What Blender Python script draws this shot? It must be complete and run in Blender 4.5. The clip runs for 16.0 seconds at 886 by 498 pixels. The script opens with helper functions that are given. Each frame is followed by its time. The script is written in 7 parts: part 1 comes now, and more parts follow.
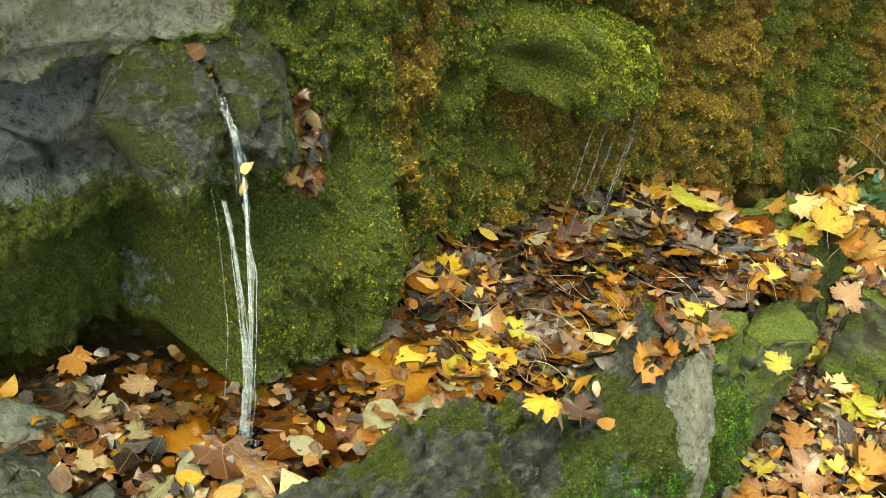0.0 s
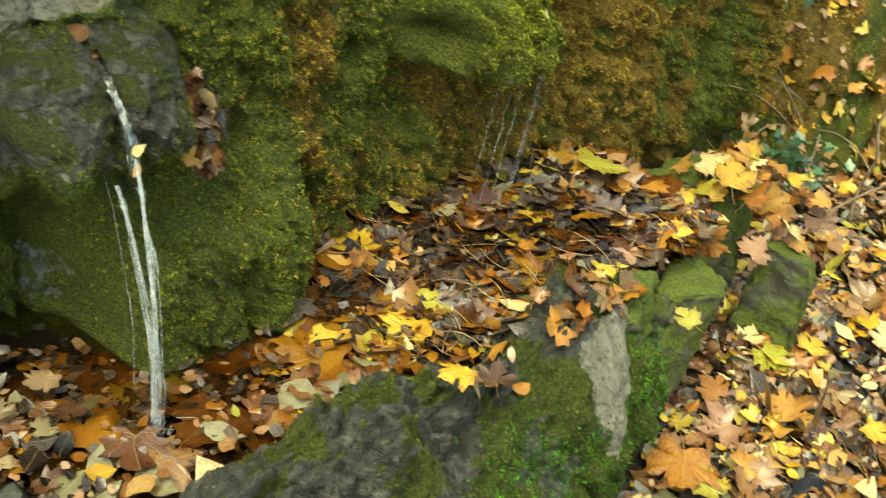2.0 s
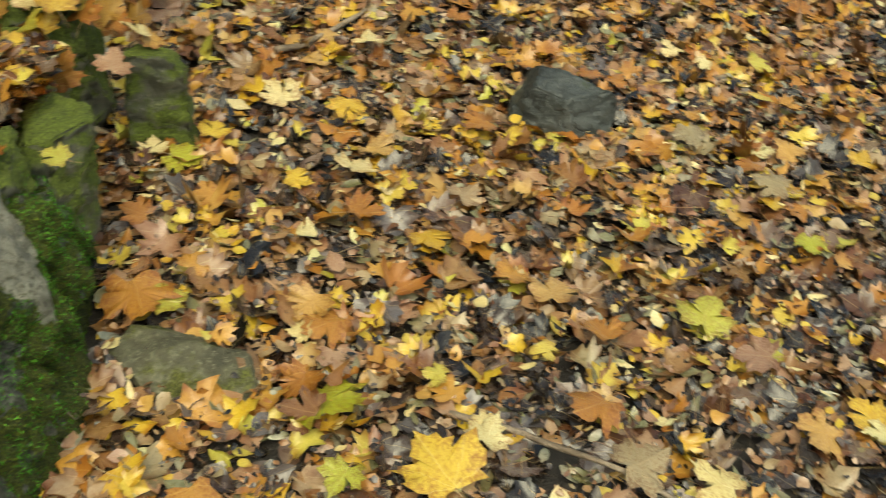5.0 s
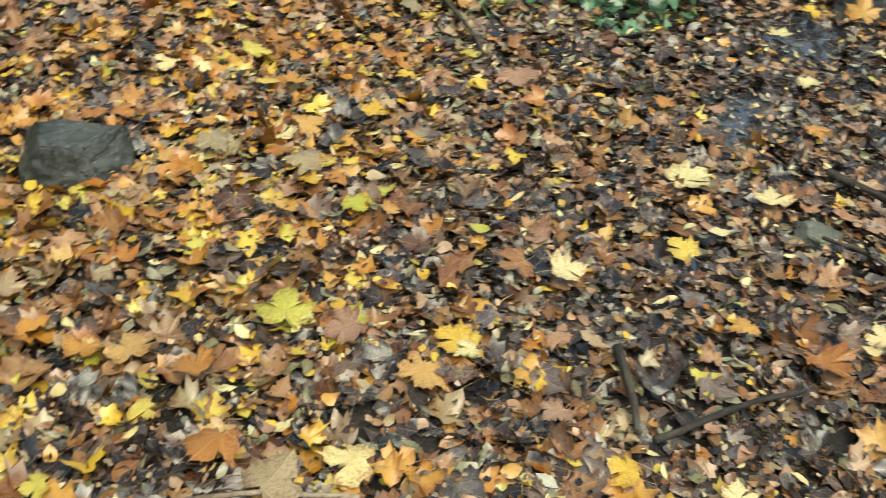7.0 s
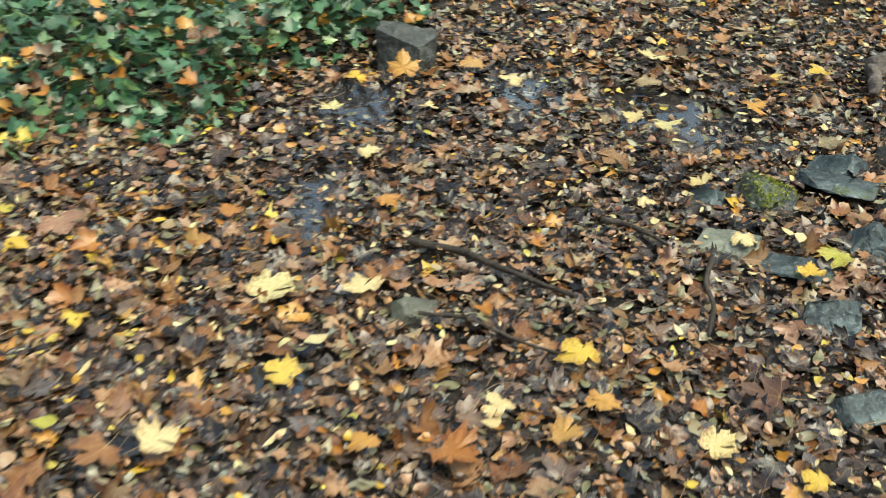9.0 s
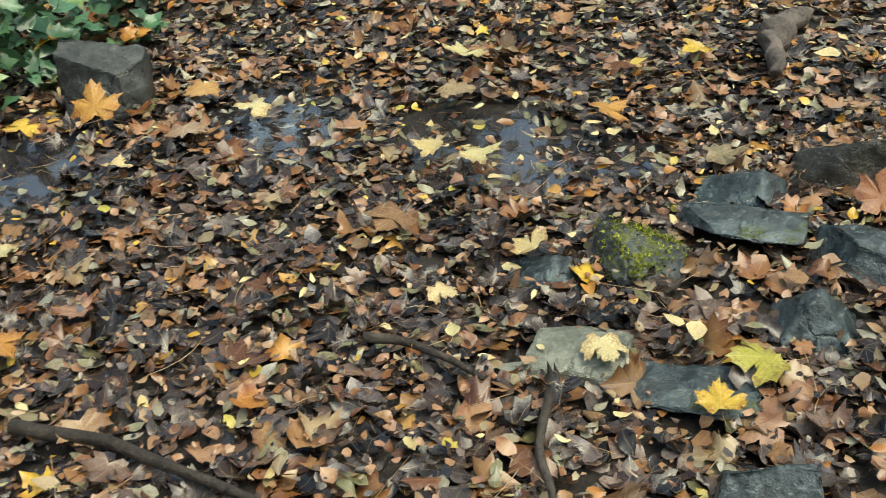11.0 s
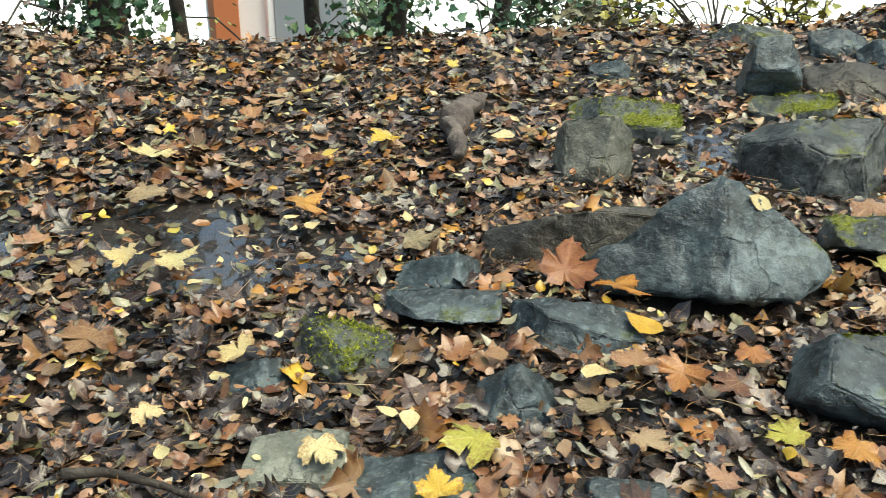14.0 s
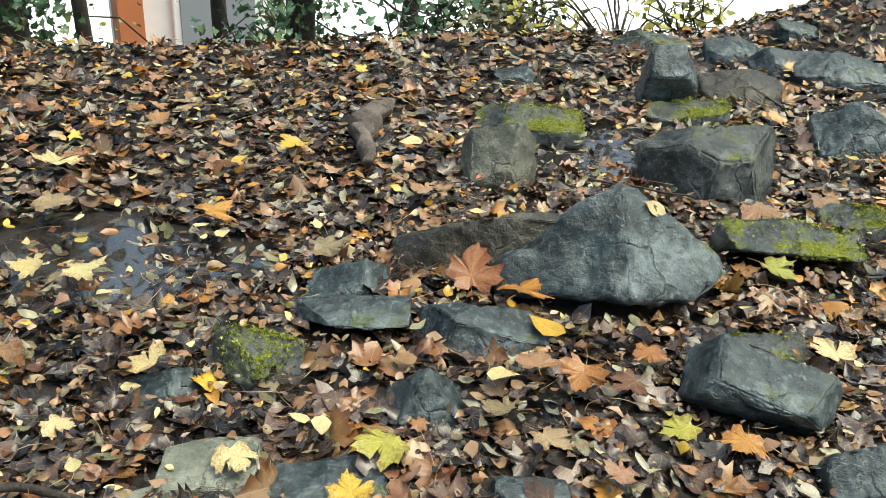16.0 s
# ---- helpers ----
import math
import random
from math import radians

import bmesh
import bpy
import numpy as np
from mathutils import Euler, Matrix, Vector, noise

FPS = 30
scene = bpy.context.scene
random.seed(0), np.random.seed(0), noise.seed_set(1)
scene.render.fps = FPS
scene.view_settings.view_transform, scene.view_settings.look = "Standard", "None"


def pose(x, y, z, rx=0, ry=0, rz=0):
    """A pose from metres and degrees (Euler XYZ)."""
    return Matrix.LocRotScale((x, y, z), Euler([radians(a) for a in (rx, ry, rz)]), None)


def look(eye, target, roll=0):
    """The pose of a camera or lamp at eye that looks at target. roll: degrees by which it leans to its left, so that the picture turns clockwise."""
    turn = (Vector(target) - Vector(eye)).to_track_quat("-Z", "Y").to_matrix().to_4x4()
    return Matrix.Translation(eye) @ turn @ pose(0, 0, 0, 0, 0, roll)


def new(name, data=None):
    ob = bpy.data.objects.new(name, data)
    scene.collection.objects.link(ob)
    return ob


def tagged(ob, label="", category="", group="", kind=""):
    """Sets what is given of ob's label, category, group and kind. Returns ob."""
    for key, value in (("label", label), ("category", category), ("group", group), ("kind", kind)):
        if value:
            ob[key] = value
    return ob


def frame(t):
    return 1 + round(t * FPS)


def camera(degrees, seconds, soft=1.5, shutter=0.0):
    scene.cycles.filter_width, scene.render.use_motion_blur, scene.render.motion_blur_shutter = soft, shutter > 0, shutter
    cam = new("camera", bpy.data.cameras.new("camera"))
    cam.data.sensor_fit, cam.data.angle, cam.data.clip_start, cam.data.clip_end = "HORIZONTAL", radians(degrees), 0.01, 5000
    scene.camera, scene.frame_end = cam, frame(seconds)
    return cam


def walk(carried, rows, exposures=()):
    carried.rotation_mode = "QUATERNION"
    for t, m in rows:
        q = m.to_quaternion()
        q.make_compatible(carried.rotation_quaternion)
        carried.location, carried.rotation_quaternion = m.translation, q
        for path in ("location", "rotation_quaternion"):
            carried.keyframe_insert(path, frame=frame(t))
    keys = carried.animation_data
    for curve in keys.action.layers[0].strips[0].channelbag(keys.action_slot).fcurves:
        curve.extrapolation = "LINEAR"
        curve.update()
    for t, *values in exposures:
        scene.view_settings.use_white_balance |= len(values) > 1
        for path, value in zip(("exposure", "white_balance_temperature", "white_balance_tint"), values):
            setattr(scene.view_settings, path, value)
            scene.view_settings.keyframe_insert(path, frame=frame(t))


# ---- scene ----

# ---------------------------------------------------------------- camera
cam = camera(48.0, 16.0, soft=0.7, shutter=0.4)
EXPOSURES = [(0.0, 1.4, 8500, -18), (2.0, 1.24, 8600, -17), (3.5, 0.86, 8700, -15), (5.0, 0.52, 8000, -11), (8.0, 0.85, 7100, -8), (9.3, 0.85, 7150, -7), (10.0, 0.6, 7200, -6), (12.5, 0.84, 7200, -5), (16.0, 0.9, 7150, -4)]
PATH = [
    (0, (-0.073, 0.132, 1.508), (0.0219, 1.7631, 0.3540), 13.45),
    (0.5, (-0.077, 0.134, 1.509), (0.0244, 1.7634, 0.3544), 13.80),
    (1, (-0.072, 0.131, 1.505), (0.0363, 1.7650, 0.3559), 13.54),
    (1.5, (-0.060, 0.136, 1.508), (0.0860, 1.7596, 0.3496), 13.41),
    (2, (-0.045, 0.138, 1.501), (0.2064, 1.7461, 0.3389), 13.50),
    (2.5, (-0.023, 0.133, 1.489), (0.3595, 1.6977, 0.3044), 13.40),
    (3, (-0.006, 0.129, 1.478), (0.5129, 1.6324, 0.2651), 13.03),
    (3.5, (0.023, 0.121, 1.469), (0.6826, 1.5433, 0.2278), 12.15),
    (4, (0.051, 0.119, 1.463), (0.8804, 1.4379, 0.2092), 11.83),
    (4.5, (0.097, 0.101, 1.453), (1.0653, 1.3214, 0.1983), 10.28),
    (5, (0.142, 0.072, 1.465), (1.2565, 1.1567, 0.2082), 9.01),
    (7.5, (0.256, -0.005, 1.508), (1.8626, 0.2642, 0.3482), 3.21),
    (8, (0.268, -0.019, 1.520), (1.9312, 0.0598, 0.4120), 2.59),
    (8.5, (0.274, -0.050, 1.561), (1.9591, -0.1185, 0.4862), 1.88),
    (9, (0.550, -0.143, 1.503), (2.2271, -0.3504, 0.4328), 0.87),
    (9.5, (1.042, -0.389, 1.318), (2.7075, -0.6473, 0.2417), -1.04),
    (10, (1.500, -0.618, 1.150), (3.1576, -0.9079, 0.0695), -2.15),
    (12.5, (1.664, -0.794, 1.006), (3.3049, -1.4144, 0.0452), -2.56),
    (13, (1.665, -0.792, 1.022), (3.2587, -1.5414, 0.0746), -1.47),
    (13.5, (1.659, -0.784, 1.045), (3.2050, -1.6402, 0.1082), -0.47),
    (14, (1.647, -0.783, 1.067), (3.1539, -1.7143, 0.1399), 0.74),
    (14.5, (1.634, -0.780, 1.082), (3.0969, -1.7839, 0.1597), 1.59),
    (15, (1.621, -0.767, 1.103), (3.0382, -1.8302, 0.1760), 2.40),
    (15.5, (1.614, -0.769, 1.110), (3.0260, -1.8384, 0.1810), 2.58),
    (16, (1.612, -0.768, 1.113), (3.0184, -1.8436, 0.1835), 2.73),
]
walk(cam, [(t, look(eye, target, roll)) for t, eye, target, roll in PATH], exposures=EXPOSURES)

# ---------------------------------------------------------------- light: bright overcast sky
SUN_EL, SUN_AZ = 66.0, 226.0
world = bpy.data.worlds.new("overcast_sky")
scene.world = world
world.use_nodes = True
wn = world.node_tree
sky = wn.nodes.new("ShaderNodeTexSky")
sky.sky_type, sky.sun_disc = "NISHITA", False
sky.sun_elevation, sky.sun_rotation = radians(SUN_EL), radians(SUN_AZ)
sky.dust_density, sky.ozone_density = 4.0, 1.0
wn.nodes["Background"].inputs["Strength"].default_value = 0.14
wn.links.new(sky.outputs[0], wn.nodes["Background"].inputs["Color"])
sun_data = bpy.data.lights.new("sun", "SUN")
sun_data.energy, sun_data.angle, sun_data.color = 1.5, radians(50), (1.0, 0.96, 0.9)
sun = new("sun", sun_data)
_el, _az = radians(SUN_EL), radians(SUN_AZ)
sun.matrix_world = look((0, 0, 0), (-math.sin(_az) * math.cos(_el), -math.cos(_az) * math.cos(_el), -math.sin(_el)))


# ---------------------------------------------------------------- noise and mesh helpers
def hash3(i, j, k, seed):
    n = (i.astype(np.int64) * 374761393 + j.astype(np.int64) * 668265263 + k.astype(np.int64) * 2147483647 + seed * 1274126177) & 0xFFFFFFFF
    n = ((n ^ (n >> 13)) * 1274126177) & 0xFFFFFFFF
    return ((n ^ (n >> 16)) & 0xFFFF) / 32767.5 - 1.0


def vnoise(x, y, z, seed=0):
    """Smooth lattice noise in -1..1, for arrays."""
    x, y, z = np.broadcast_arrays(np.asarray(x, float), np.asarray(y, float), np.asarray(z, float))
    i, j, k = np.floor(x), np.floor(y), np.floor(z)
    u, v, w = x - i, y - j, z - k
    u, v, w = u * u * (3 - 2 * u), v * v * (3 - 2 * v), w * w * (3 - 2 * w)
    out = 0
    for a in (0, 1):
        for b in (0, 1):
            for c in (0, 1):
                out = out + hash3(i + a, j + b, k + c, seed) * (u if a else 1 - u) * (v if b else 1 - v) * (w if c else 1 - w)
    return out


def fbm(x, y, z=0.0, scale=1.0, octaves=4, seed=0, gain=0.5):
    total, amp = 0, 1.0
    for o in range(octaves):
        f = scale * 2.03 ** o
        total = total + amp * vnoise(np.asarray(x) * f + 17.3 * o, np.asarray(y) * f - 9.1 * o, np.asarray(z) * f + 4.7 * o, seed + o)
        amp *= gain
    return total


def sstep(a, b, x):
    t = np.clip((np.asarray(x, float) - a) / (b - a), 0, 1)
    return t * t * (3 - 2 * t)


def mesh_from(name, verts, faces, material, smooth=True, uv=None, colour=None):
    me = bpy.data.meshes.new(name)
    verts = np.asarray(verts, np.float32)
    faces = np.asarray(faces, np.int32)
    k = faces.shape[1]
    me.vertices.add(len(verts))
    me.vertices.foreach_set("co", verts.ravel())
    me.loops.add(faces.size)
    me.loops.foreach_set("vertex_index", faces.ravel())
    me.polygons.add(len(faces))
    me.polygons.foreach_set("loop_start", np.arange(0, faces.size, k, dtype=np.int32))
    me.polygons.foreach_set("use_smooth", np.full(len(faces), smooth))
    if uv is not None:
        me.uv_layers.new(name="UVMap").data.foreach_set("uv", np.asarray(uv, np.float32)[faces.ravel()].ravel())
    if colour is not None:
        att = me.color_attributes.new("cover", "FLOAT_COLOR", "POINT")
        att.data.foreach_set("color", np.asarray(colour, np.float32).ravel())
    me.update()
    me.validate()
    me.materials.append(material)
    return me


def part(name, data, parent=None, label=""):
    """One mesh object, under a thing or a part where one is given."""
    ob = new(name, data)
    if parent is not None:
        ob.parent = parent
    if label:
        ob["label"] = label
    return ob


def grid_faces(nu, nv, flip=False):
    i = np.arange(nu * nv).reshape(nu, nv)
    f = np.stack([i[:-1, :-1], i[1:, :-1], i[1:, 1:], i[:-1, 1:]], -1).reshape(-1, 4)
    return f[:, ::-1] if flip else f


# ---------------------------------------------------------------- materials
def material(name, roughness=0.6, specular=0.5):
    m = bpy.data.materials.new(name)
    m.use_nodes = True
    nt = m.node_tree
    b = nt.nodes["Principled BSDF"]
    b.inputs["Roughness"].default_value = roughness
    b.inputs["Specular IOR Level"].default_value = specular
    return m, nt, b


def node(nt, kind, **inputs):
    n = nt.nodes.new(kind)
    for key, value in inputs.items():
        n.inputs[key.replace("_", " ")].default_value = value
    return n


def noise_tex(nt, scale, detail=4.0, rough=0.55, coord=None):
    n = node(nt, "ShaderNodeTexNoise", Scale=scale, Detail=detail, Roughness=rough)
    if coord is None:
        coord = nt.nodes.new("ShaderNodeTexCoord").outputs["Object"]
    nt.links.new(coord, n.inputs["Vector"])
    return n


def ramp(nt, source, stops):
    r = nt.nodes.new("ShaderNodeValToRGB")
    e = r.color_ramp.elements
    while len(e) < len(stops):
        e.new(0.5)
    for k, (p, c) in enumerate(stops):
        e[k].position, e[k].color = p, (*c, 1.0)
    nt.links.new(source, r.inputs[0])
    return r.outputs[0]


def mix(nt, fac, a, b, mode="MIX"):
    n = nt.nodes.new("ShaderNodeMix")
    n.data_type, n.blend_type = "RGBA", mode
    for key, value in ((0, fac), (6, a), (7, b)):
        if hasattr(value, "links"):
            nt.links.new(value, n.inputs[key])
        else:
            n.inputs[key].default_value = value if key == 0 else (*value, 1.0)
    return n.outputs[2]


def bump(nt, bsdf, height, strength, distance):
    n = node(nt, "ShaderNodeBump", Strength=strength, Distance=distance)
    nt.links.new(height, n.inputs["Height"])
    nt.links.new(n.outputs[0], bsdf.inputs["Normal"])


def math_node(nt, op, a, b=None):
    n = nt.nodes.new("ShaderNodeMath")
    n.operation = op
    for k, v in enumerate((a, b)):
        if v is None:
            continue
        if hasattr(v, "links"):
            nt.links.new(v, n.inputs[k])
        else:
            n.inputs[k].default_value = v
    return n.outputs[0]


def leaf_material(name, stops, roughness=0.38, vein=(0.5, 0.36, 0.16), dirt=(0.035, 0.02, 0.012), dirt_at=0.62, per_object=False, coat=0.45):
    """A fallen leaf: its own tint, blotches of decay, a pale midrib and a thin wet sheen."""
    m, nt, b = material(name, roughness, 0.5)
    b.inputs["Coat Weight"].default_value, b.inputs["Coat Roughness"].default_value = coat, 0.2
    if per_object:
        rnd = nt.nodes.new("ShaderNodeObjectInfo").outputs["Random"]
    else:
        rnd = nt.nodes.new("ShaderNodeNewGeometry").outputs["Random Per Island"]
    tint = ramp(nt, rnd, stops)
    n1 = noise_tex(nt, 45.0, 5.0, 0.6)
    n2 = noise_tex(nt, 190.0, 3.0, 0.6)
    tint = mix(nt, ramp(nt, n2.outputs[0], [(0.3, (0, 0, 0)), (0.75, (0.5, 0.5, 0.5))]), tint, mix(nt, 1.0, tint, (0.62, 0.5, 0.4), "MULTIPLY"))
    spots = ramp(nt, n1.outputs[0], [(dirt_at, (0, 0, 0)), (dirt_at + 0.12, (0.75, 0.75, 0.75))])
    tint = mix(nt, spots, tint, dirt)
    n4 = noise_tex(nt, 16.0, 4.0, 0.6)
    tint = mix(nt, ramp(nt, n4.outputs[0], [(0.42, (0, 0, 0)), (0.68, (0.65, 0.65, 0.65))]), tint, mix(nt, 1.0, tint, (0.7, 0.5, 0.35), "MULTIPLY"))
    uv = nt.nodes.new("ShaderNodeTexCoord").outputs["UV"]
    sep = nt.nodes.new("ShaderNodeSeparateXYZ")
    nt.links.new(uv, sep.inputs[0])
    ang = math_node(nt, "DIVIDE", math_node(nt, "ARCTAN2", sep.outputs[0], sep.outputs[1]), 0.72)
    off = math_node(nt, "ABSOLUTE", math_node(nt, "SUBTRACT", ang, math_node(nt, "ROUND", ang)))
    dist = math_node(nt, "ADD", math_node(nt, "ABSOLUTE", sep.outputs[0]), math_node(nt, "ABSOLUTE", sep.outputs[1]))
    away = math_node(nt, "ADD", math_node(nt, "ABSOLUTE", sep.outputs[0]), math_node(nt, "ABSOLUTE", math_node(nt, "SUBTRACT", sep.outputs[1], 0.36)))
    rim = math_node(nt, "ADD", away, math_node(nt, "MULTIPLY", math_node(nt, "SUBTRACT", n4.outputs[0], 0.5), 1.6))
    tint = mix(nt, ramp(nt, rim, [(0.42, (0, 0, 0)), (0.85, (0.8, 0.8, 0.8))]), tint, mix(nt, 1.0, tint, (0.55, 0.36, 0.25), "MULTIPLY"))
    rib = math_node(nt, "LESS_THAN", math_node(nt, "MULTIPLY", off, dist), 0.014)
    tint = mix(nt, math_node(nt, "MULTIPLY", rib, 0.3), tint, vein)
    nt.links.new(tint, b.inputs["Base Color"])
    side = math_node(nt, "SINE", math_node(nt, "MULTIPLY", math_node(nt, "SUBTRACT", sep.outputs[1], math_node(nt, "ABSOLUTE", sep.outputs[0])), 55.0))
    bump(nt, b, math_node(nt, "ADD", math_node(nt, "MULTIPLY", side, 0.03), n2.outputs[0]), 0.5, 0.002)
    rr = ramp(nt, n1.outputs[0], [(0.35, (roughness + 0.12,) * 3), (0.65, (roughness - 0.1,) * 3)])
    nt.links.new(rr, b.inputs["Roughness"])
    return m


MAT_DARK = leaf_material("dark_wet_leaf", [(0.0, (0.007, 0.006, 0.006)), (0.3, (0.022, 0.016, 0.014)), (0.5, (0.055, 0.035, 0.026)), (0.7, (0.075, 0.07, 0.072)), (0.86, (0.19, 0.125, 0.09)), (1.0, (0.12, 0.12, 0.135))], 0.26)
MAT_BROWN = leaf_material("brown_leaf", [(0.0, (0.085, 0.036, 0.018)), (0.3, (0.17, 0.072, 0.028)), (0.55, (0.27, 0.125, 0.04)), (0.8, (0.29, 0.165, 0.065)), (1.0, (0.16, 0.11, 0.065))], 0.33)
MAT_SOAKED = leaf_material("soaked_leaf", [(0.0, (0.03, 0.013, 0.005)), (0.3, (0.12, 0.045, 0.010)), (0.6, (0.25, 0.10, 0.015)), (0.85, (0.36, 0.19, 0.025)), (1.0, (0.25, 0.19, 0.025))], 0.16, vein=(0.25, 0.13, 0.03), coat=0.8)
MAT_TAN = leaf_material("tan_leaf", [(0.0, (0.32, 0.18, 0.085)), (0.3, (0.42, 0.25, 0.13)), (0.55, (0.36, 0.21, 0.14)), (0.8, (0.41, 0.31, 0.18)), (1.0, (0.26, 0.23, 0.13))], 0.36, vein=(0.55, 0.4, 0.22))
MAT_ORANGE = leaf_material("orange_leaf", [(0.0, (0.34, 0.13, 0.02)), (0.4, (0.46, 0.22, 0.035)), (0.75, (0.55, 0.31, 0.06)), (1.0, (0.5, 0.33, 0.12))], 0.42, vein=(0.62, 0.4, 0.15), dirt=(0.14, 0.05, 0.015), dirt_at=0.66)
MAT_YELLOW = leaf_material("yellow_leaf", [(0.0, (0.55, 0.34, 0.03)), (0.4, (0.66, 0.46, 0.05)), (0.75, (0.60, 0.50, 0.10)), (1.0, (0.42, 0.42, 0.06))], 0.42, vein=(0.75, 0.62, 0.2), dirt=(0.25, 0.12, 0.02), dirt_at=0.68)
MAT_CREAM = leaf_material("pale_yellow_leaf", [(0.0, (0.66, 0.56, 0.25)), (0.5, (0.72, 0.62, 0.34)), (1.0, (0.62, 0.60, 0.30))], 0.45, vein=(0.8, 0.72, 0.42), dirt=(0.36, 0.2, 0.06), dirt_at=0.66)
MAT_LIME = leaf_material("yellow_green_leaf", [(0.0, (0.35, 0.38, 0.03)), (0.5, (0.48, 0.47, 0.05)), (1.0, (0.28, 0.33, 0.05))], 0.42, vein=(0.6, 0.6, 0.2), dirt=(0.2, 0.13, 0.02), dirt_at=0.72)
MAT_IVY = leaf_material("ivy_leaf", [(0.0, (0.03, 0.085, 0.04)), (0.45, (0.06, 0.16, 0.08)), (0.8, (0.10, 0.24, 0.12)), (1.0, (0.17, 0.27, 0.08))], 0.34, vein=(0.16, 0.24, 0.12), dirt=(0.02, 0.03, 0.01), dirt_at=0.75)
MAT_OLIVE = leaf_material("olive_leaf", [(0.0, (0.13, 0.13, 0.06)), (0.4, (0.22, 0.22, 0.12)), (0.75, (0.34, 0.33, 0.24)), (1.0, (0.20, 0.22, 0.19))], 0.3, vein=(0.4, 0.36, 0.2))
MAT_RUSSET = leaf_material("russet_leaf", [(0.0, (0.22, 0.065, 0.010)), (1.0, (0.32, 0.11, 0.016))], 0.36, vein=(0.4, 0.2, 0.06))
MAT_STEM = leaf_material("leaf_stalk", [(0.0, (0.30, 0.16, 0.06)), (0.5, (0.5, 0.36, 0.18)), (1.0, (0.62, 0.52, 0.32))], 0.5)


def soil_material():
    m, nt, b = material("wet_soil", 0.6)
    n1, n2, n3 = noise_tex(nt, 9.0, 6.0), noise_tex(nt, 60.0, 6.0, 0.65), noise_tex(nt, 260.0, 3.0)
    c = ramp(nt, n2.outputs[0], [(0.28, (0.006, 0.005, 0.004)), (0.5, (0.016, 0.012, 0.009)), (0.72, (0.045, 0.032, 0.023))])
    c = mix(nt, ramp(nt, n1.outputs[0], [(0.4, (0, 0, 0)), (0.65, (0.5, 0.5, 0.5))]), c, (0.028, 0.023, 0.02))
    att = nt.nodes.new("ShaderNodeAttribute")
    att.attribute_name = "cover"
    sep = nt.nodes.new("ShaderNodeSeparateColor")
    nt.links.new(att.outputs["Color"], sep.inputs[0])
    wet = sep.outputs[0]
    c = mix(nt, math_node(nt, "MULTIPLY", wet, 0.6), c, (0.05, 0.045, 0.043))
    nt.links.new(c, b.inputs["Base Color"])
    nt.links.new(mix(nt, wet, (0.6, 0.6, 0.6), (0.07, 0.07, 0.07)), b.inputs["Roughness"])
    nt.links.new(math_node(nt, "ADD", math_node(nt, "MULTIPLY", wet, 0.5), 0.5), b.inputs["Specular IOR Level"])
    nt.links.new(wet, b.inputs["Coat Weight"])
    b.inputs["Coat Roughness"].default_value, b.inputs["Coat IOR"].default_value = 0.06, 2.2
    bump(nt, b, math_node(nt, "MULTIPLY", math_node(nt, "ADD", n2.outputs[0], math_node(nt, "MULTIPLY", n3.outputs[0], 0.4)), math_node(nt, "SUBTRACT", 1.0, math_node(nt, "MULTIPLY", wet, 0.72))), 0.7, 0.012)
    return m


def cracks(nt, scale):
    """Thin wandering cracks: 1 in the crack, 0 beside it."""
    warp = noise_tex(nt, 3.0 * scale, 4.0, 0.6)
    vec = nt.nodes.new("ShaderNodeVectorMath")
    vec.operation = "MULTIPLY_ADD"
    nt.links.new(warp.outputs["Color"], vec.inputs[0])
    vec.inputs[1].default_value = (0.35 / scale,) * 3
    nt.links.new(nt.nodes.new("ShaderNodeTexCoord").outputs["Object"], vec.inputs[2])
    v = node(nt, "ShaderNodeTexVoronoi", Scale=scale)
    v.feature = "DISTANCE_TO_EDGE"
    nt.links.new(vec.outputs[0], v.inputs["Vector"])
    gate = noise_tex(nt, 0.7 * scale, 2.0)
    line = ramp(nt, v.outputs["Distance"], [(0.0, (1, 1, 1)), (0.022, (0, 0, 0))])
    return math_node(nt, "MULTIPLY", line, ramp(nt, gate.outputs[0], [(0.5, (0, 0, 0)), (0.62, (1, 1, 1))]))


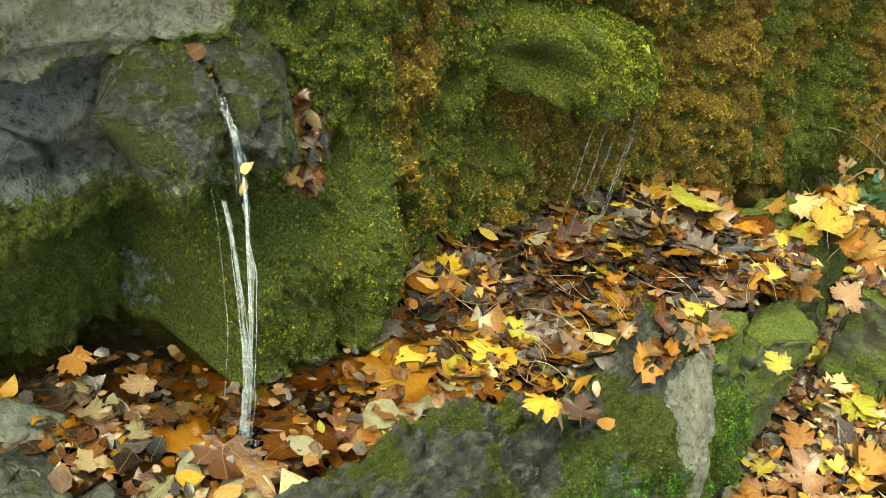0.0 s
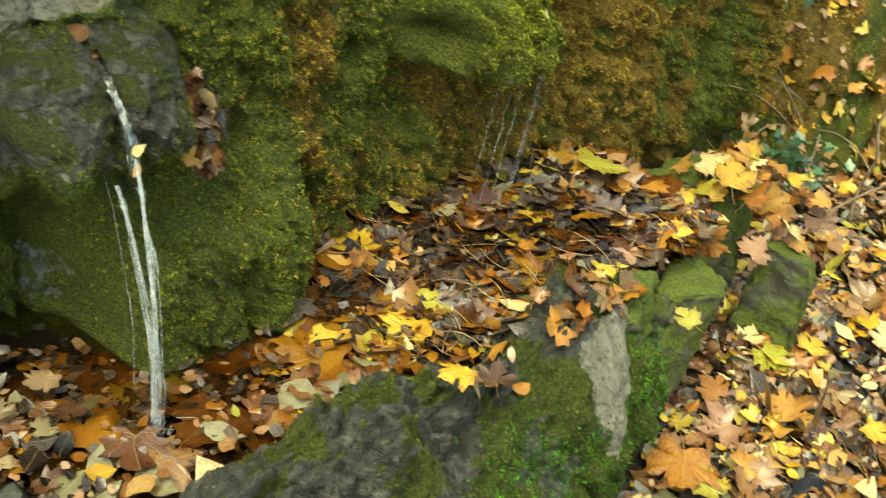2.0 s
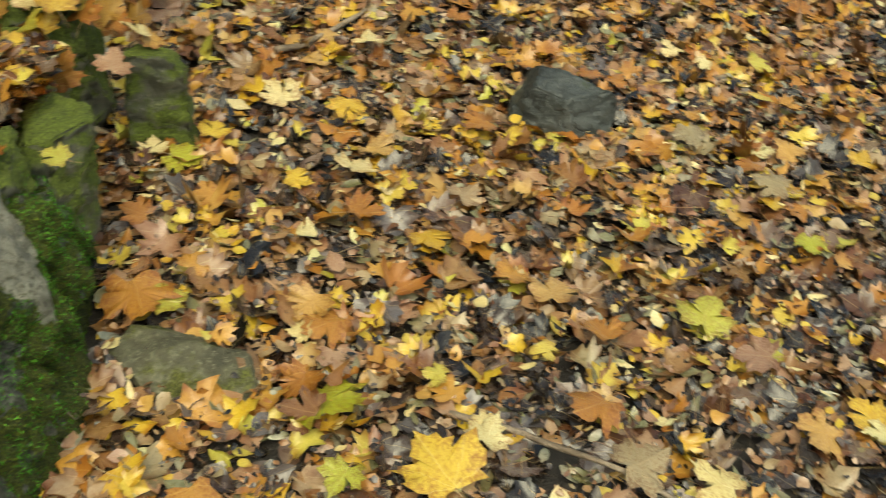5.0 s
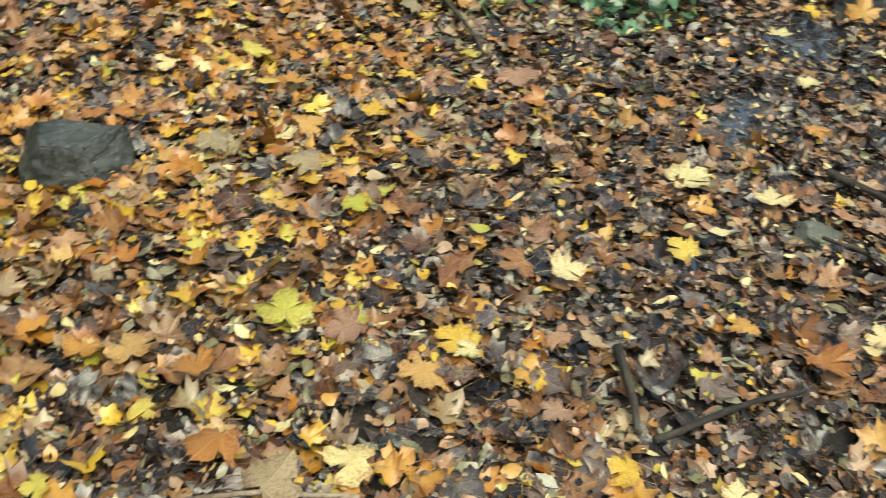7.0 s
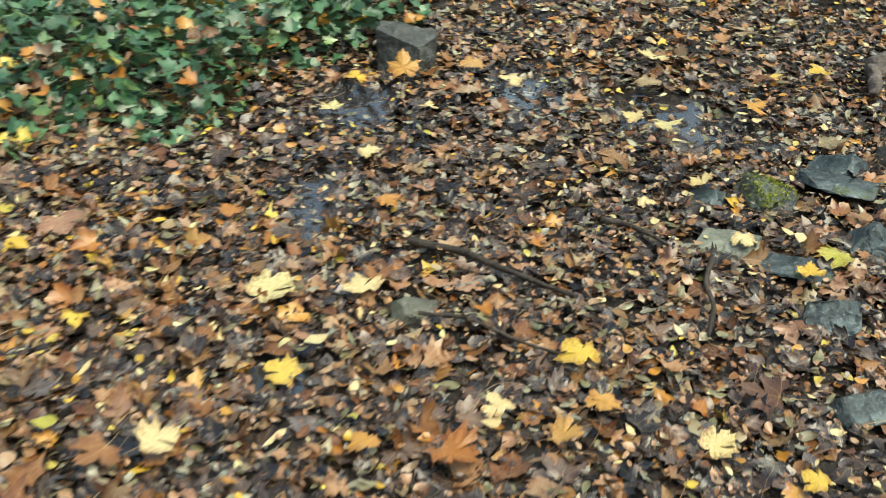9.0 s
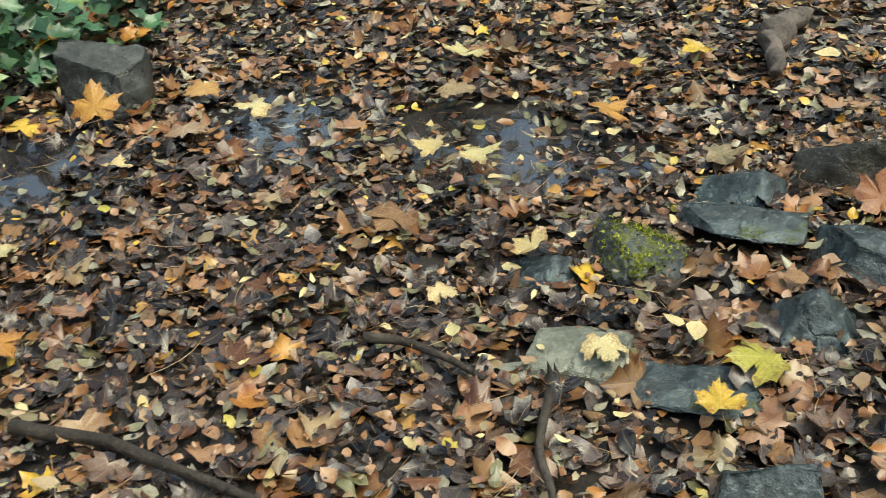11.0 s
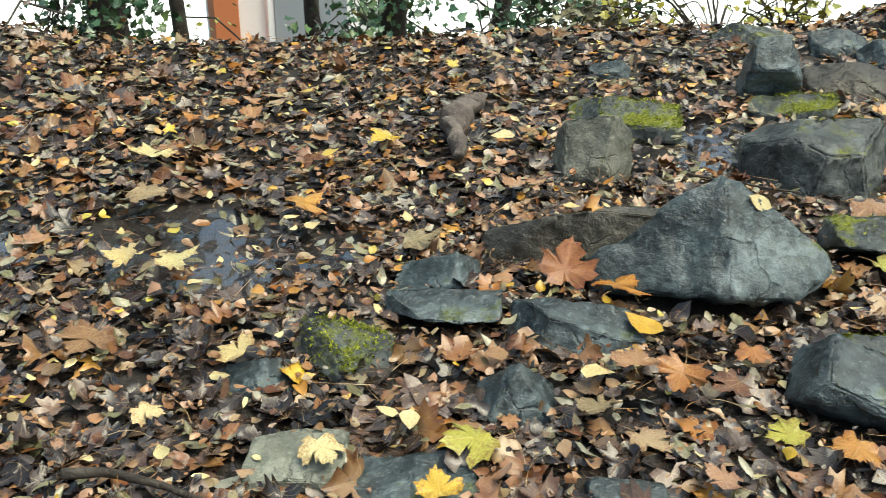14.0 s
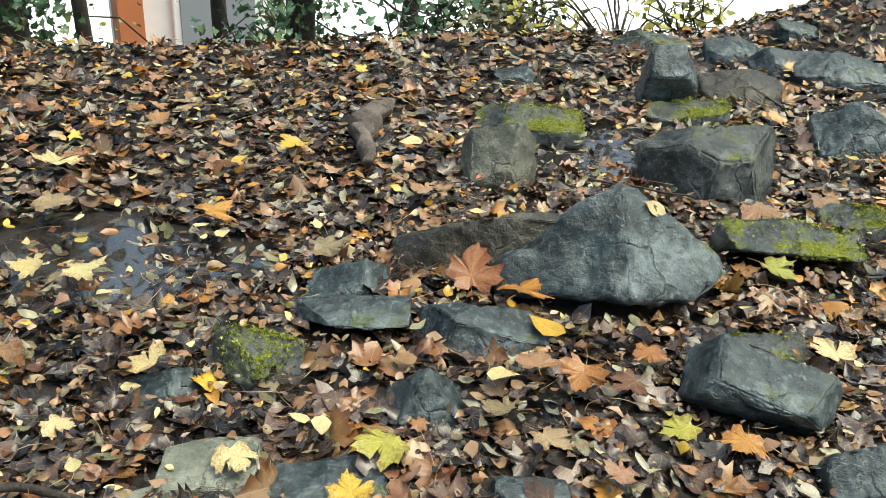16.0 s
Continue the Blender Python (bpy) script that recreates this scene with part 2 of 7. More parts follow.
def rock_material(name, dark, mid, light, moss=0.0, moss_tint=(0.05, 0.085, 0.012), roughness=0.5):
    """Weathered stone; moss grows where the surface looks up and in patches."""
    m, nt, b = material(name, roughness)
    n1, n2, n3 = noise_tex(nt, 5.0, 6.0, 0.6), noise_tex(nt, 38.0, 6.0, 0.65), noise_tex(nt, 170.0, 4.0)
    c = ramp(nt, n1.outputs[0], [(0.34, dark), (0.5, mid), (0.68, light)])
    c = mix(nt, ramp(nt, n2.outputs[0], [(0.32, (0.6, 0.6, 0.6)), (0.55, (0, 0, 0))]), c, dark)
    streak = noise_tex(nt, 22.0, 3.0)
    streak.inputs["Distortion"].default_value = 2.5
    c = mix(nt, ramp(nt, streak.outputs[0], [(0.62, (0, 0, 0)), (0.7, (0.35, 0.35, 0.35))]), c, light)
    fleck = noise_tex(nt, 75.0, 5.0, 0.7)
    c = mix(nt, ramp(nt, fleck.outputs[0], [(0.56, (0, 0, 0)), (0.66, (0.6, 0.6, 0.6))]), c, light)
    crack = cracks(nt, 6.0)
    c = mix(nt, math_node(nt, "MULTIPLY", crack, 0.5), c, tuple(0.4 * v for v in dark))
    speck = noise_tex(nt, 120.0, 3.0, 0.6)
    c = mix(nt, ramp(nt, speck.outputs[0], [(0.6, (0, 0, 0)), (0.68, (0.6, 0.6, 0.6))]), c, dark)
    chips = node(nt, "ShaderNodeTexVoronoi", Scale=15.0)
    nt.links.new(nt.nodes.new("ShaderNodeTexCoord").outputs["Object"], chips.inputs["Vector"])
    h = math_node(nt, "ADD", math_node(nt, "ADD", n2.outputs[0], math_node(nt, "MULTIPLY", n3.outputs[0], 0.16)), math_node(nt, "SUBTRACT", math_node(nt, "MULTIPLY", chips.outputs[0], 0.6), math_node(nt, "MULTIPLY", crack, 0.35)))
    if moss > 0:
        geo = nt.nodes.new("ShaderNodeNewGeometry")
        sep = nt.nodes.new("ShaderNodeSeparateXYZ")
        nt.links.new(geo.outputs["Normal"], sep.inputs[0])
        patch = noise_tex(nt, 7.0, 8.0, 0.72)
        k = math_node(nt, "ADD", math_node(nt, "MULTIPLY", sep.outputs[2], 0.22), patch.outputs[0])
        fac = ramp(nt, k, [(0.80 - 0.34 * moss, (0, 0, 0)), (0.90 - 0.34 * moss, (1, 1, 1))])
        mt = ramp(nt, n3.outputs[0], [(0.3, tuple(0.35 * v for v in moss_tint)), (0.55, moss_tint), (0.75, tuple(min(1, 1.9 * v) for v in moss_tint))])
        c = mix(nt, fac, c, mt)
        nt.links.new(mix(nt, fac, (roughness,) * 3, (0.9, 0.9, 0.9)), b.inputs["Roughness"])
    nt.links.new(c, b.inputs["Base Color"])
    bump(nt, b, h, 0.9, 0.011)
    return m


def spring_wall_material(name="mossy_rock_wall", warm_rock=False, shade=1.0):
    """Cover attribute: red bare rock, green ochre moss, blue pale lichen stone; the rest is green moss."""
    m, nt, b = material(name, 0.8)
    att = nt.nodes.new("ShaderNodeAttribute")
    att.attribute_name = "cover"
    sep = nt.nodes.new("ShaderNodeSeparateColor")
    nt.links.new(att.outputs["Color"], sep.inputs[0])
    n1, n2, n3 = noise_tex(nt, 8.0, 5.0), noise_tex(nt, 45.0, 5.0, 0.65), noise_tex(nt, 220.0, 4.0, 0.65)
    g = ramp(nt, n3.outputs[0], [(0.28, (0.014, 0.019, 0.003)), (0.5, (0.095, 0.112, 0.010)), (0.72, (0.24, 0.26, 0.022))])
    g = mix(nt, ramp(nt, n1.outputs[0], [(0.35, (0, 0, 0)), (0.7, (0.7, 0.7, 0.7))]), g, mix(nt, 1.0, g, (0.55, 0.72, 0.5), "MULTIPLY"))
    g = mix(nt, 1.0, g, (shade, shade, shade), "MULTIPLY")
    o = ramp(nt, n3.outputs[0], [(0.28, (0.03, 0.020, 0.003)), (0.5, (0.17, 0.105, 0.012)), (0.74, (0.40, 0.25, 0.03))])
    r = ramp(nt, n2.outputs[0], [(0.25, (0.03, 0.036, 0.04)), (0.44, (0.155, 0.165, 0.168)), (0.66, (0.29, 0.298, 0.29)), (0.8, (0.39, 0.39, 0.37))])
    if warm_rock:
        r = ramp(nt, n2.outputs[0], [(0.25, (0.013, 0.013, 0.010)), (0.46, (0.062, 0.063, 0.054)), (0.66, (0.16, 0.16, 0.14)), (0.8, (0.30, 0.30, 0.27))])
    p = ramp(nt, n2.outputs[0], [(0.26, (0.09, 0.085, 0.06)), (0.42, (0.34, 0.325, 0.27)), (0.7, (0.52, 0.50, 0.44))])
    def broken(channel, spread):
        k = math_node(nt, "ADD", channel, math_node(nt, "MULTIPLY", math_node(nt, "SUBTRACT", n2.outputs[0], 0.5), spread))
        return ramp(nt, k, [(0.42, (0, 0, 0)), (0.58, (1, 1, 1))])
    bare = broken(sep.outputs[0], 1.5)
    crack = cracks(nt, 7.0)
    r = mix(nt, math_node(nt, "MULTIPLY", crack, 0.85), r, (0.008, 0.009, 0.008))
    p = mix(nt, math_node(nt, "MULTIPLY", crack, 0.6), p, (0.09, 0.085, 0.06))
    speck = noise_tex(nt, 95.0, 4.0, 0.65)
    r = mix(nt, ramp(nt, speck.outputs[0], [(0.55, (0, 0, 0)), (0.64, (0.75, 0.75, 0.75))]), r, (0.012, 0.014, 0.012))
    r = mix(nt, ramp(nt, speck.outputs[0], [(0.34, (0.35, 0.35, 0.35)), (0.42, (0, 0, 0))]), r, (0.24, 0.24, 0.21))
    p = mix(nt, ramp(nt, speck.outputs[0], [(0.52, (0, 0, 0)), (0.62, (0.7, 0.7, 0.7))]), p, (0.12, 0.115, 0.08))
    if not warm_rock:
        p = mix(nt, ramp(nt, noise_tex(nt, 18.0, 6.0, 0.7).outputs[0], [(0.5, (0, 0, 0)), (0.6, (0.7, 0.7, 0.7))]), p, (0.30, 0.29, 0.14))
    if not warm_rock:
        p = mix(nt, 1.0, p, (0.74, 0.74, 0.72), "MULTIPLY")
    else:
        p = mix(nt, 1.0, p, (0.8, 0.8, 0.77), "MULTIPLY")
    c = mix(nt, broken(sep.outputs[1], 0.9), g, o)
    c = mix(nt, bare, c, r)
    c = mix(nt, broken(sep.outputs[2], 1.0), c, p)
    nt.links.new(c, b.inputs["Base Color"])
    nt.links.new(mix(nt, bare, (0.88, 0.88, 0.88), (0.42, 0.42, 0.42)), b.inputs["Roughness"])
    bump(nt, b, math_node(nt, "ADD", n2.outputs[0], math_node(nt, "MULTIPLY", n3.outputs[0], 0.45)), 1.0, 0.03)
    return m


def moss_material(name, stops):
    m, nt, b = material(name, 0.75, 0.3)
    c = ramp(nt, nt.nodes.new("ShaderNodeNewGeometry").outputs["Random Per Island"], stops)
    n = noise_tex(nt, 6.0, 4.0)
    c = mix(nt, ramp(nt, n.outputs[0], [(0.35, (0, 0, 0)), (0.7, (0.6, 0.6, 0.6))]), c, mix(nt, 1.0, c, (0.5, 0.6, 0.5), "MULTIPLY"))
    nt.links.new(c, b.inputs["Base Color"])
    return m


MAT_SOIL = soil_material()
MAT_WALL = spring_wall_material()
MAT_EDGE_WALL = spring_wall_material("mossy_edge_rock", True, 0.7)
MAT_SPOUT = spring_wall_material("damp_spout_rock", True, 0.42)
MAT_MOSS = moss_material("green_moss", [(0.0, (0.025, 0.034, 0.003)), (0.35, (0.12, 0.145, 0.009)), (0.75, (0.28, 0.31, 0.02)), (1.0, (0.46, 0.47, 0.06))])
MAT_OCHRE = moss_material("ochre_moss", [(0.0, (0.05, 0.035, 0.003)), (0.25, (0.20, 0.15, 0.009)), (0.55, (0.44, 0.28, 0.02)), (0.85, (0.66, 0.41, 0.05)), (1.0, (0.66, 0.56, 0.18))])
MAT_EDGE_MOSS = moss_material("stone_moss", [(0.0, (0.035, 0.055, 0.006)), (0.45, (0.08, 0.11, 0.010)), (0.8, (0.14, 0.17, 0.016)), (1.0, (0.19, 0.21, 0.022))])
MAT_EMERALD = moss_material("emerald_moss", [(0.0, (0.025, 0.11, 0.010)), (0.5, (0.09, 0.30, 0.02)), (1.0, (0.18, 0.45, 0.05))])
MAT_EDGE = rock_material("mossy_edge_stone", (0.016, 0.018, 0.015), (0.05, 0.053, 0.043), (0.12, 0.12, 0.10), 0.2, (0.05, 0.07, 0.012), 0.4)
MAT_POOLSIDE = rock_material("mossy_pool_stone", (0.035, 0.036, 0.026), (0.10, 0.10, 0.075), (0.22, 0.21, 0.17), 1.0, (0.085, 0.11, 0.014), 0.55)
MAT_SLATE = rock_material("blue_grey_slate", (0.009, 0.013, 0.015), (0.058, 0.081, 0.088), (0.20, 0.25, 0.265), 0.10, (0.10, 0.12, 0.015), 0.3)
MAT_SLATE_MOSS = rock_material("mossy_slate", (0.010, 0.012, 0.012), (0.056, 0.068, 0.068), (0.18, 0.20, 0.195), 0.22, (0.13, 0.15, 0.012), 0.33)
MAT_SLATE_CAP = rock_material("moss_capped_slate", (0.012, 0.015, 0.015), (0.07, 0.085, 0.085), (0.21, 0.235, 0.23), 0.38, (0.15, 0.17, 0.012), 0.4)
MAT_GREY_STONE = rock_material("grey_green_stone", (0.05, 0.055, 0.045), (0.12, 0.125, 0.10), (0.22, 0.22, 0.18), 0.2, (0.09, 0.10, 0.03), 0.5)
MAT_DARK_STONE = rock_material("dark_wet_stone", (0.012, 0.014, 0.014), (0.055, 0.062, 0.06), (0.13, 0.14, 0.135), 0.12, (0.06, 0.08, 0.012), 0.4)
MAT_BROWN_SLATE = rock_material("brown_slate", (0.012, 0.012, 0.010), (0.052, 0.048, 0.038), (0.14, 0.13, 0.105), 0.10, (0.07, 0.08, 0.012), 0.4)
MAT_PALE_GREEN = rock_material("pale_grey_green_stone", (0.10, 0.11, 0.085), (0.22, 0.235, 0.19), (0.34, 0.35, 0.29), 0.0, roughness=0.5)
MAT_LICHEN = rock_material("lichen_stone", (0.045, 0.042, 0.025), (0.12, 0.115, 0.07), (0.25, 0.24, 0.16), 0.3, (0.09, 0.095, 0.02), 0.7)
MAT_LOG = rock_material("rotten_wood", (0.025, 0.020, 0.017), (0.10, 0.08, 0.068), (0.24, 0.20, 0.175), 0.0, roughness=0.7)
MAT_BARK = rock_material("dark_bark", (0.012, 0.009, 0.007), (0.04, 0.03, 0.022), (0.09, 0.075, 0.06), 0.0, roughness=0.7)
MAT_TWIG = rock_material("pale_twig_wood", (0.10, 0.07, 0.045), (0.26, 0.19, 0.13), (0.42, 0.34, 0.25), 0.0, roughness=0.6)


def water_material(name, tint, roughness=0.03):
    m, nt, b = material(name, roughness)
    b.inputs["Base Color"].default_value = (*tint, 1)
    b.inputs["Transmission Weight"].default_value = 1.0
    b.inputs["IOR"].default_value = 1.33
    n = noise_tex(nt, 30.0, 3.0)
    bump(nt, b, n.outputs[0], 0.35, 0.01)
    return m


MAT_POOL = water_material("pool_water", (0.72, 0.60, 0.44))
MAT_STREAM = water_material("falling_water", (0.97, 0.99, 1.0), 0.08)

# ---------------------------------------------------------------- the lie of the land
WALL_O, WALL_D, WALL_N = np.array([-0.64, 1.245]), np.array([0.747, 0.665]), np.array([0.665, -0.747])
POOL_Z = 0.34
EDGE_A, EDGE_D, EDGE_W = np.array([-0.25, 0.98]), np.array([0.763, 0.646]), np.array([-0.646, 0.763])


def wall_sq(x, y):
    """Along the spring wall, and out from it."""
    dx, dy = np.asarray(x) - WALL_O[0], np.asarray(y) - WALL_O[1]
    return dx * WALL_D[0] + dy * WALL_D[1], dx * WALL_N[0] + dy * WALL_N[1]


def land(x, y):
    """Height of the ground."""
    x, y = np.asarray(x, float), np.asarray(y, float)
    s, q = wall_sq(x, y)
    h = 0.016 * fbm(x, y, 0, 1.1, 4, 5) + 0.010 * fbm(x, y, 0, 7.0, 2, 9)
    # bank behind and beyond the wall
    back = np.clip(-q, 0, None)
    bank = np.where(s < 2.35, 1.25 * sstep(0.12, 0.35, back) + 0.35 * np.clip(back - 0.3, 0, 6), 0.62 * np.clip(0.15 - q, 0, 6) * sstep(2.2, 2.6, s))
    # brow of the slope, past which the ground falls away
    e = 0.88 * x - 0.47 * y + 0.05 * fbm(x, y, 0, 0.9, 3, 21)
    brow = 0.05 * sstep(4.4, 5.9, e) - 0.07 * sstep(-3.3, -2.1, y) * sstep(4.6, 5.6, e)
    brow = brow + 0.30 * sstep(-4.1, -5.2, y) * sstep(3.9, 5.4, e) + 0.11 * sstep(-1.75, -1.05, y) * sstep(4.6, 5.5, e)
    fall = 0.62 * np.clip(e - 5.68, 0, 80.0)
    return h - 0.035 + brow + bank - fall


def wet(x, y):
    """Puddled mud: 0 dry to 1 standing wet."""
    x, y = np.asarray(x, float), np.asarray(y, float)
    n = fbm(x, y, 0, 3.0, 3, 33)
    w = 0
    for cx, cy, rx, ry in ((4.0, -0.25, 0.32, 0.2), (4.08, -0.8, 0.34, 0.28), (3.66, -1.38, 0.36, 0.26), (3.5, -1.6, 0.16, 0.16), (3.6, -2.92, 0.2, 0.26), (3.26, -0.08, 0.26, 0.12), (2.45, 0.0, 0.13, 0.1)):
        w = np.maximum(w, 1 - ((x - cx) / rx) ** 2 - ((y - cy) / ry) ** 2 + 0.7 * n)
    return sstep(0.25, 0.7, w)


def axis(lo, hi, step, far):
    inner = np.arange(lo, hi, step)
    grow = np.cumsum(step * 1.28 ** np.arange(1, 200))
    grow = grow[grow < far]
    return np.concatenate([lo - grow[::-1], inner, inner[-1] + grow])


gx, gy = axis(-0.4, 6.6, 0.05, 600.0), axis(-5.6, 3.9, 0.05, 600.0)
GX, GY = np.meshgrid(gx, gy, indexing="ij")
WETM = wet(GX, GY)
GZ = land(GX, GY) - 0.015 * WETM
cover = np.stack([WETM, WETM * 0, WETM * 0, WETM * 0 + 1], -1).reshape(-1, 4)
ground = new("ground", mesh_from("ground", np.stack([GX, GY, GZ], -1).reshape(-1, 3), grid_faces(len(gx), len(gy)), MAT_SOIL, colour=cover))
tagged(ground, "wet dark soil of a wooded slope under leaf litter", "ground", kind="structure")


# ---------------------------------------------------------------- spring wall
def wall_point(s, z, off):
    return np.stack([WALL_O[0] + s * WALL_D[0] + off * WALL_N[0], WALL_O[1] + s * WALL_D[1] + off * WALL_N[1], z + 0 * s], -1)


def cushions(s, z, freq, seed, droop=0.0):
    """Round cushions in a jittered net: height 0 in the gaps to 1 on top, and a number for each cushion; droop swells the lower side."""
    gs, gz = s * freq, z * freq
    i0, j0 = np.floor(gs), np.floor(gz)
    best, ident, low = np.full(np.shape(gs), 9.0), np.zeros(np.shape(gs)), np.zeros(np.shape(gs))
    for di in (-1, 0, 1):
        for dj in (-1, 0, 1):
            i, j = i0 + di, j0 + dj
            a, b = hash3(i, j, 0 * i, seed), hash3(i, j, 0 * i + 1, seed)
            dz = gz - j - 0.5 - 0.42 * b
            d = (gs - i - 0.5 - 0.42 * a) ** 2 + dz ** 2
            ident = np.where(d < best, hash3(i, j, 0 * i + 2, seed), ident)
            low = np.where(d < best, dz, low)
            best = np.minimum(best, d)
    return np.clip(1 - 2.3 * best, 0, 1) ** 0.7 * np.clip(1 - droop * low, 0.2, 1.8), ident


def wall_cover(s, z):
    n = fbm(s, z, 0, 6.0, 4, 61)
    rock = sstep(0.30, 0.16, s + 0.06 * n) * sstep(0.60, 0.68, z + 0.05 * n) * sstep(0.90, 0.85, z + 0.02 * n)
    rock = np.maximum(rock, 0.5 * sstep(0.35, 0.6, fbm(s, z, 3.3, 9.0, 3, 71)) * sstep(0.62, 0.3, s))
    pale = sstep(0.01, 0.07, s + 0.05 * n) * sstep(0.37, 0.31, s) * sstep(0.86, 0.885, z + 0.03 * n)
    streaks = 0.5 + 0.6 * fbm(s * 2.6, z * 0.45, 0, 3.0, 3, 81)
    ochre = sstep(0.45, 0.62, s + 0.1 * n) * np.clip(-0.12 + 1.15 * streaks + 0.5 * n + 0.22 * sstep(1.1, 1.6, s), 0, 1)
    ochre *= 1 - 0.8 * sstep(0.42, 0.3, z) * sstep(1.5, 1.2, s)
    ochre *= 1 - 0.75 * sstep(0.10, 0.0, np.abs(s - 0.58) - 0.03 + 0.05 * n)
    bulge, each = cushions(s + 0.015 * n, z * 0.8, 30.0, 43)
    ochre = ochre * np.clip(0.55 + 0.5 * each + 0.45 * bulge, 0.05, 1.2)
    return np.clip(rock, 0, 1), np.clip(ochre, 0, 1), np.clip(pale, 0, 1)


def wall_off(s, z):
    """How far the face stands out from the wall's plane."""
    n = fbm(s, z, 0, 3.0, 3, 41)
    rock, ochre, pale = wall_cover(s, z)
    off = 0.035 * n - 0.06 * (z - 0.5)
    butt = sstep(0.25, 0.31, s) * sstep(0.70, 0.60, s + 0.03 * n) * sstep(0.66, 0.50, z + 0.03 * n)
    off = off + butt * (0.15 - 0.10 * (z - 0.3))
    off = off - 0.05 * sstep(0.30, 0.24, s) * sstep(0.62, 0.55, z)
    off = off + 0.03 * pale - 0.02 * sstep(0.02, 0.0, np.abs(z - 0.86) - 0.004) * sstep(0.36, 0.3, s)
    ledge = fbm(s * 0.6, z * 3.0, 0, 7.0, 3, 51)
    off = off + rock * (0.03 * ledge - 0.03 * sstep(0.08, 0.0, np.abs(vnoise(s * 4 + z * 3, z * 11, 0.0, 52))))
    mossy = 1 - np.maximum(rock, pale)
    ridges = np.abs(vnoise(s * 7.0 + 0.5 * n, z * 2.0, 0.0, 44))
    drape = vnoise(s * 11.0 + 0.8 * n, z * 1.3, 3.0, 49)
    big, _ = cushions(s + 0.03 * n, 0.7 * z + 0.02 * n, 13.0, 42, 0.5)
    small, _ = cushions(s + 0.015 * n, z * 0.8, 30.0, 43, 0.7)
    fine = cushions(s + 0.004 * n, z * 0.85, 62.0, 48, 0.8)[0]
    pits = sstep(0.42, 0.72, vnoise(s * 24, z * 11, 7.0, 46))
    off = off + mossy * (0.034 * ridges + 0.022 * drape + (0.55 + 0.45 * ochre) * (0.044 * big + 0.030 * small - 0.07 * pits) + 0.013 * fine)
    hollow = sstep(0.20, 0.12, np.abs(s - 1.04)) * sstep(0.52, 0.60, z) * sstep(0.90, 0.84, z)
    off = off - 0.05 * hollow * (z < 0.9)
    return off


ws = np.concatenate([np.arange(-0.7, -0.12, 0.02), np.arange(-0.12, 2.45, 0.0048)])
wz = np.concatenate([np.arange(-0.12, 0.25, 0.02), np.arange(0.25, 1.1, 0.0048), np.arange(1.1, 1.5, 0.02)])
WS, WZ = np.meshgrid(ws, wz, indexing="ij")
WOFF = wall_off(WS, WZ) - 0.3 * sstep(1.28, 1.5, WZ) - 0.25 * sstep(2.25, 2.45, WS)
rk, oc, pa = wall_cover(WS, WZ)
front = wall_point(WS.ravel(), WZ.ravel(), WOFF.ravel())
BS, BZ = WS[::8, ::8], WZ[::8, ::8]
wall_back = wall_point(BS.ravel(), BZ.ravel(), BS.ravel() * 0 - 0.45)
nf = len(front)
faces = np.concatenate([grid_faces(len(ws), len(wz)), grid_faces(BS.shape[0], BS.shape[1], True) + nf])
cov = np.stack([rk, oc, pa, rk * 0 + 1], -1).reshape(-1, 4)
spring_wall = new("wall_spring", mesh_from("wall_spring", np.concatenate([front, wall_back]), faces, MAT_WALL, colour=np.concatenate([cov, cov[: BS.size]])))
tagged(spring_wall, "rough natural rock wall overgrown with green and ochre moss", "rock wall", kind="structure")


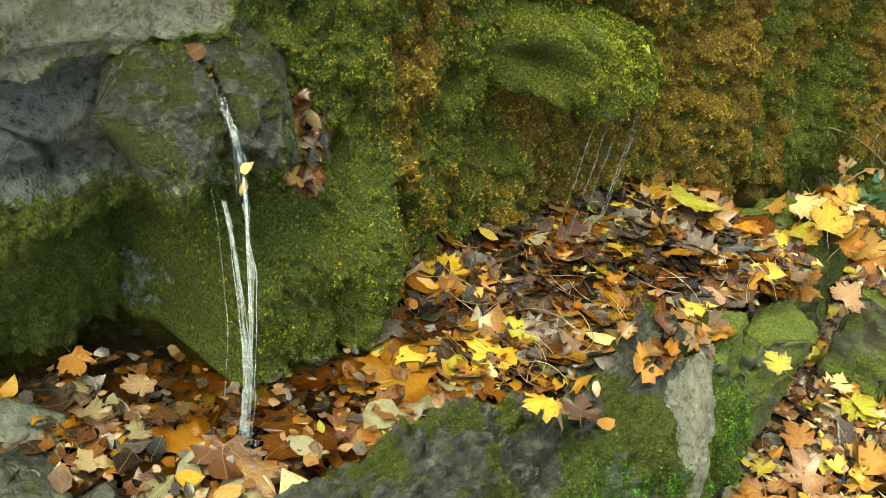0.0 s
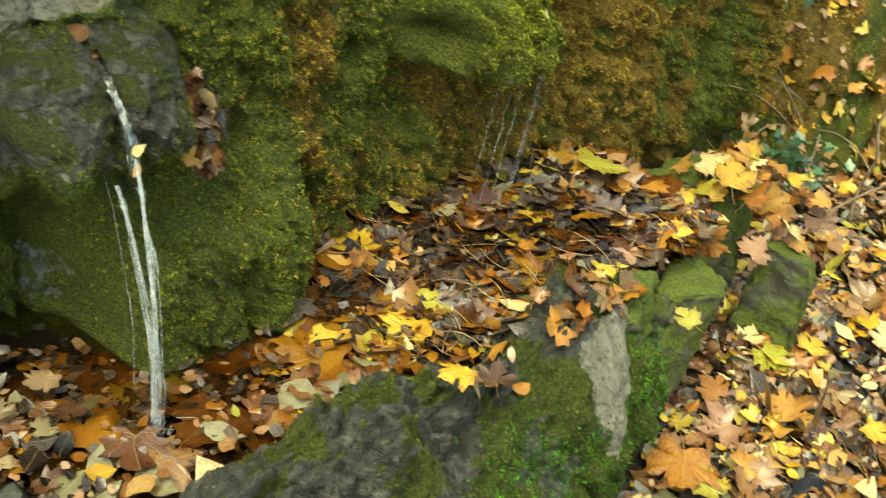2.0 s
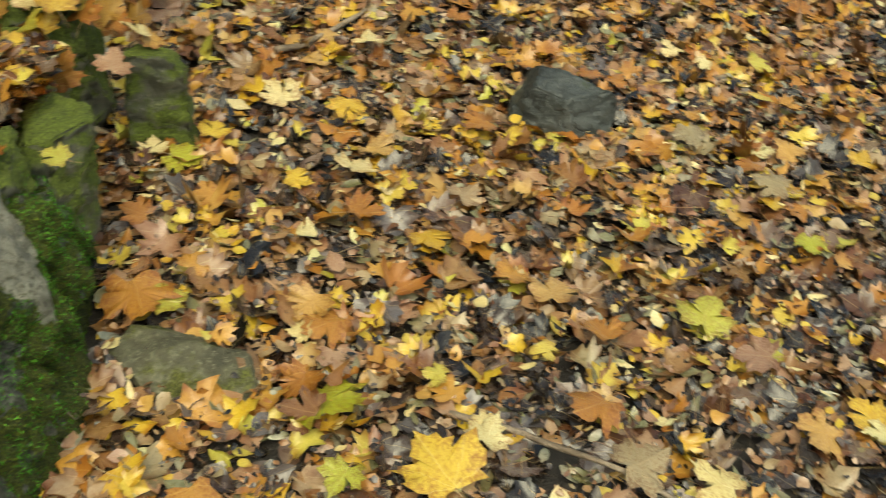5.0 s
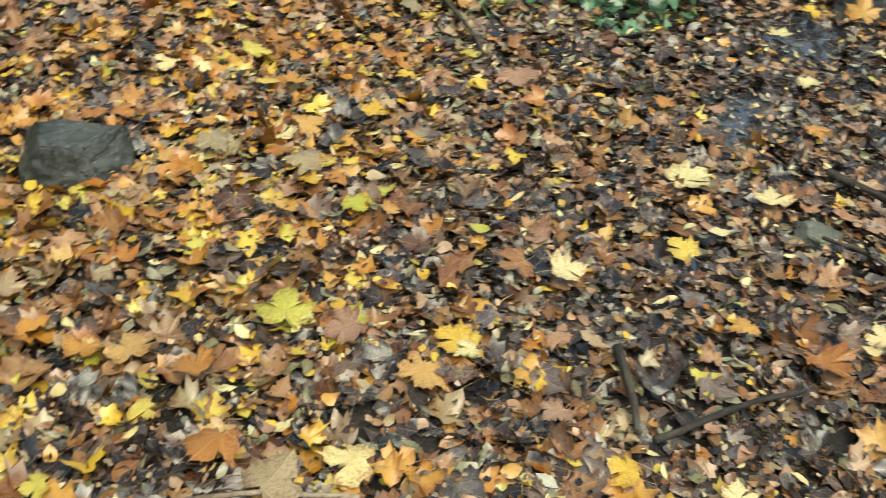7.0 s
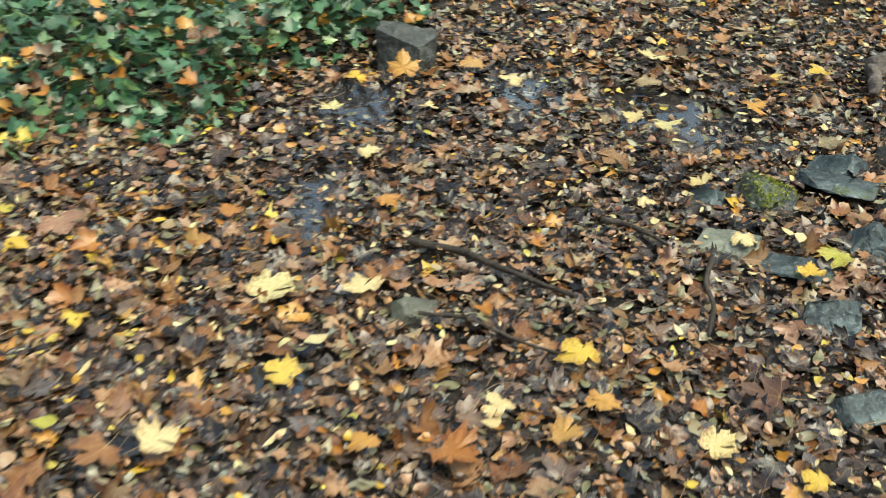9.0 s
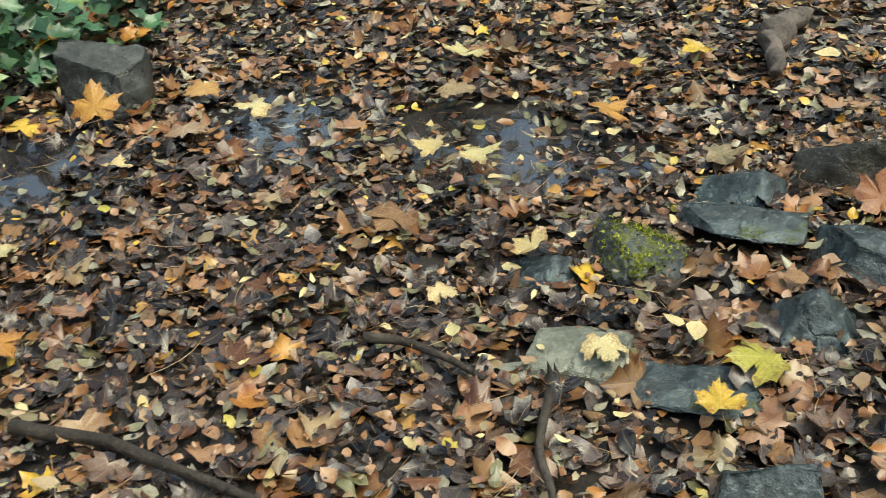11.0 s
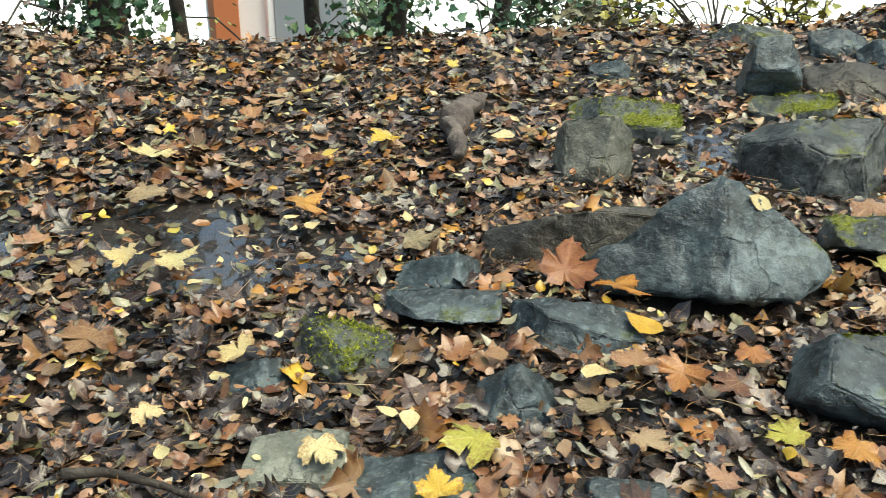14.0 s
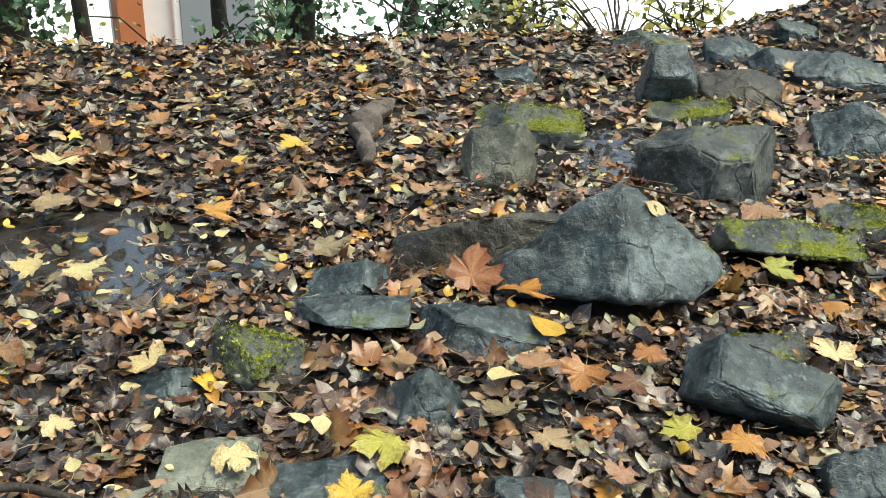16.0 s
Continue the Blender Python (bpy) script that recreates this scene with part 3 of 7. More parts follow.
# ---------------------------------------------------------------- stones
def rock_mesh(name, size, mat, seed, cuts=(), rough=0.035, chips=7, grain=0.012, edge_wear=0.022):
    """A broken stone: a block split by planes (each a direction and a distance in half-sizes), its edges worn, its faces flaked along the bedding."""
    rng = np.random.default_rng(seed)
    planes = [(Vector(c[:3]), c[3]) for c in cuts]
    for x in (-1, 1):
        for y in (-1, 1):
            planes.append((Vector((x * rng.uniform(0.7, 1.1), y * rng.uniform(0.5, 1.0), rng.uniform(-0.1, 0.35))), rng.uniform(1.16, 1.32)))
    planes.append((Vector((rng.normal(0, 0.2), 0.75, 0.65)), 0.8))
    for _ in range(chips):
        d = Vector(rng.normal(size=3))
        planes.append((d, rng.uniform(0.94, 1.14)))
    bm = bmesh.new()
    bmesh.ops.create_cube(bm, size=2.0)
    for d, k in planes:
        d = d.normalized()
        cut = bmesh.ops.bisect_plane(bm, geom=bm.verts[:] + bm.edges[:] + bm.faces[:], dist=1e-4, plane_co=d * k, plane_no=d, clear_outer=True)
        rim = [e for e in cut["geom_cut"] if isinstance(e, bmesh.types.BMEdge)]
        if len(rim) > 2:
            bmesh.ops.contextual_create(bm, geom=rim)
    for v in bm.verts:
        v.co = Vector((v.co[0] * size[0] / 2, v.co[1] * size[1] / 2, v.co[2] * size[2] / 2))
    bmesh.ops.remove_doubles(bm, verts=bm.verts[:], dist=0.002)
    bmesh.ops.bevel(bm, geom=bm.edges[:], offset=edge_wear * min(size), segments=2, affect="EDGES", clamp_overlap=True)
    bmesh.ops.triangulate(bm, faces=bm.faces[:])
    longest = max(grain, 0.055 * max(size))
    for _ in range(7):
        far = [e for e in bm.edges if e.calc_length() > longest]
        if not far or len(bm.faces) > 16000:
            break
        bmesh.ops.subdivide_edges(bm, edges=far, cuts=1)
        bmesh.ops.triangulate(bm, faces=[g for g in bm.faces if len(g.verts) > 3])
    bmesh.ops.smooth_vert(bm, verts=bm.verts[:], factor=0.35, use_axis_x=True, use_axis_y=True, use_axis_z=True)
    bm.normal_update()
    bm.verts.ensure_lookup_table()
    p = np.array([v.co[:] for v in bm.verts])
    n = np.array([v.normal[:] for v in bm.verts])
    f = np.array([[v.index for v in g.verts] for g in bm.faces])
    bm.free()
    m = float(np.mean(size))
    q = p / m
    wob = fbm(q[:, 0], q[:, 1], q[:, 2], 2.2, 3, seed + 21)
    bed = q @ (np.array([0.25, 0.15, 1.0]) + rng.normal(0, 0.25, 3)) * 5.0 + 0.5 * wob
    step = np.floor(bed)
    ledge = hash3(step, 0 * step, 0 * step, seed) * (1 - np.abs(n[:, 2]) * 0.7)
    flake = vnoise(np.floor(q[:, 0] * 3.2 + wob), np.floor(q[:, 1] * 3.2 - wob), np.floor(q[:, 2] * 2.6 + 0.7 * wob), seed + 3)
    crack = sstep(0.07, 0.0, np.abs(vnoise(q[:, 0] * 3.1 + wob, q[:, 1] * 3.1, q[:, 2] * 4.0, seed + 5)))
    d = rough * m * (0.55 * ledge + 0.35 * flake - 0.7 * crack + 0.9 * fbm(q[:, 0], q[:, 1], q[:, 2], 3.0, 3, seed + 7) + 0.5 * fbm(q[:, 0], q[:, 1], q[:, 2], 11.0, 3, seed + 8, 0.6))
    return mesh_from(name, p + n * d[:, None], f, mat)


STONE_SPOTS = []


def place_stone(name, at, size, mat, seed, label, turn=0.0, tilt=(0, 0), sink=0.25, group="", category="stone", **kw):
    """A stone bedded in the ground at a plan place."""
    ob = new(name, rock_mesh(name, size, mat, seed, **kw))
    z = float(land(at[0], at[1])) if len(at) == 2 else at[2]
    ob.matrix_world = pose(at[0], at[1], z + size[2] * (0.5 - sink), tilt[0], tilt[1], turn)
    STONE_SPOTS.append((at[0], at[1], 0.48 * size[0], 0.48 * size[1], radians(turn)))
    return tagged(ob, label, category, group)


# edge stone of the pool: a long weathered block
def edge_profile(l, a):
    """Round the section of the edge stone: a from 0 (pool side, low) over the top to 1 (foot on the ground side)."""
    inner = np.interp(l, (-0.5, 0.7, 0.95, 1.2, 1.4), (0.03, 0.03, 0.05, 0.10, 0.06))
    foot = np.interp(l, (-0.5, 0.3, 0.7, 0.95, 1.16, 1.4), (-0.34, -0.27, -0.25, -0.21, -0.13, -0.02)) + 0.03 * vnoise(l * 5, 0, 0, 3)
    top = np.interp(l, (-0.5, 0.1, 0.35, 0.85, 1.05, 1.25, 1.4), (0.36, 0.38, 0.43, 0.44, 0.38, 0.27, 0.15)) + 0.02 * vnoise(l * 6, 1, 0, 5)
    # pool side, worn top, broken slope, steep foot
    at_ = (0.0, 0.14, 0.22, 0.46, 0.52, 0.74, 0.86, 1.0)
    span = inner - foot
    w = inner - span * np.interp(a, at_, (-0.08, 0.0, 0.06, 0.40, 0.47, 0.88, 0.98, 1.05))
    h = top + np.interp(a, at_, (-0.45, -0.12, -0.04, 0.0, -0.03, -0.17, -0.30, -0.50))
    mid = (inner + foot) / 2
    end = np.sqrt(np.clip(1 - np.clip((l - 1.2) / 0.22, 0, 1) ** 2, 0, 1)) * np.sqrt(np.clip(1 - np.clip((-0.25 - l) / 0.3, 0, 1) ** 2, 0, 1))
    return mid + (w - mid) * np.maximum(end, 0.02), h * np.maximum(end, 0.1) - 0.02


ENL, ENA = 340, 150
EL, EA = np.meshgrid(np.linspace(-0.55, 1.47, ENL), np.linspace(0, 1, ENA), indexing="ij")
ew, eh = edge_profile(EL, EA)
ex, ey = EDGE_A[0] + EL * EDGE_D[0] + ew * EDGE_W[0], EDGE_A[1] + EL * EDGE_D[1] + ew * EDGE_W[1]
bumpy = 0.020 * fbm(ex, ey, eh, 5.0, 3, 91) + 0.022 * fbm(ex, ey, eh, 13.0, 5, 95, 0.65) - 0.028 * sstep(0.16, 0.0, np.abs(vnoise(ex * 7, ey * 7, eh * 4, 99))) + 0.014 * np.abs(fbm(ex, ey, eh, 50.0, 2, 97))
crag, crag_id = cushions(EL + 0.05 * fbm(ex, ey, eh, 5.0, 3, 93), 1.1 * EA + 0.06 * fbm(ex, ey, eh, 6.0, 3, 94), 7.5, 96)
chip_h, chip_id = cushions(EL + 0.02 * fbm(ex, ey, eh, 12.0, 3, 193), 1.1 * EA + 0.02 * fbm(ex, ey, eh, 14.0, 3, 194), 19.0, 196)
bumpy = bumpy + 0.018 * crag_id + 0.012 * crag + 0.013 * chip_id + 0.006 * chip_h
split = np.abs(EL - 0.895 - 0.25 * (eh - 0.35)) - 0.11 * sstep(0.14, 0.38, eh)
flat = sstep(0.02, -0.02, split) * sstep(0.44, 0.40, eh) * sstep(0.12, 0.2, eh) * sstep(0.44, 0.5, EA)
bumpy = bumpy * (1 - 0.8 * flat) + flat * (0.012 + 0.012 * vnoise(EL * 26, eh * 5, 0, 98))
ed = np.stack([ew - 0.0, eh - 0.15], -1)
ed /= np.linalg.norm(ed, axis=-1, keepdims=True) + 1e-6
ex, ey, eh = ex + bumpy * ed[..., 0] * EDGE_W[0], ey + bumpy * ed[..., 0] * EDGE_W[1], eh + bumpy * ed[..., 1]
en = fbm(ex, ey, eh, 14.0, 5, 131, 0.65)
e_rock = sstep(-0.15, 0.35, en + 0.35 * sstep(0.7, -0.1, EL) + 0.6 * (0.60 - EA) + 0.4 * fbm(ex, ey, eh, 4.0, 2, 133))
e_pale = sstep(0.012, -0.012, split + 0.025 * en) * sstep(0.43, 0.40, eh + 0.02 * en) * sstep(0.16, 0.25, eh + 0.03 * en) * sstep(0.44, 0.5, EA)
edge_bare = np.clip(np.maximum(e_rock, e_pale), 0, 1)
edge_cover = np.stack([e_rock * (1 - e_pale), 0.25 * sstep(0.0, 0.5, fbm(ex, ey, eh, 4.0, 3, 141)), e_pale, 1 + 0 * en], -1).reshape(-1, 4)
edge = new("edge_stone", mesh_from("edge_stone", np.stack([ex, ey, eh], -1).reshape(-1, 3), grid_faces(ENL, ENA, True), MAT_EDGE_WALL, colour=edge_cover))
tagged(edge, "long weathered mossy stone edging the spring pool", "stone")

# pool bed and water
def pool_sheet(name, z, mat, wobble=0.0):
    l, w = np.meshgrid(np.linspace(-0.9, 1.36, 120), np.linspace(0.0, 1.0, 50), indexing="ij")
    inner = EDGE_A + l[..., None] * EDGE_D + 0.0 * EDGE_W
    outer = WALL_O + (l[..., None] - 0.05) * WALL_D - 0.12 * WALL_N
    p = inner * (1 - w[..., None]) + outer * w[..., None]
    h = z + wobble * fbm(p[..., 0], p[..., 1], 0, 6.0, 3, 15)
    return mesh_from(name, np.concatenate([p, h[..., None]], -1).reshape(-1, 3), grid_faces(120, 50), mat)


pool_bed = new("pool_bed", pool_sheet("pool_bed", POOL_Z - 0.07, MAT_SOIL, 0.015))
tagged(pool_bed, "muddy brown bed of the spring pool", "pool bed", kind="structure")
pool = new("water", pool_sheet("water", POOL_Z, MAT_POOL, 0.004))
tagged(pool, "shallow clear brown water in the spring pool", "water", kind="structure")


# ---------------------------------------------------------------- stones on the slope
SLOPE = "stones on the slope"
DOWN = -127.0
place_stone("boulder", (3.007, -2.33), (0.53, 0.42, 0.35), MAT_SLATE, 3, "large blue-grey pointed boulder with a little moss", DOWN, sink=0.28, group=SLOPE, category="boulder", chips=2, rough=0.03, grain=0.012,
            cuts=((-0.75, 0.57, 0.55, 0.52), (-0.45, -0.78, 0.55, 0.637), (0.71, 0.55, 0.60, 0.57), (0.49, -0.80, 0.60, 0.654), (0.904, 0, 0.428, 0.82), (0.0, -0.6, -0.8, 0.60), (0.7, -0.3, -0.65, 0.8)))
for name, at, size, mat, seed, turn, sink, label, cuts in (
    ("slab", (3.25, -2.12), (0.40, 0.20, 0.19), MAT_BROWN_SLATE, 11, DOWN, 0.35, "dark brown slate slab leaning on the boulder", ((-0.42, 0.5, 0.75, 0.5), (0, -1, 0.25, 0.6), (-0.7, -0.4, 0.5, 0.8))),
    ("stone", (3.13, -1.48), (0.18, 0.14, 0.115), MAT_SLATE_CAP, 12, DOWN, 0.33, "small grey stone capped with bright moss", ((0.1, -0.3, 0.95, 0.75), (-0.6, -0.7, 0.4, 0.75), (0.6, -0.6, 0.45, 0.8))),
    ("stone", (3.15, -1.30), (0.14, 0.09, 0.08), MAT_SLATE, 13, DOWN + 15, 0.4, "thin grey stone half buried in leaves", ((-0.6, -0.2, 0.77, 0.45), (0.7, -0.3, 0.6, 0.6))),
    ("slab", (3.16, -1.72), (0.24, 0.15, 0.06), MAT_SLATE, 14, DOWN, 0.05, "flat dark slate with a sharp rim", ((0.05, -0.25, 0.96, 0.7), (0, -0.6, -0.8, 0.25), (-0.7, -0.5, 0.1, 0.85))),
    ("slab", (3.28, -1.78), (0.20, 0.12, 0.115), MAT_SLATE, 15, DOWN + 10, 0.35, "tilted blue-grey slate flake", ((-0.62, -0.25, 0.75, 0.42), (0.8, -0.3, 0.5, 0.75))),
    ("slab", (2.96, -1.92), (0.27, 0.16, 0.125), MAT_SLATE, 16, DOWN, 0.35, "grey slate wedge among orange leaves", ((0.42, 0.0, 0.9, 0.55), (0, -0.92, 0.35, 0.75), (-0.85, -0.3, 0.3, 0.82), (0, 0.2, 1, 0.78))),
    ("stone", (2.84, -1.68), (0.15, 0.13, 0.135), MAT_SLATE, 17, DOWN, 0.33, "small pointed dark stone in the leaves", ((-0.75, -0.1, 0.65, 0.55), (0.8, -0.1, 0.55, 0.6), (0.2, -0.85, 0.5, 0.6), (0, 0.8, 0.6, 0.6))),
    ("slab", (2.48, -2.20), (0.29, 0.16, 0.17), MAT_SLATE, 18, DOWN - 22, 0.18, "long grey slate block lying in the leaves", ((0.36, -0.28, 0.9, 0.55), (0, -0.6, -0.8, 0.55), (0.9, -0.2, 0.1, 0.85), (-0.8, -0.2, 0.5, 0.85))),
    ("stone", (2.60, -2.39), (0.17, 0.11, 0.07), MAT_SLATE_MOSS, 19, DOWN, 0.35, "low mossy stone behind the slate block", ((0.1, -0.4, 0.9, 0.6),)),
    ("slab", (2.83, -2.78), (0.34, 0.19, 0.12), MAT_SLATE_CAP, 20, DOWN, 0.12, "flat slate with moss along its rim", ((-0.35, -0.3, 0.9, 0.62), (0.35, -0.35, 0.87, 0.6), (0, -0.55, -0.83, 0.28))),
    ("stone", (2.85, -3.10), (0.2, 0.14, 0.10), MAT_SLATE_CAP, 21, DOWN, 0.35, "mossy grey stone beside the flat slate", ((-0.5, -0.3, 0.8, 0.6),)),
    ("boulder", (3.28, -3.00), (0.41, 0.29, 0.25), MAT_SLATE_MOSS, 22, DOWN, 0.3, "blocky slate boulder with a mossy flank", ((0.05, -0.28, 0.96, 0.72), (-0.62, -0.78, 0.15, 0.72), (0.2, -0.97, 0.05, 0.8), (0.9, -0.4, 0.2, 0.78), (-0.5, 0, 0.85, 0.8))),
    ("stone", (3.66, -3.33), (0.28, 0.15, 0.08), MAT_SLATE_CAP, 23, DOWN, 0.3, "low mossy slate stone", ((-0.4, -0.3, 0.86, 0.55),)),
    ("stone", (3.62, -2.49), (0.21, 0.17, 0.22), MAT_GREY_STONE, 24, DOWN, 0.32, "grey stone with a flat tilted top", ((-0.35, -0.5, 0.8, 0.6), (0.8, -0.45, 0.35, 0.72), (-0.85, -0.2, 0.3, 0.85))),
    ("slab", (3.87, -2.82), (0.34, 0.19, 0.14), MAT_SLATE_CAP, 25, DOWN, 0.35, "grey slab with a mossy top", ((0.12, -0.3, 0.95, 0.68), (-0.8, -0.2, 0.55, 0.8))),
    ("stone", (3.78, -3.36), (0.19, 0.15, 0.21), MAT_SLATE, 26, DOWN, 0.1, "upright blue-grey slate stone", ((0.0, -0.5, 0.87, 0.72), (0, -0.75, -0.66, 0.55), (-0.95, 0, 0.3, 0.85), (0.85, -0.2, 0.4, 0.85))),
    ("stone", (4.23, -3.76), (0.31, 0.18, 0.13), MAT_SLATE_MOSS, 27, DOWN, 0.35, "mossy stone near the brow", ((0.45, -0.1, 0.88, 0.5), (-0.6, -0.4, 0.7, 0.7))),
    ("stone", (4.00, -3.98), (0.23, 0.15, 0.13), MAT_SLATE, 28, DOWN, 0.35, "dark slate stone near the brow", ((-0.3, -0.4, 0.86, 0.65), (0.6, -0.3, 0.7, 0.7))),
    ("stone", (3.80, -4.01), (0.22, 0.15, 0.15), MAT_SLATE, 45, DOWN, 0.35, "squat slate stone near the brow", ((0.35, -0.4, 0.86, 0.6), (-0.7, -0.3, 0.6, 0.75))),
    ("stone", (3.69, -3.66), (0.31, 0.20, 0.15), MAT_BROWN_SLATE, 29, DOWN, 0.33, "brown and grey slate stone on the slope", ((-0.42, -0.3, 0.86, 0.62), (0.55, -0.35, 0.78, 0.6), (0, -0.9, 0.4, 0.75))),
    ("stone", (3.64, -4.14), (0.38, 0.23, 0.16), MAT_SLATE, 30, DOWN, 0.33, "pointed blue-grey stone on the slope", ((-0.5, -0.3, 0.82, 0.55), (0.38, -0.3, 0.88, 0.62), (0, -0.8, 0.6, 0.8))),
    ("stone", (3.99, -4.36), (0.17, 0.11, 0.08), MAT_SLATE, 31, DOWN, 0.35, "small grey stone near the brow", ((0.3, -0.4, 0.9, 0.6),)),
    ("stone", (3.21, -3.62), (0.26, 0.20, 0.23), MAT_SLATE, 32, DOWN, 0.33, "dark blue slate stone on the slope", ((-0.55, -0.3, 0.78, 0.55), (0.1, -0.9, 0.4, 0.75), (0.5, 0, 0.86, 0.7))),
    ("stone", (2.24, -2.20), (0.15, 0.11, 0.11), MAT_SLATE, 33, DOWN, 0.33, "small dark slate stone", ((-0.3, -0.5, 0.8, 0.65),)),
    ("stone", (4.27, -3.09), (0.15, 0.09, 0.08), MAT_SLATE, 34, DOWN, 0.3, "small dark stone in the litter", ((-0.4, -0.3, 0.87, 0.6),)),
    ("slab", (2.90, -1.275), (0.165, 0.14, 0.06), MAT_PALE_GREEN, 35, DOWN, 0.3, "flat pale grey-green stone", ((0, -0.08, 1, 0.6),)),
    ("slab", (2.75, -1.42), (0.20, 0.15, 0.06), MAT_SLATE, 36, DOWN, 0.3, "flat dark slate beside the pale stone", ((0.05, -0.1, 1, 0.5), (0, -0.6, -0.8, 0.5))),
    ("slab", (2.54, -1.69), (0.13, 0.08, 0.05), MAT_SLATE, 37, DOWN, 0.35, "thin slate chip among wet leaves", ((0, -0.2, 1, 0.5),)),
    ("stone", (4.34, -0.45), (0.23, 0.16, 0.23), MAT_DARK_STONE, 38, -105, 0.25, "dark upright stone at the edge of the ivy", ((0.1, -0.3, 0.95, 0.8), (-0.3, -0.95, 0.1, 0.82))),
    ("slab", (2.13, 1.62), (0.30, 0.21, 0.19), MAT_DARK_STONE, 39, -46, 0.25, "flat-topped dark grey stone lying on the leaves", ((-0.1, -0.25, 0.96, 0.75), (-0.5, -0.86, 0.1, 0.62), (0.55, -0.83, 0.2, 0.66), (-0.9, 0, 0.35, 0.85), (0, -0.6, -0.8, 0.75))),
    ("slab", (0.77, 1.33), (0.30, 0.17, 0.10), MAT_LICHEN, 40, -62, 0.42, "flat lichen-covered stone below the edge stone", ((0.2, -0.35, 0.9, 0.6), (-0.5, -0.2, 0.8, 0.7))),
    ("stone", (2.32, 2.72), (0.24, 0.13, 0.12), MAT_GREY_STONE, 41, -2, 0.3, "pale grey stone half buried in leaves", ((0, -0.3, 0.95, 0.75),)),
    ("stone", (2.66, -0.33), (0.12, 0.08, 0.08), MAT_GREY_STONE, 42, -97, 0.35, "small angular stone in the litter", ((0.5, -0.3, 0.8, 0.5),)),
    ("stone", (2.49, -1.39), (0.14, 0.11, 0.11), MAT_SLATE, 43, -108, 0.33, "small slate stone in the litter", ((-0.2, -0.6, 0.77, 0.6),)),
    ("stone", (2.14, -1.31), (0.15, 0.09, 0.11), MAT_SLATE, 44, -91, 0.33, "small black slate stone", ((0.1, -0.4, 0.9, 0.6), (0, -0.6, -0.8, 0.5))),
):
    place_stone(name, at, (size[0], size[1], 1.15 * size[2]), mat, seed, label, turn, ((seed * 37) % 9 - 4, (seed * 53) % 9 - 4), sink=sink, group=SLOPE, cuts=cuts, rough=0.026, chips=0 if len(cuts) > 4 else 7)

# stones round the pool
POOLSIDE = "stones round the pool"
place_stone("stone", (0.53, 1.67, 0.22), (0.27, 0.20, 0.22), MAT_POOLSIDE, 51, "rounded mossy stone at the end of the pool", 40, sink=0.35, rough=0.05, group=POOLSIDE)
place_stone("stone", (0.72, 1.80, 0.14), (0.20, 0.18, 0.28), MAT_POOLSIDE, 52, "mossy upright stone beside the pool", 40, sink=0.35, rough=0.05, group=POOLSIDE)
place_stone("slab", (1.11, 2.07, 0.0), (0.15, 0.13, 0.38), MAT_POOLSIDE, 53, "upright mossy slab under a heap of leaves", -30, sink=0.35, rough=0.05, group=POOLSIDE, cuts=((0, -1, 0.1, 0.6),))
place_stone("stone", (0.86, 2.28, 0.02), (0.40, 0.30, 0.42), MAT_POOLSIDE, 54, "mossy stone under the leaf heap", 20, sink=0.3, rough=0.05, group=POOLSIDE)
place_stone("stone", (-0.55, 1.13, POOL_Z - 0.03), (0.10, 0.10, 0.09), MAT_GREY_STONE, 55, "pale mossy cobble at the water's edge", 10, sink=0.3, cuts=((0.2, -0.4, 0.9, 0.7),), group=POOLSIDE)
place_stone("stone", (-0.56, 1.0, POOL_Z - 0.06), (0.22, 0.16, 0.13), MAT_EDGE, 56, "dark wet stone at the water's edge", 30, sink=0.35, group=POOLSIDE)
place_stone("stone", (-0.42, 0.98, POOL_Z - 0.06), (0.16, 0.14, 0.13), MAT_EDGE, 57, "dark wet stone at the water's edge", 70, sink=0.35, group=POOLSIDE)
place_stone("slab", (0.30, 1.83, POOL_Z - 0.035), (0.17, 0.13, 0.13), MAT_GREY_STONE, 58, "grey-green stone between leaves in the pool", -15, sink=0.3, cuts=((-0.1, -0.55, 0.83, 0.55),), group=POOLSIDE)


# ---------------------------------------------------------------- leaves
def maple_outline(fine=True):
    if fine:
        half = [(0.10, -0.05), (0.24, -0.13), (0.43, -0.10), (0.40, 0.04), (0.50, 0.09), (0.65, 0.23), (0.55, 0.29), (0.56, 0.40), (0.66, 0.56), (0.53, 0.55), (0.46, 0.60), (0.33, 0.50), (0.25, 0.54), (0.33, 0.68), (0.22, 0.73), (0.17, 0.86), (0.08, 0.85)]
    else:
        half = [(0.22, -0.12), (0.43, -0.08), (0.38, 0.06), (0.64, 0.22), (0.52, 0.35), (0.63, 0.57), (0.42, 0.54), (0.25, 0.50), (0.32, 0.69), (0.13, 0.83)]
    ring = [(0.0, 0.0)] + half + [(0.0, 1.0)] + [(-u, v) for u, v in half[::-1]]
    n = len(ring)
    verts = np.array([(0.0, 0.28)] + ring)
    faces = np.array([(0, 1 + k, 1 + (k + 1) % n) for k in range(n)])
    return verts, faces


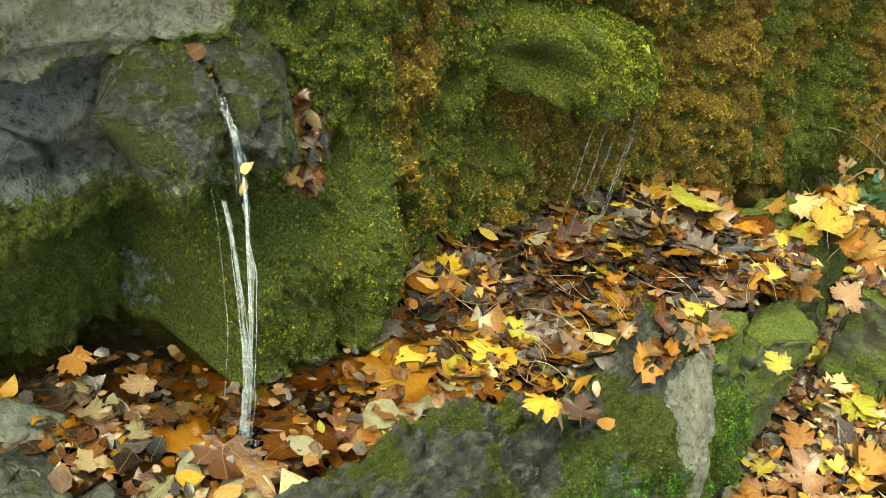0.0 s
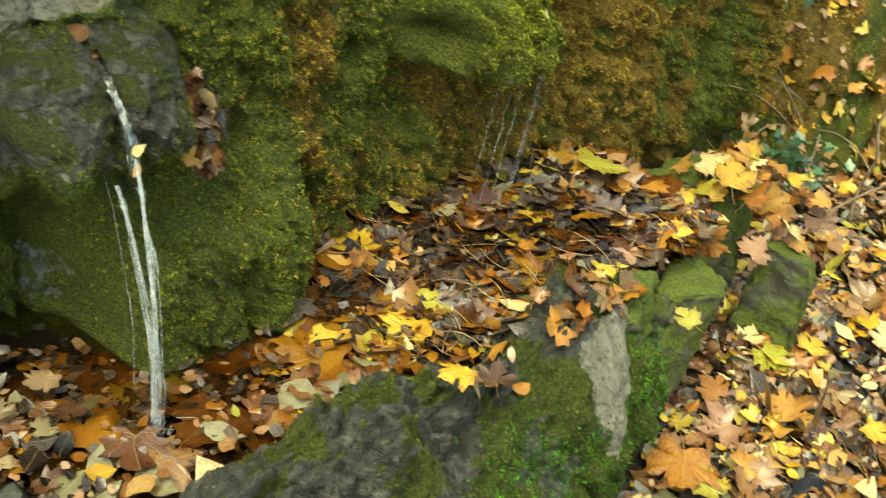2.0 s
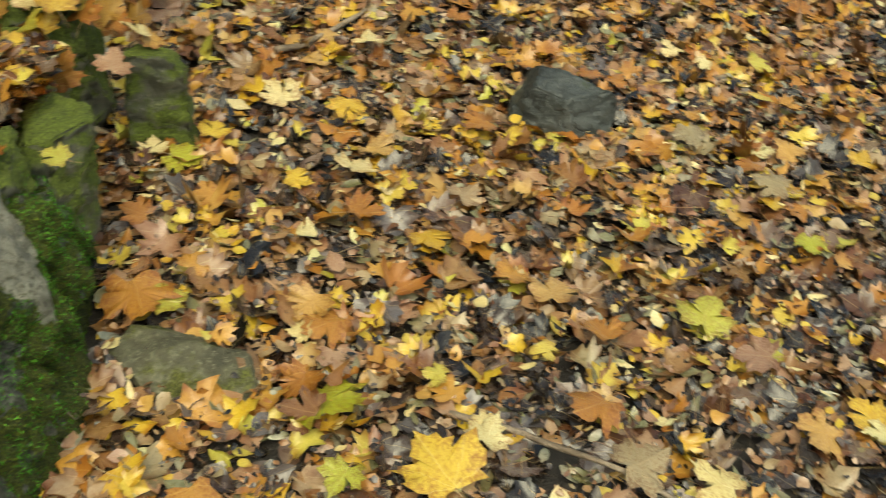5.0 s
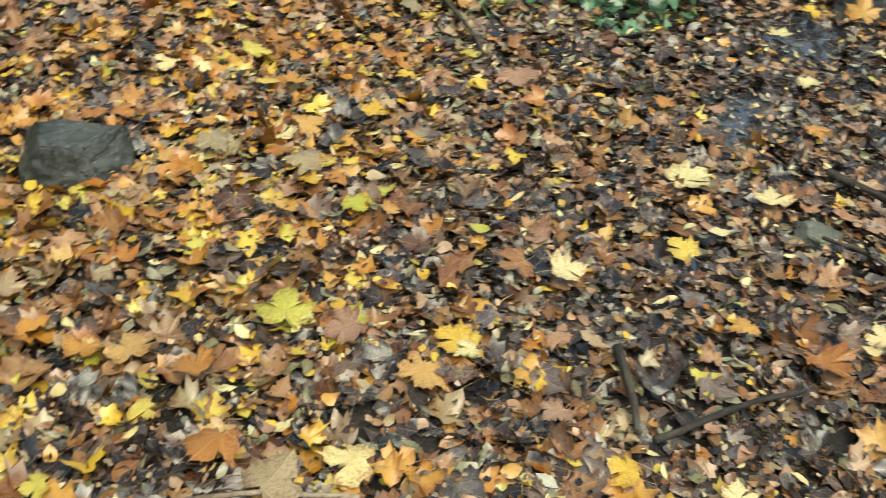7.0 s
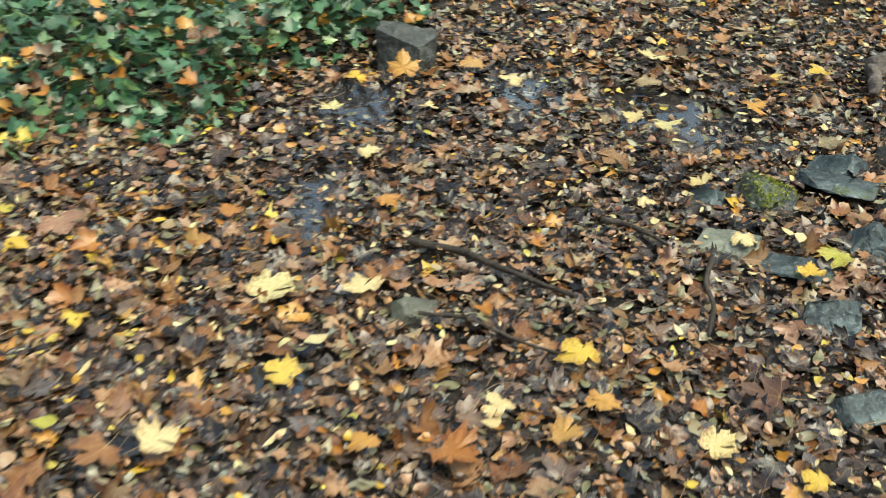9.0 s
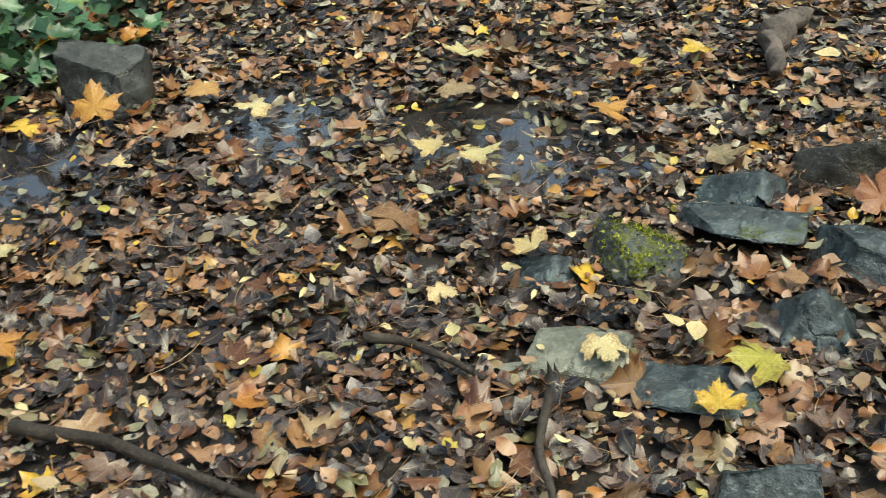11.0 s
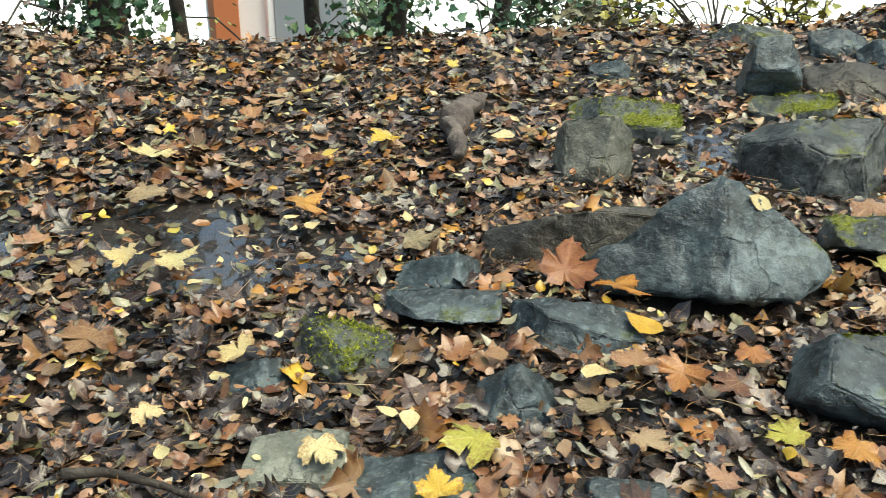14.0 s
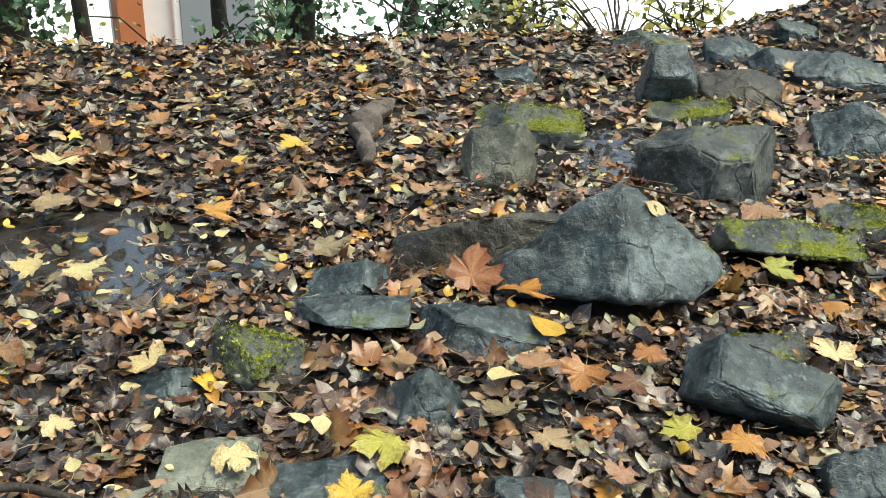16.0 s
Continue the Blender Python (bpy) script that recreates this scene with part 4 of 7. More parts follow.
def oval_outline(width=0.23):
    verts, faces = [(0.0, 0.0)], []
    for v, k in ((0.16, 0.72), (0.42, 1.0), (0.7, 0.74)):
        verts += [(-width * k, v), (0.0, v + 0.04), (width * k, v)]
    verts.append((0.0, 1.0))
    faces += [(0, 2, 1), (0, 3, 2)]
    for r in (1, 4):
        faces += [(r, r + 1, r + 4), (r, r + 4, r + 3), (r + 1, r + 2, r + 5), (r + 1, r + 5, r + 4)]
    faces += [(7, 8, 10), (8, 9, 10)]
    return np.array(verts), np.array(faces)


def ivy_outline():
    ring = [(0.0, 0.08), (0.2, -0.04), (0.44, 0.06), (0.36, 0.26), (0.52, 0.48), (0.26, 0.56), (0.0, 1.0), (-0.26, 0.56), (-0.52, 0.48), (-0.36, 0.26), (-0.44, 0.06), (-0.2, -0.04)]
    verts = np.array([(0.0, 0.32)] + ring)
    return verts, np.array([(0, 1 + k, 1 + (k + 1) % 12) for k in range(12)])


def shred_outline():
    verts = np.array([(0.02, 0.0), (-0.27, 0.22), (0.30, 0.2), (0.02, 0.5), (-0.31, 0.66), (0.25, 0.74), (-0.04, 0.96)])
    return verts, np.array([(0, 2, 3), (0, 3, 1), (1, 3, 4), (3, 2, 5), (4, 3, 6), (3, 5, 6)])


SHRED = shred_outline()
MAPLE, MAPLE_LOW, OVAL, OVAL_WIDE, IVY = maple_outline(), maple_outline(False), oval_outline(), oval_outline(0.34), ivy_outline()


def scatter(name, places, sizes, outline, mat, rng, tilt=16.0, curl=0.8, lean=None):
    """Many leaves in one mesh. lean: a direction each leaf faces, instead of up."""
    v2, f = outline
    n, k = len(places), len(v2)
    u, v = v2[:, 0][None], v2[:, 1][None] - 0.4
    a, b, c, d = (rng.normal(0, s, (n, 1)) for s in (0.65 * curl, 0.42 * curl, 0.28 * curl, 0.5 * curl))
    z = a * u ** 2 + (b + 0.15) * v ** 2 + c * np.abs(u) + d * u * v + rng.normal(0, 0.025 * curl, (n, k))
    jag = 0.075 if k == len(SHRED[0]) else 0.03
    ju, jv = rng.normal(0, jag, (n, k)), rng.normal(0, jag, (n, k))
    local = np.stack([(u + ju) * rng.uniform(0.75, 1.15, (n, 1)), v + jv, z], -1) * np.asarray(sizes)[:, None, None]
    yaw = rng.uniform(0, 2 * np.pi, n)
    cy, sy = np.cos(yaw), np.sin(yaw)
    zero, one = np.zeros(n), np.ones(n)
    rz = np.stack([np.stack([cy, -sy, zero], -1), np.stack([sy, cy, zero], -1), np.stack([zero, zero, one], -1)], -2)
    if lean is None:
        up = np.stack([rng.normal(0, math.tan(radians(tilt)), n), rng.normal(0, math.tan(radians(tilt)), n), one], -1)
    else:
        up = np.asarray(lean, float) + rng.normal(0, math.tan(radians(tilt)), (n, 3))
    up /= np.linalg.norm(up, axis=-1, keepdims=True)
    ref = np.where(np.abs(up[:, :1]) < 0.8, np.array([[1.0, 0, 0]]), np.array([[0, 1.0, 0]]))
    ax = np.cross(ref, up)
    ax /= np.linalg.norm(ax, axis=-1, keepdims=True)
    basis = np.stack([ax, np.cross(up, ax), up], -1)
    world_pts = np.einsum("nij,nkj->nki", basis @ rz, local) + np.asarray(places)[:, None, :]
    faces = (f[None] + (np.arange(n) * k)[:, None, None]).reshape(-1, 3)
    uv = np.broadcast_to(v2[None], (n, k, 2)).reshape(-1, 2)
    return mesh_from(name, world_pts.reshape(-1, 3), faces, mat, smooth=True, uv=uv)


def floor_points(rng, count, zone, density):
    """Random plan places on open ground inside zone (x0, x1, y0, y1), kept by a density map in 0..1."""
    x, y = rng.uniform(zone[0], zone[1], count), rng.uniform(zone[2], zone[3], count)
    s, q = wall_sq(x, y)
    l = (x - EDGE_A[0]) * EDGE_D[0] + (y - EDGE_A[1]) * EDGE_D[1]
    w = (x - EDGE_A[0]) * EDGE_W[0] + (y - EDGE_A[1]) * EDGE_W[1]
    pool_side = (l < 1.40) & (w > np.interp(l, (-0.5, 0.3, 0.7, 0.95, 1.16, 1.4), (-0.34, -0.27, -0.25, -0.21, -0.13, -0.02)) - 0.02)
    open_ground = ~pool_side & ((q > 0.0) | (s > 2.3)) & (0.86 * x - 0.51 * y < 7.2)
    seen = (np.hypot(x - 0.2, y) > 0.75) & ((x > 1.1) | (y > -0.15)) & (0.86 * x - 0.51 * y < 6.6) & (y < 1.9 + 1.1 * np.clip(x, 0, 2.2))
    far = np.hypot(x - 1.6, y + 0.3)
    open_ground &= seen & (rng.uniform(0, 1, count) < 1 - 0.3 * sstep(2.2, 4.5, far))
    for cx, cy, ra, rb, ang in STONE_SPOTS:
        u, v = (x - cx) * math.cos(ang) + (y - cy) * math.sin(ang), (y - cy) * math.cos(ang) - (x - cx) * math.sin(ang)
        open_ground &= ((u / ra) ** 2 + (v / rb) ** 2 > 1) | (rng.uniform(0, 1, count) < 0.05)
    keep = open_ground & (rng.uniform(0, 1, count) < density(x, y))
    return x[keep], y[keep]


def warm(x, y):
    """1 under the maples beside the spring, 0 down the wet slope."""
    return sstep(-1.5, 1.5, y - 0.35 * (x - 1.5))


ZONE = (0.1, 7.0, -5.6, 4.4)
litter_rng = np.random.default_rng(12)


def litter(name, label, count, density, outline, mat, size, lift, tilt, curl=0.8):
    x, y = floor_points(litter_rng, count, ZONE, density)
    z = land(x, y) + litter_rng.uniform(lift[0], lift[1], len(x)) + 0.010 * fbm(x, y, 0, 9.0, 2, 19)
    slope = np.stack([-(land(x + 0.05, y) - land(x - 0.05, y)) / 0.1, -(land(x, y + 0.05) - land(x, y - 0.05)) / 0.1, np.ones(len(x))], -1)
    ob = new(name, scatter(name, np.stack([x, y, z], -1), litter_rng.uniform(size[0], size[1], len(x)) * (0.76 + 0.24 * warm(x, y)), outline, mat, litter_rng, tilt, curl, lean=slope))
    return tagged(ob, label, "leaf litter", kind="stuff")


dry = lambda x, y: 1 - 0.88 * wet(x, y)
brow_side = lambda x, y: sstep(3.2, 5.0, 0.88 * x - 0.47 * y)
clump = lambda x, y, k: 0.55 + 0.6 * fbm(x, y, 0, 2.6, 3, k)
for words, count, density, outline, mat, size, lift, tilt, curl in (
    ("dark wet rotting leaf scraps covering the slope", 50000, lambda x, y: dry(x, y) * (1 - 0.25 * warm(x, y)) * (1 - 0.4 * brow_side(x, y)), SHRED, MAT_DARK, (0.03, 0.065), (0.0, 0.016), 12, 0.8),
    ("dark wet decaying leaves lying in layers", 42000, lambda x, y: dry(x, y) * (1 - 0.45 * warm(x, y)) * (1 - 0.4 * brow_side(x, y)), OVAL_WIDE, MAT_DARK, (0.045, 0.085), (0.002, 0.024), 13, 0.9),
    ("dark wet maple leaves lying in layers", 15000, lambda x, y: dry(x, y) * (1 - 0.4 * warm(x, y)) * (1 - 0.5 * brow_side(x, y)), MAPLE_LOW, MAT_DARK, (0.055, 0.10), (0.004, 0.026), 13, 0.9),
    ("brown leaf scraps scattered over the ground", 26000, lambda x, y: dry(x, y) * clump(x, y, 3), SHRED, MAT_BROWN, (0.025, 0.055), (0.006, 0.026), 15, 0.9),
    ("brown oval leaves lying in layers", 13000, lambda x, y: dry(x, y) * clump(x, y, 4) * (0.8 + 0.2 * warm(x, y)), OVAL_WIDE, MAT_BROWN, (0.04, 0.075), (0.008, 0.028), 15, 1.0),
    ("russet brown maple leaves in a loose carpet", 15000, lambda x, y: dry(x, y) * clump(x, y, 5) * (0.4 + 0.6 * warm(x, y)), MAPLE_LOW, MAT_BROWN, (0.05, 0.105), (0.008, 0.03), 15, 1.0),
    ("faded tan oval leaves lying in layers", 18000, lambda x, y: dry(x, y) * clump(x, y, 7) * (0.75 + 0.6 * brow_side(x, y)), OVAL_WIDE, MAT_TAN, (0.03, 0.065), (0.012, 0.032), 14, 1.0),
    ("tan leaf scraps scattered over the ground", 15000, lambda x, y: dry(x, y) * clump(x, y, 8), SHRED, MAT_TAN, (0.018, 0.042), (0.014, 0.034), 16, 0.9),
    ("tan dried maple leaves in a loose carpet", 9000, lambda x, y: dry(x, y) * clump(x, y, 9) * (0.4 + 0.6 * warm(x, y)), MAPLE_LOW, MAT_TAN, (0.045, 0.095), (0.012, 0.034), 15, 1.0),
    ("orange maple leaves on the ground", 7000, lambda x, y: dry(x, y) * clump(x, y, 11) * (0.16 + 0.84 * warm(x, y)), MAPLE_LOW, MAT_ORANGE, (0.045, 0.095), (0.014, 0.036), 15, 1.0),
    ("orange oval leaves on the ground", 8000, lambda x, y: dry(x, y) * clump(x, y, 12) * (0.4 + 0.5 * warm(x, y) + 0.4 * brow_side(x, y)), OVAL_WIDE, MAT_ORANGE, (0.03, 0.06), (0.015, 0.036), 15, 1.0),
    ("small yellow leaves strewn over the litter", 8000, lambda x, y: clump(x, y, 13) * (0.38 + 0.62 * warm(x, y)), OVAL_WIDE, MAT_YELLOW, (0.02, 0.05), (0.02, 0.038), 14, 0.9),
    ("yellow maple leaves strewn over the litter", 2600, lambda x, y: clump(x, y, 14) * (0.03 + 0.97 * warm(x, y)), MAPLE_LOW, MAT_YELLOW, (0.04, 0.085), (0.02, 0.038), 15, 1.0),
    ("grey-green decaying leaves strewn over the litter", 26000, lambda x, y: 0.5 + 0.35 * brow_side(x, y), OVAL, MAT_OLIVE, (0.035, 0.07), (0.012, 0.034), 14, 0.9),
    ("pale yellow leaves strewn over the litter", 5500, lambda x, y: 0.5 + 0.35 * warm(x, y), OVAL, MAT_CREAM, (0.02, 0.055), (0.02, 0.038), 14, 0.9),
    ("dense orange maple leaves on the bank beside the spring", 6000, lambda x, y: (y > 0.9) * warm(x, y) * clump(x, y, 15), MAPLE_LOW, MAT_ORANGE, (0.045, 0.09), (0.015, 0.04), 18, 1.1),
    ("yellow maple leaves on the bank beside the spring", 3500, lambda x, y: (y > 0.9) * warm(x, y) * clump(x, y, 16), MAPLE_LOW, MAT_YELLOW, (0.04, 0.08), (0.02, 0.042), 18, 1.1),
    ("pale tan leaves on the bank beside the spring", 4500, lambda x, y: (y > 0.9) * warm(x, y) * clump(x, y, 17), OVAL_WIDE, MAT_TAN, (0.035, 0.065), (0.015, 0.04), 18, 1.1),
):
    litter("leaf_litter", words, count, density, outline, mat, size, lift, tilt, curl)


# crumbs between the leaves where the walk passes closest
for words, n, mat in (("dark crumbs of rotten leaves between the litter", 9000, MAT_DARK), ("brown crumbs of leaves between the litter", 6000, MAT_BROWN), ("tan crumbs of leaves between the litter", 4000, MAT_TAN)):
    x, y = floor_points(litter_rng, n, (0.6, 3.6, -2.8, 2.4), lambda x, y: 0.9 + 0 * x)
    tagged(new("leaf_litter", scatter("leaf_litter", np.stack([x, y, land(x, y) + litter_rng.uniform(0.03, 0.046, len(x))], -1), litter_rng.uniform(0.008, 0.022, len(x)), SHRED, mat, litter_rng, 25, 0.9)), words, "leaf litter", kind="stuff")


# thinner litter on the ground round about
orng = np.random.default_rng(91)
ox, oy = orng.uniform(-4.0, 2.2, 26000), orng.uniform(-6.0, 1.6, 26000)
keep = ((ox < 1.12) | (oy < -5.4)) & (wall_sq(ox, oy)[1] > 0.75) & ((oy < -0.1) | (np.hypot(ox - 0.2, oy) < 0.8) | (ox < -0.3))
ox, oy = ox[keep], oy[keep]
for words, mat, part_of in (("dark wet leaves scattered over the open ground", MAT_DARK, 0), ("brown leaves scattered over the open ground", MAT_BROWN, 1), ("tan leaves scattered over the open ground", MAT_TAN, 2)):
    k = np.arange(part_of, len(ox), 3)
    tagged(new("leaf_litter", scatter("leaf_litter", np.stack([ox[k], oy[k], land(ox[k], oy[k]) + orng.uniform(0.0, 0.02, len(k))], -1), orng.uniform(0.05, 0.10, len(k)), SHRED, mat, orng, 15, 0.7)), words, "leaf litter", kind="stuff")


def tubes(name, paths, radii, mat, sides=5, rng=None):
    """Thin round rods along polylines, in one mesh; they taper to the end."""
    verts, faces, at = [], [], 0
    for path, r in zip(paths, radii):
        path = np.asarray(path, float)
        n = len(path)
        tang = np.gradient(path, axis=0)
        tang /= np.linalg.norm(tang, axis=1, keepdims=True) + 1e-9
        ref = np.array([0.0, 0, 1]) if abs(tang[0, 2]) < 0.8 else np.array([1.0, 0, 0])
        a = np.cross(tang, ref)
        a /= np.linalg.norm(a, axis=1, keepdims=True) + 1e-9
        b = np.cross(tang, a)
        th = np.arange(sides) * 2 * np.pi / sides
        rr = np.asarray(r, float) * (np.linspace(1.0, 0.55, n) if np.ndim(r) == 0 else 1.0)
        ring = path[:, None] + rr.reshape(n, 1, 1) * (np.cos(th)[None, :, None] * a[:, None] + np.sin(th)[None, :, None] * b[:, None])
        verts.append(ring.reshape(-1, 3))
        i = at + np.arange(n * sides).reshape(n, sides)
        j = np.roll(i, -1, axis=1)
        faces.append(np.stack([i[:-1], j[:-1], j[1:], i[1:]], -1).reshape(-1, 4))
        for end in (i[0][::-1], i[-1]):
            for k in range(1, sides - 1, 2):
                faces.append(np.array([[end[0], end[k], end[min(k + 1, sides - 1)], end[min(k + 2, sides - 1)]]])[:, :4] if k + 2 < sides else np.array([[end[0], end[k], end[k + 1], end[k + 1]]])[:0])
        at += n * sides
    return mesh_from(name, np.concatenate(verts), np.concatenate([f for f in faces if len(f)]), mat, uv=np.full((at, 2), 0.5))


# stalks of the leaves, strewn like straw
def stalk_paths(rng, x, y, z, length):
    paths = []
    for cx, cy, cz, ln in zip(x, y, z, length):
        a, bend = rng.uniform(0, 2 * np.pi), rng.normal(0, 0.6)
        t = np.linspace(-0.5, 0.5, 5)
        paths.append(np.stack([cx + ln * (t * math.cos(a) - bend * t * t * math.sin(a)), cy + ln * (t * math.sin(a) + bend * t * t * math.cos(a)), cz + ln * rng.uniform(-0.12, 0.12) * t * 2 + 0.008], -1))
    return paths


srng = np.random.default_rng(31)
sx, sy = floor_points(srng, 4200, ZONE, lambda x, y: 0.8 + 0 * x)
straw = new("leaf_stalks", tubes("leaf_stalks", stalk_paths(srng, sx, sy, land(sx, sy) + srng.uniform(0.02, 0.045, len(sx)), srng.uniform(0.05, 0.13, len(sx))), np.full(len(sx), 0.0009), MAT_STEM, 4))
tagged(straw, "thin pale leaf stalks and straw lying on the leaves", "leaf litter", kind="stuff")

# ---------------------------------------------------------------- single leaves that stand out
PER = {}
for key, base in (("cream", MAT_CREAM), ("yellow", MAT_YELLOW), ("orange", MAT_ORANGE), ("lime", MAT_LIME), ("brown", MAT_BROWN), ("tan", MAT_TAN), ("russet", MAT_RUSSET)):
    own = base.copy()
    links = own.node_tree
    for nd in list(links.nodes):
        if nd.bl_idname == "ShaderNodeNewGeometry":
            info = links.nodes.new("ShaderNodeObjectInfo")
            for ln in list(nd.outputs["Random Per Island"].links):
                links.links.new(info.outputs["Random"], ln.to_socket)
    PER[key] = own
LEAF_WORDS = {"cream": "pale cream yellow", "yellow": "bright yellow", "orange": "orange brown", "lime": "yellow green", "brown": "dark russet", "tan": "faded tan", "russet": "rusty orange"}
LEAF_MESH = {}
single_rng = np.random.default_rng(77)
STALK = tubes("stalk", [np.array([(0, -0.38, 0.0), (0.01, -0.55, 0.01), (0.05, -0.75, 0.015), (0.12, -0.95, 0.01)])], [0.012], MAT_STEM, 5)


def leaf_mesh(kind, tint, variant):
    key = (kind, tint, variant)
    if key not in LEAF_MESH:
        rng = np.random.default_rng(hash((len(kind), len(tint), variant, ord(tint[0]))) % 9999)
        outline = MAPLE if kind == "maple" else OVAL_WIDE
        v2, f = outline
        u, v = v2[:, 0], v2[:, 1] - 0.4
        z = rng.normal(0, 0.3) * u ** 2 + (0.1 + rng.normal(0, 0.22)) * v ** 2 + rng.normal(0, 0.16) * np.abs(u) + rng.normal(0, 0.25) * u * v + rng.normal(0, 0.03, len(u))
        u, v = u * rng.uniform(0.85, 1.1) + rng.normal(0, 0.025, len(u)), v + rng.normal(0, 0.025, len(u))
        LEAF_MESH[key] = mesh_from(kind + "_leaf", np.stack([u, v, z - z.min() * 0.5], -1), f, PER[tint], uv=v2)
    return LEAF_MESH[key]


def single_leaf(kind, tint, x, y, size, z=None, yaw=None, tilt=(0.0, 0.0), where="lying on the leaf litter"):
    ob = new(kind + "_leaf", leaf_mesh(kind, tint, int(single_rng.integers(0, 4))))
    z = float(land(x, y)) + 0.05 if z is None else z
    yaw = single_rng.uniform(0, 360) if yaw is None else yaw
    ob.matrix_world = pose(x, y, z, tilt[0] + single_rng.normal(0, 7), tilt[1] + single_rng.normal(0, 7), yaw) @ Matrix.Diagonal((0.86 * size, 0.86 * size, 0.86 * size, 1))
    tagged(ob, f"{LEAF_WORDS[tint]} {'maple' if kind == 'maple' else 'oval'} leaf {where}", "leaf", "fallen leaves")
    if kind == "maple":
        part("stalk", STALK, ob)
    return ob


# leaves that can be told apart along the walk
for kind, tint, spots in (
    ("maple", "lime", [(0.93, 1.07, 0.17), (0.84, 0.91, 0.09), (2.24, 0.84, 0.085), (1.1, 1.93, 0.112)]),
    ("maple", "yellow", [(1.01, 0.84, 0.155), (1.76, 2.24, 0.085), (1.6, 1.94, 0.109), (0.82, 1.49, 0.10), (1.41, 1.35, 0.105), (1.77, 0.82, 0.133), (2.73, 0.99, 0.097), (1.83, 0.44, 0.105), (1.38, 0.94, 0.065), (1.15, 1.02, 0.06), (1.23, 2.01, 0.088), (2.41, 0.01, 0.1), (2.39, -0.7, 0.11), (1.92, -1.09, 0.07), (4.03, -2.05, 0.10), (2.75, -1.52, 0.105), (2.68, -1.42, 0.085), (2.49, -1.99, 0.082)]),
    ("maple", "orange", [(1.34, 0.77, 0.117), (1.54, 1.72, 0.103), (0.77, 1.52, 0.15), (1.54, 1.07, 0.108), (1.69, 0.46, 0.113), (1.53, 0.92, 0.098), (2.08, -0.37, 0.114), (2.1, -0.61, 0.086), (3.19, -0.3, 0.077), (2.7, -1.95, 0.087), (3.01, -2.07, 0.112), (2.4, -2.06, 0.08), (2.68, -2.12, 0.068)]),
    ("maple", "cream", [(1.48, 2.1, 0.13), (1.44, 1.68, 0.107), (2.51, 1.2, 0.105), (0.99, 1.26, 0.06), (1.13, 0.84, 0.086), (1.42, 0.52, 0.117), (2.75, 0.03, 0.15), (2.75, -0.2, 0.098), (3.49, -0.27, 0.084), (2.19, 0.26, 0.103), (2.04, -0.93, 0.091), (3.67, -1.2, 0.09), (3.58, -1.3, 0.10), (2.85, -1.3, 0.085), (3.19, -1.28, 0.075)]),
    ("oval", "cream", [(1.34, 2.09, 0.08), (1.45, 1.57, 0.06), (1.19, 1.53, 0.078), (1.37, 1.13, 0.05), (2.26, 1.33, 0.071), (2.52, -0.07, 0.08), (2.17, -0.46, 0.06), (3.39, -2.23, 0.055), (3.85, -2.35, 0.083), (2.79, -1.82, 0.075), (2.86, -1.47, 0.06), (2.98, -1.07, 0.045), (3.59, -1.62, 0.06), (3.52, -1.84, 0.045), (2.9, -1.45, 0.045)]),
    ("oval", "yellow", [(1.6, 1.71, 0.06), (2.78, 1.37, 0.09), (1.16, 0.81, 0.05), (2.27, 0.51, 0.07), (3.04, 0.76, 0.09), (2.87, -2.02, 0.10), (2.48, -2.34, 0.05), (3.1, -3.44, 0.065), (4.02, -1.87, 0.06), (4.55, -2.04, 0.074)]),
    ("maple", "tan", [(2.37, 1.06, 0.115), (1.77, 0.68, 0.11), (1.32, 0.62, 0.117), (3.13, 0.65, 0.13), (2.71, -1.76, 0.09), (3.57, -2.19, 0.09), (3.42, -1.82, 0.107), (3.97, -1.35, 0.113), (2.99, -2.88, 0.12), (2.59, -1.78, 0.08), (2.46, -1.81, 0.07)]),
    ("maple", "brown", [(2.2, -1.09, 0.117), (2.15, 0.39, 0.106)]),
    ("oval", "tan", [(1.18, 1.4, 0.076)]), ("oval", "orange", [(3.38, -1.4, 0.048)]), ("oval", "brown", [(2.94, -1.71, 0.056)]),
):
    for x, y, size in spots:
        single_leaf(kind, tint, x, y, size)
single_leaf("maple", "russet", 3.14, -2.03, 0.125, z=float(land(3.14, -2.03)) + 0.06, yaw=-130, tilt=(48, 0), where="leaning against the dark slab")
single_leaf("maple", "orange", 4.20, -0.43, 0.12, z=float(land(4.20, -0.43)) + 0.07, yaw=-100, tilt=(55, 0), where="curled against the dark stone")
on_boulder = single_leaf("oval", "cream", 2.937, -2.372, 0.07, where="stuck to the wet boulder")
on_boulder.matrix_world = Matrix.Translation((2.93, -2.371, 0.178)) @ Vector((-0.763, 0.15, 0.629)).to_track_quat("Z", "Y").to_matrix().to_4x4() @ Matrix.Rotation(0.9, 4, "Z") @ Matrix.Diagonal((0.055, 0.055, 0.055, 1))
# more single leaves strewn at random
rx, ry = floor_points(single_rng, 420, (0.5, 4.6, -3.4, 2.9), lambda x, y: 0.18 + 0.5 * warm(x, y))
for x, y in zip(rx[:110], ry[:110]):
    w = float(warm(x, y))
    tint = single_rng.choice(["orange", "yellow", "tan", "cream", "lime", "brown"], p=[0.22 + 0.16 * w, 0.10 + 0.10 * w, 0.30 - 0.14 * w, 0.10, 0.06, 0.22 - 0.12 * w])
    single_leaf("maple", str(tint), float(x), float(y), float(single_rng.uniform(0.06, 0.11)))


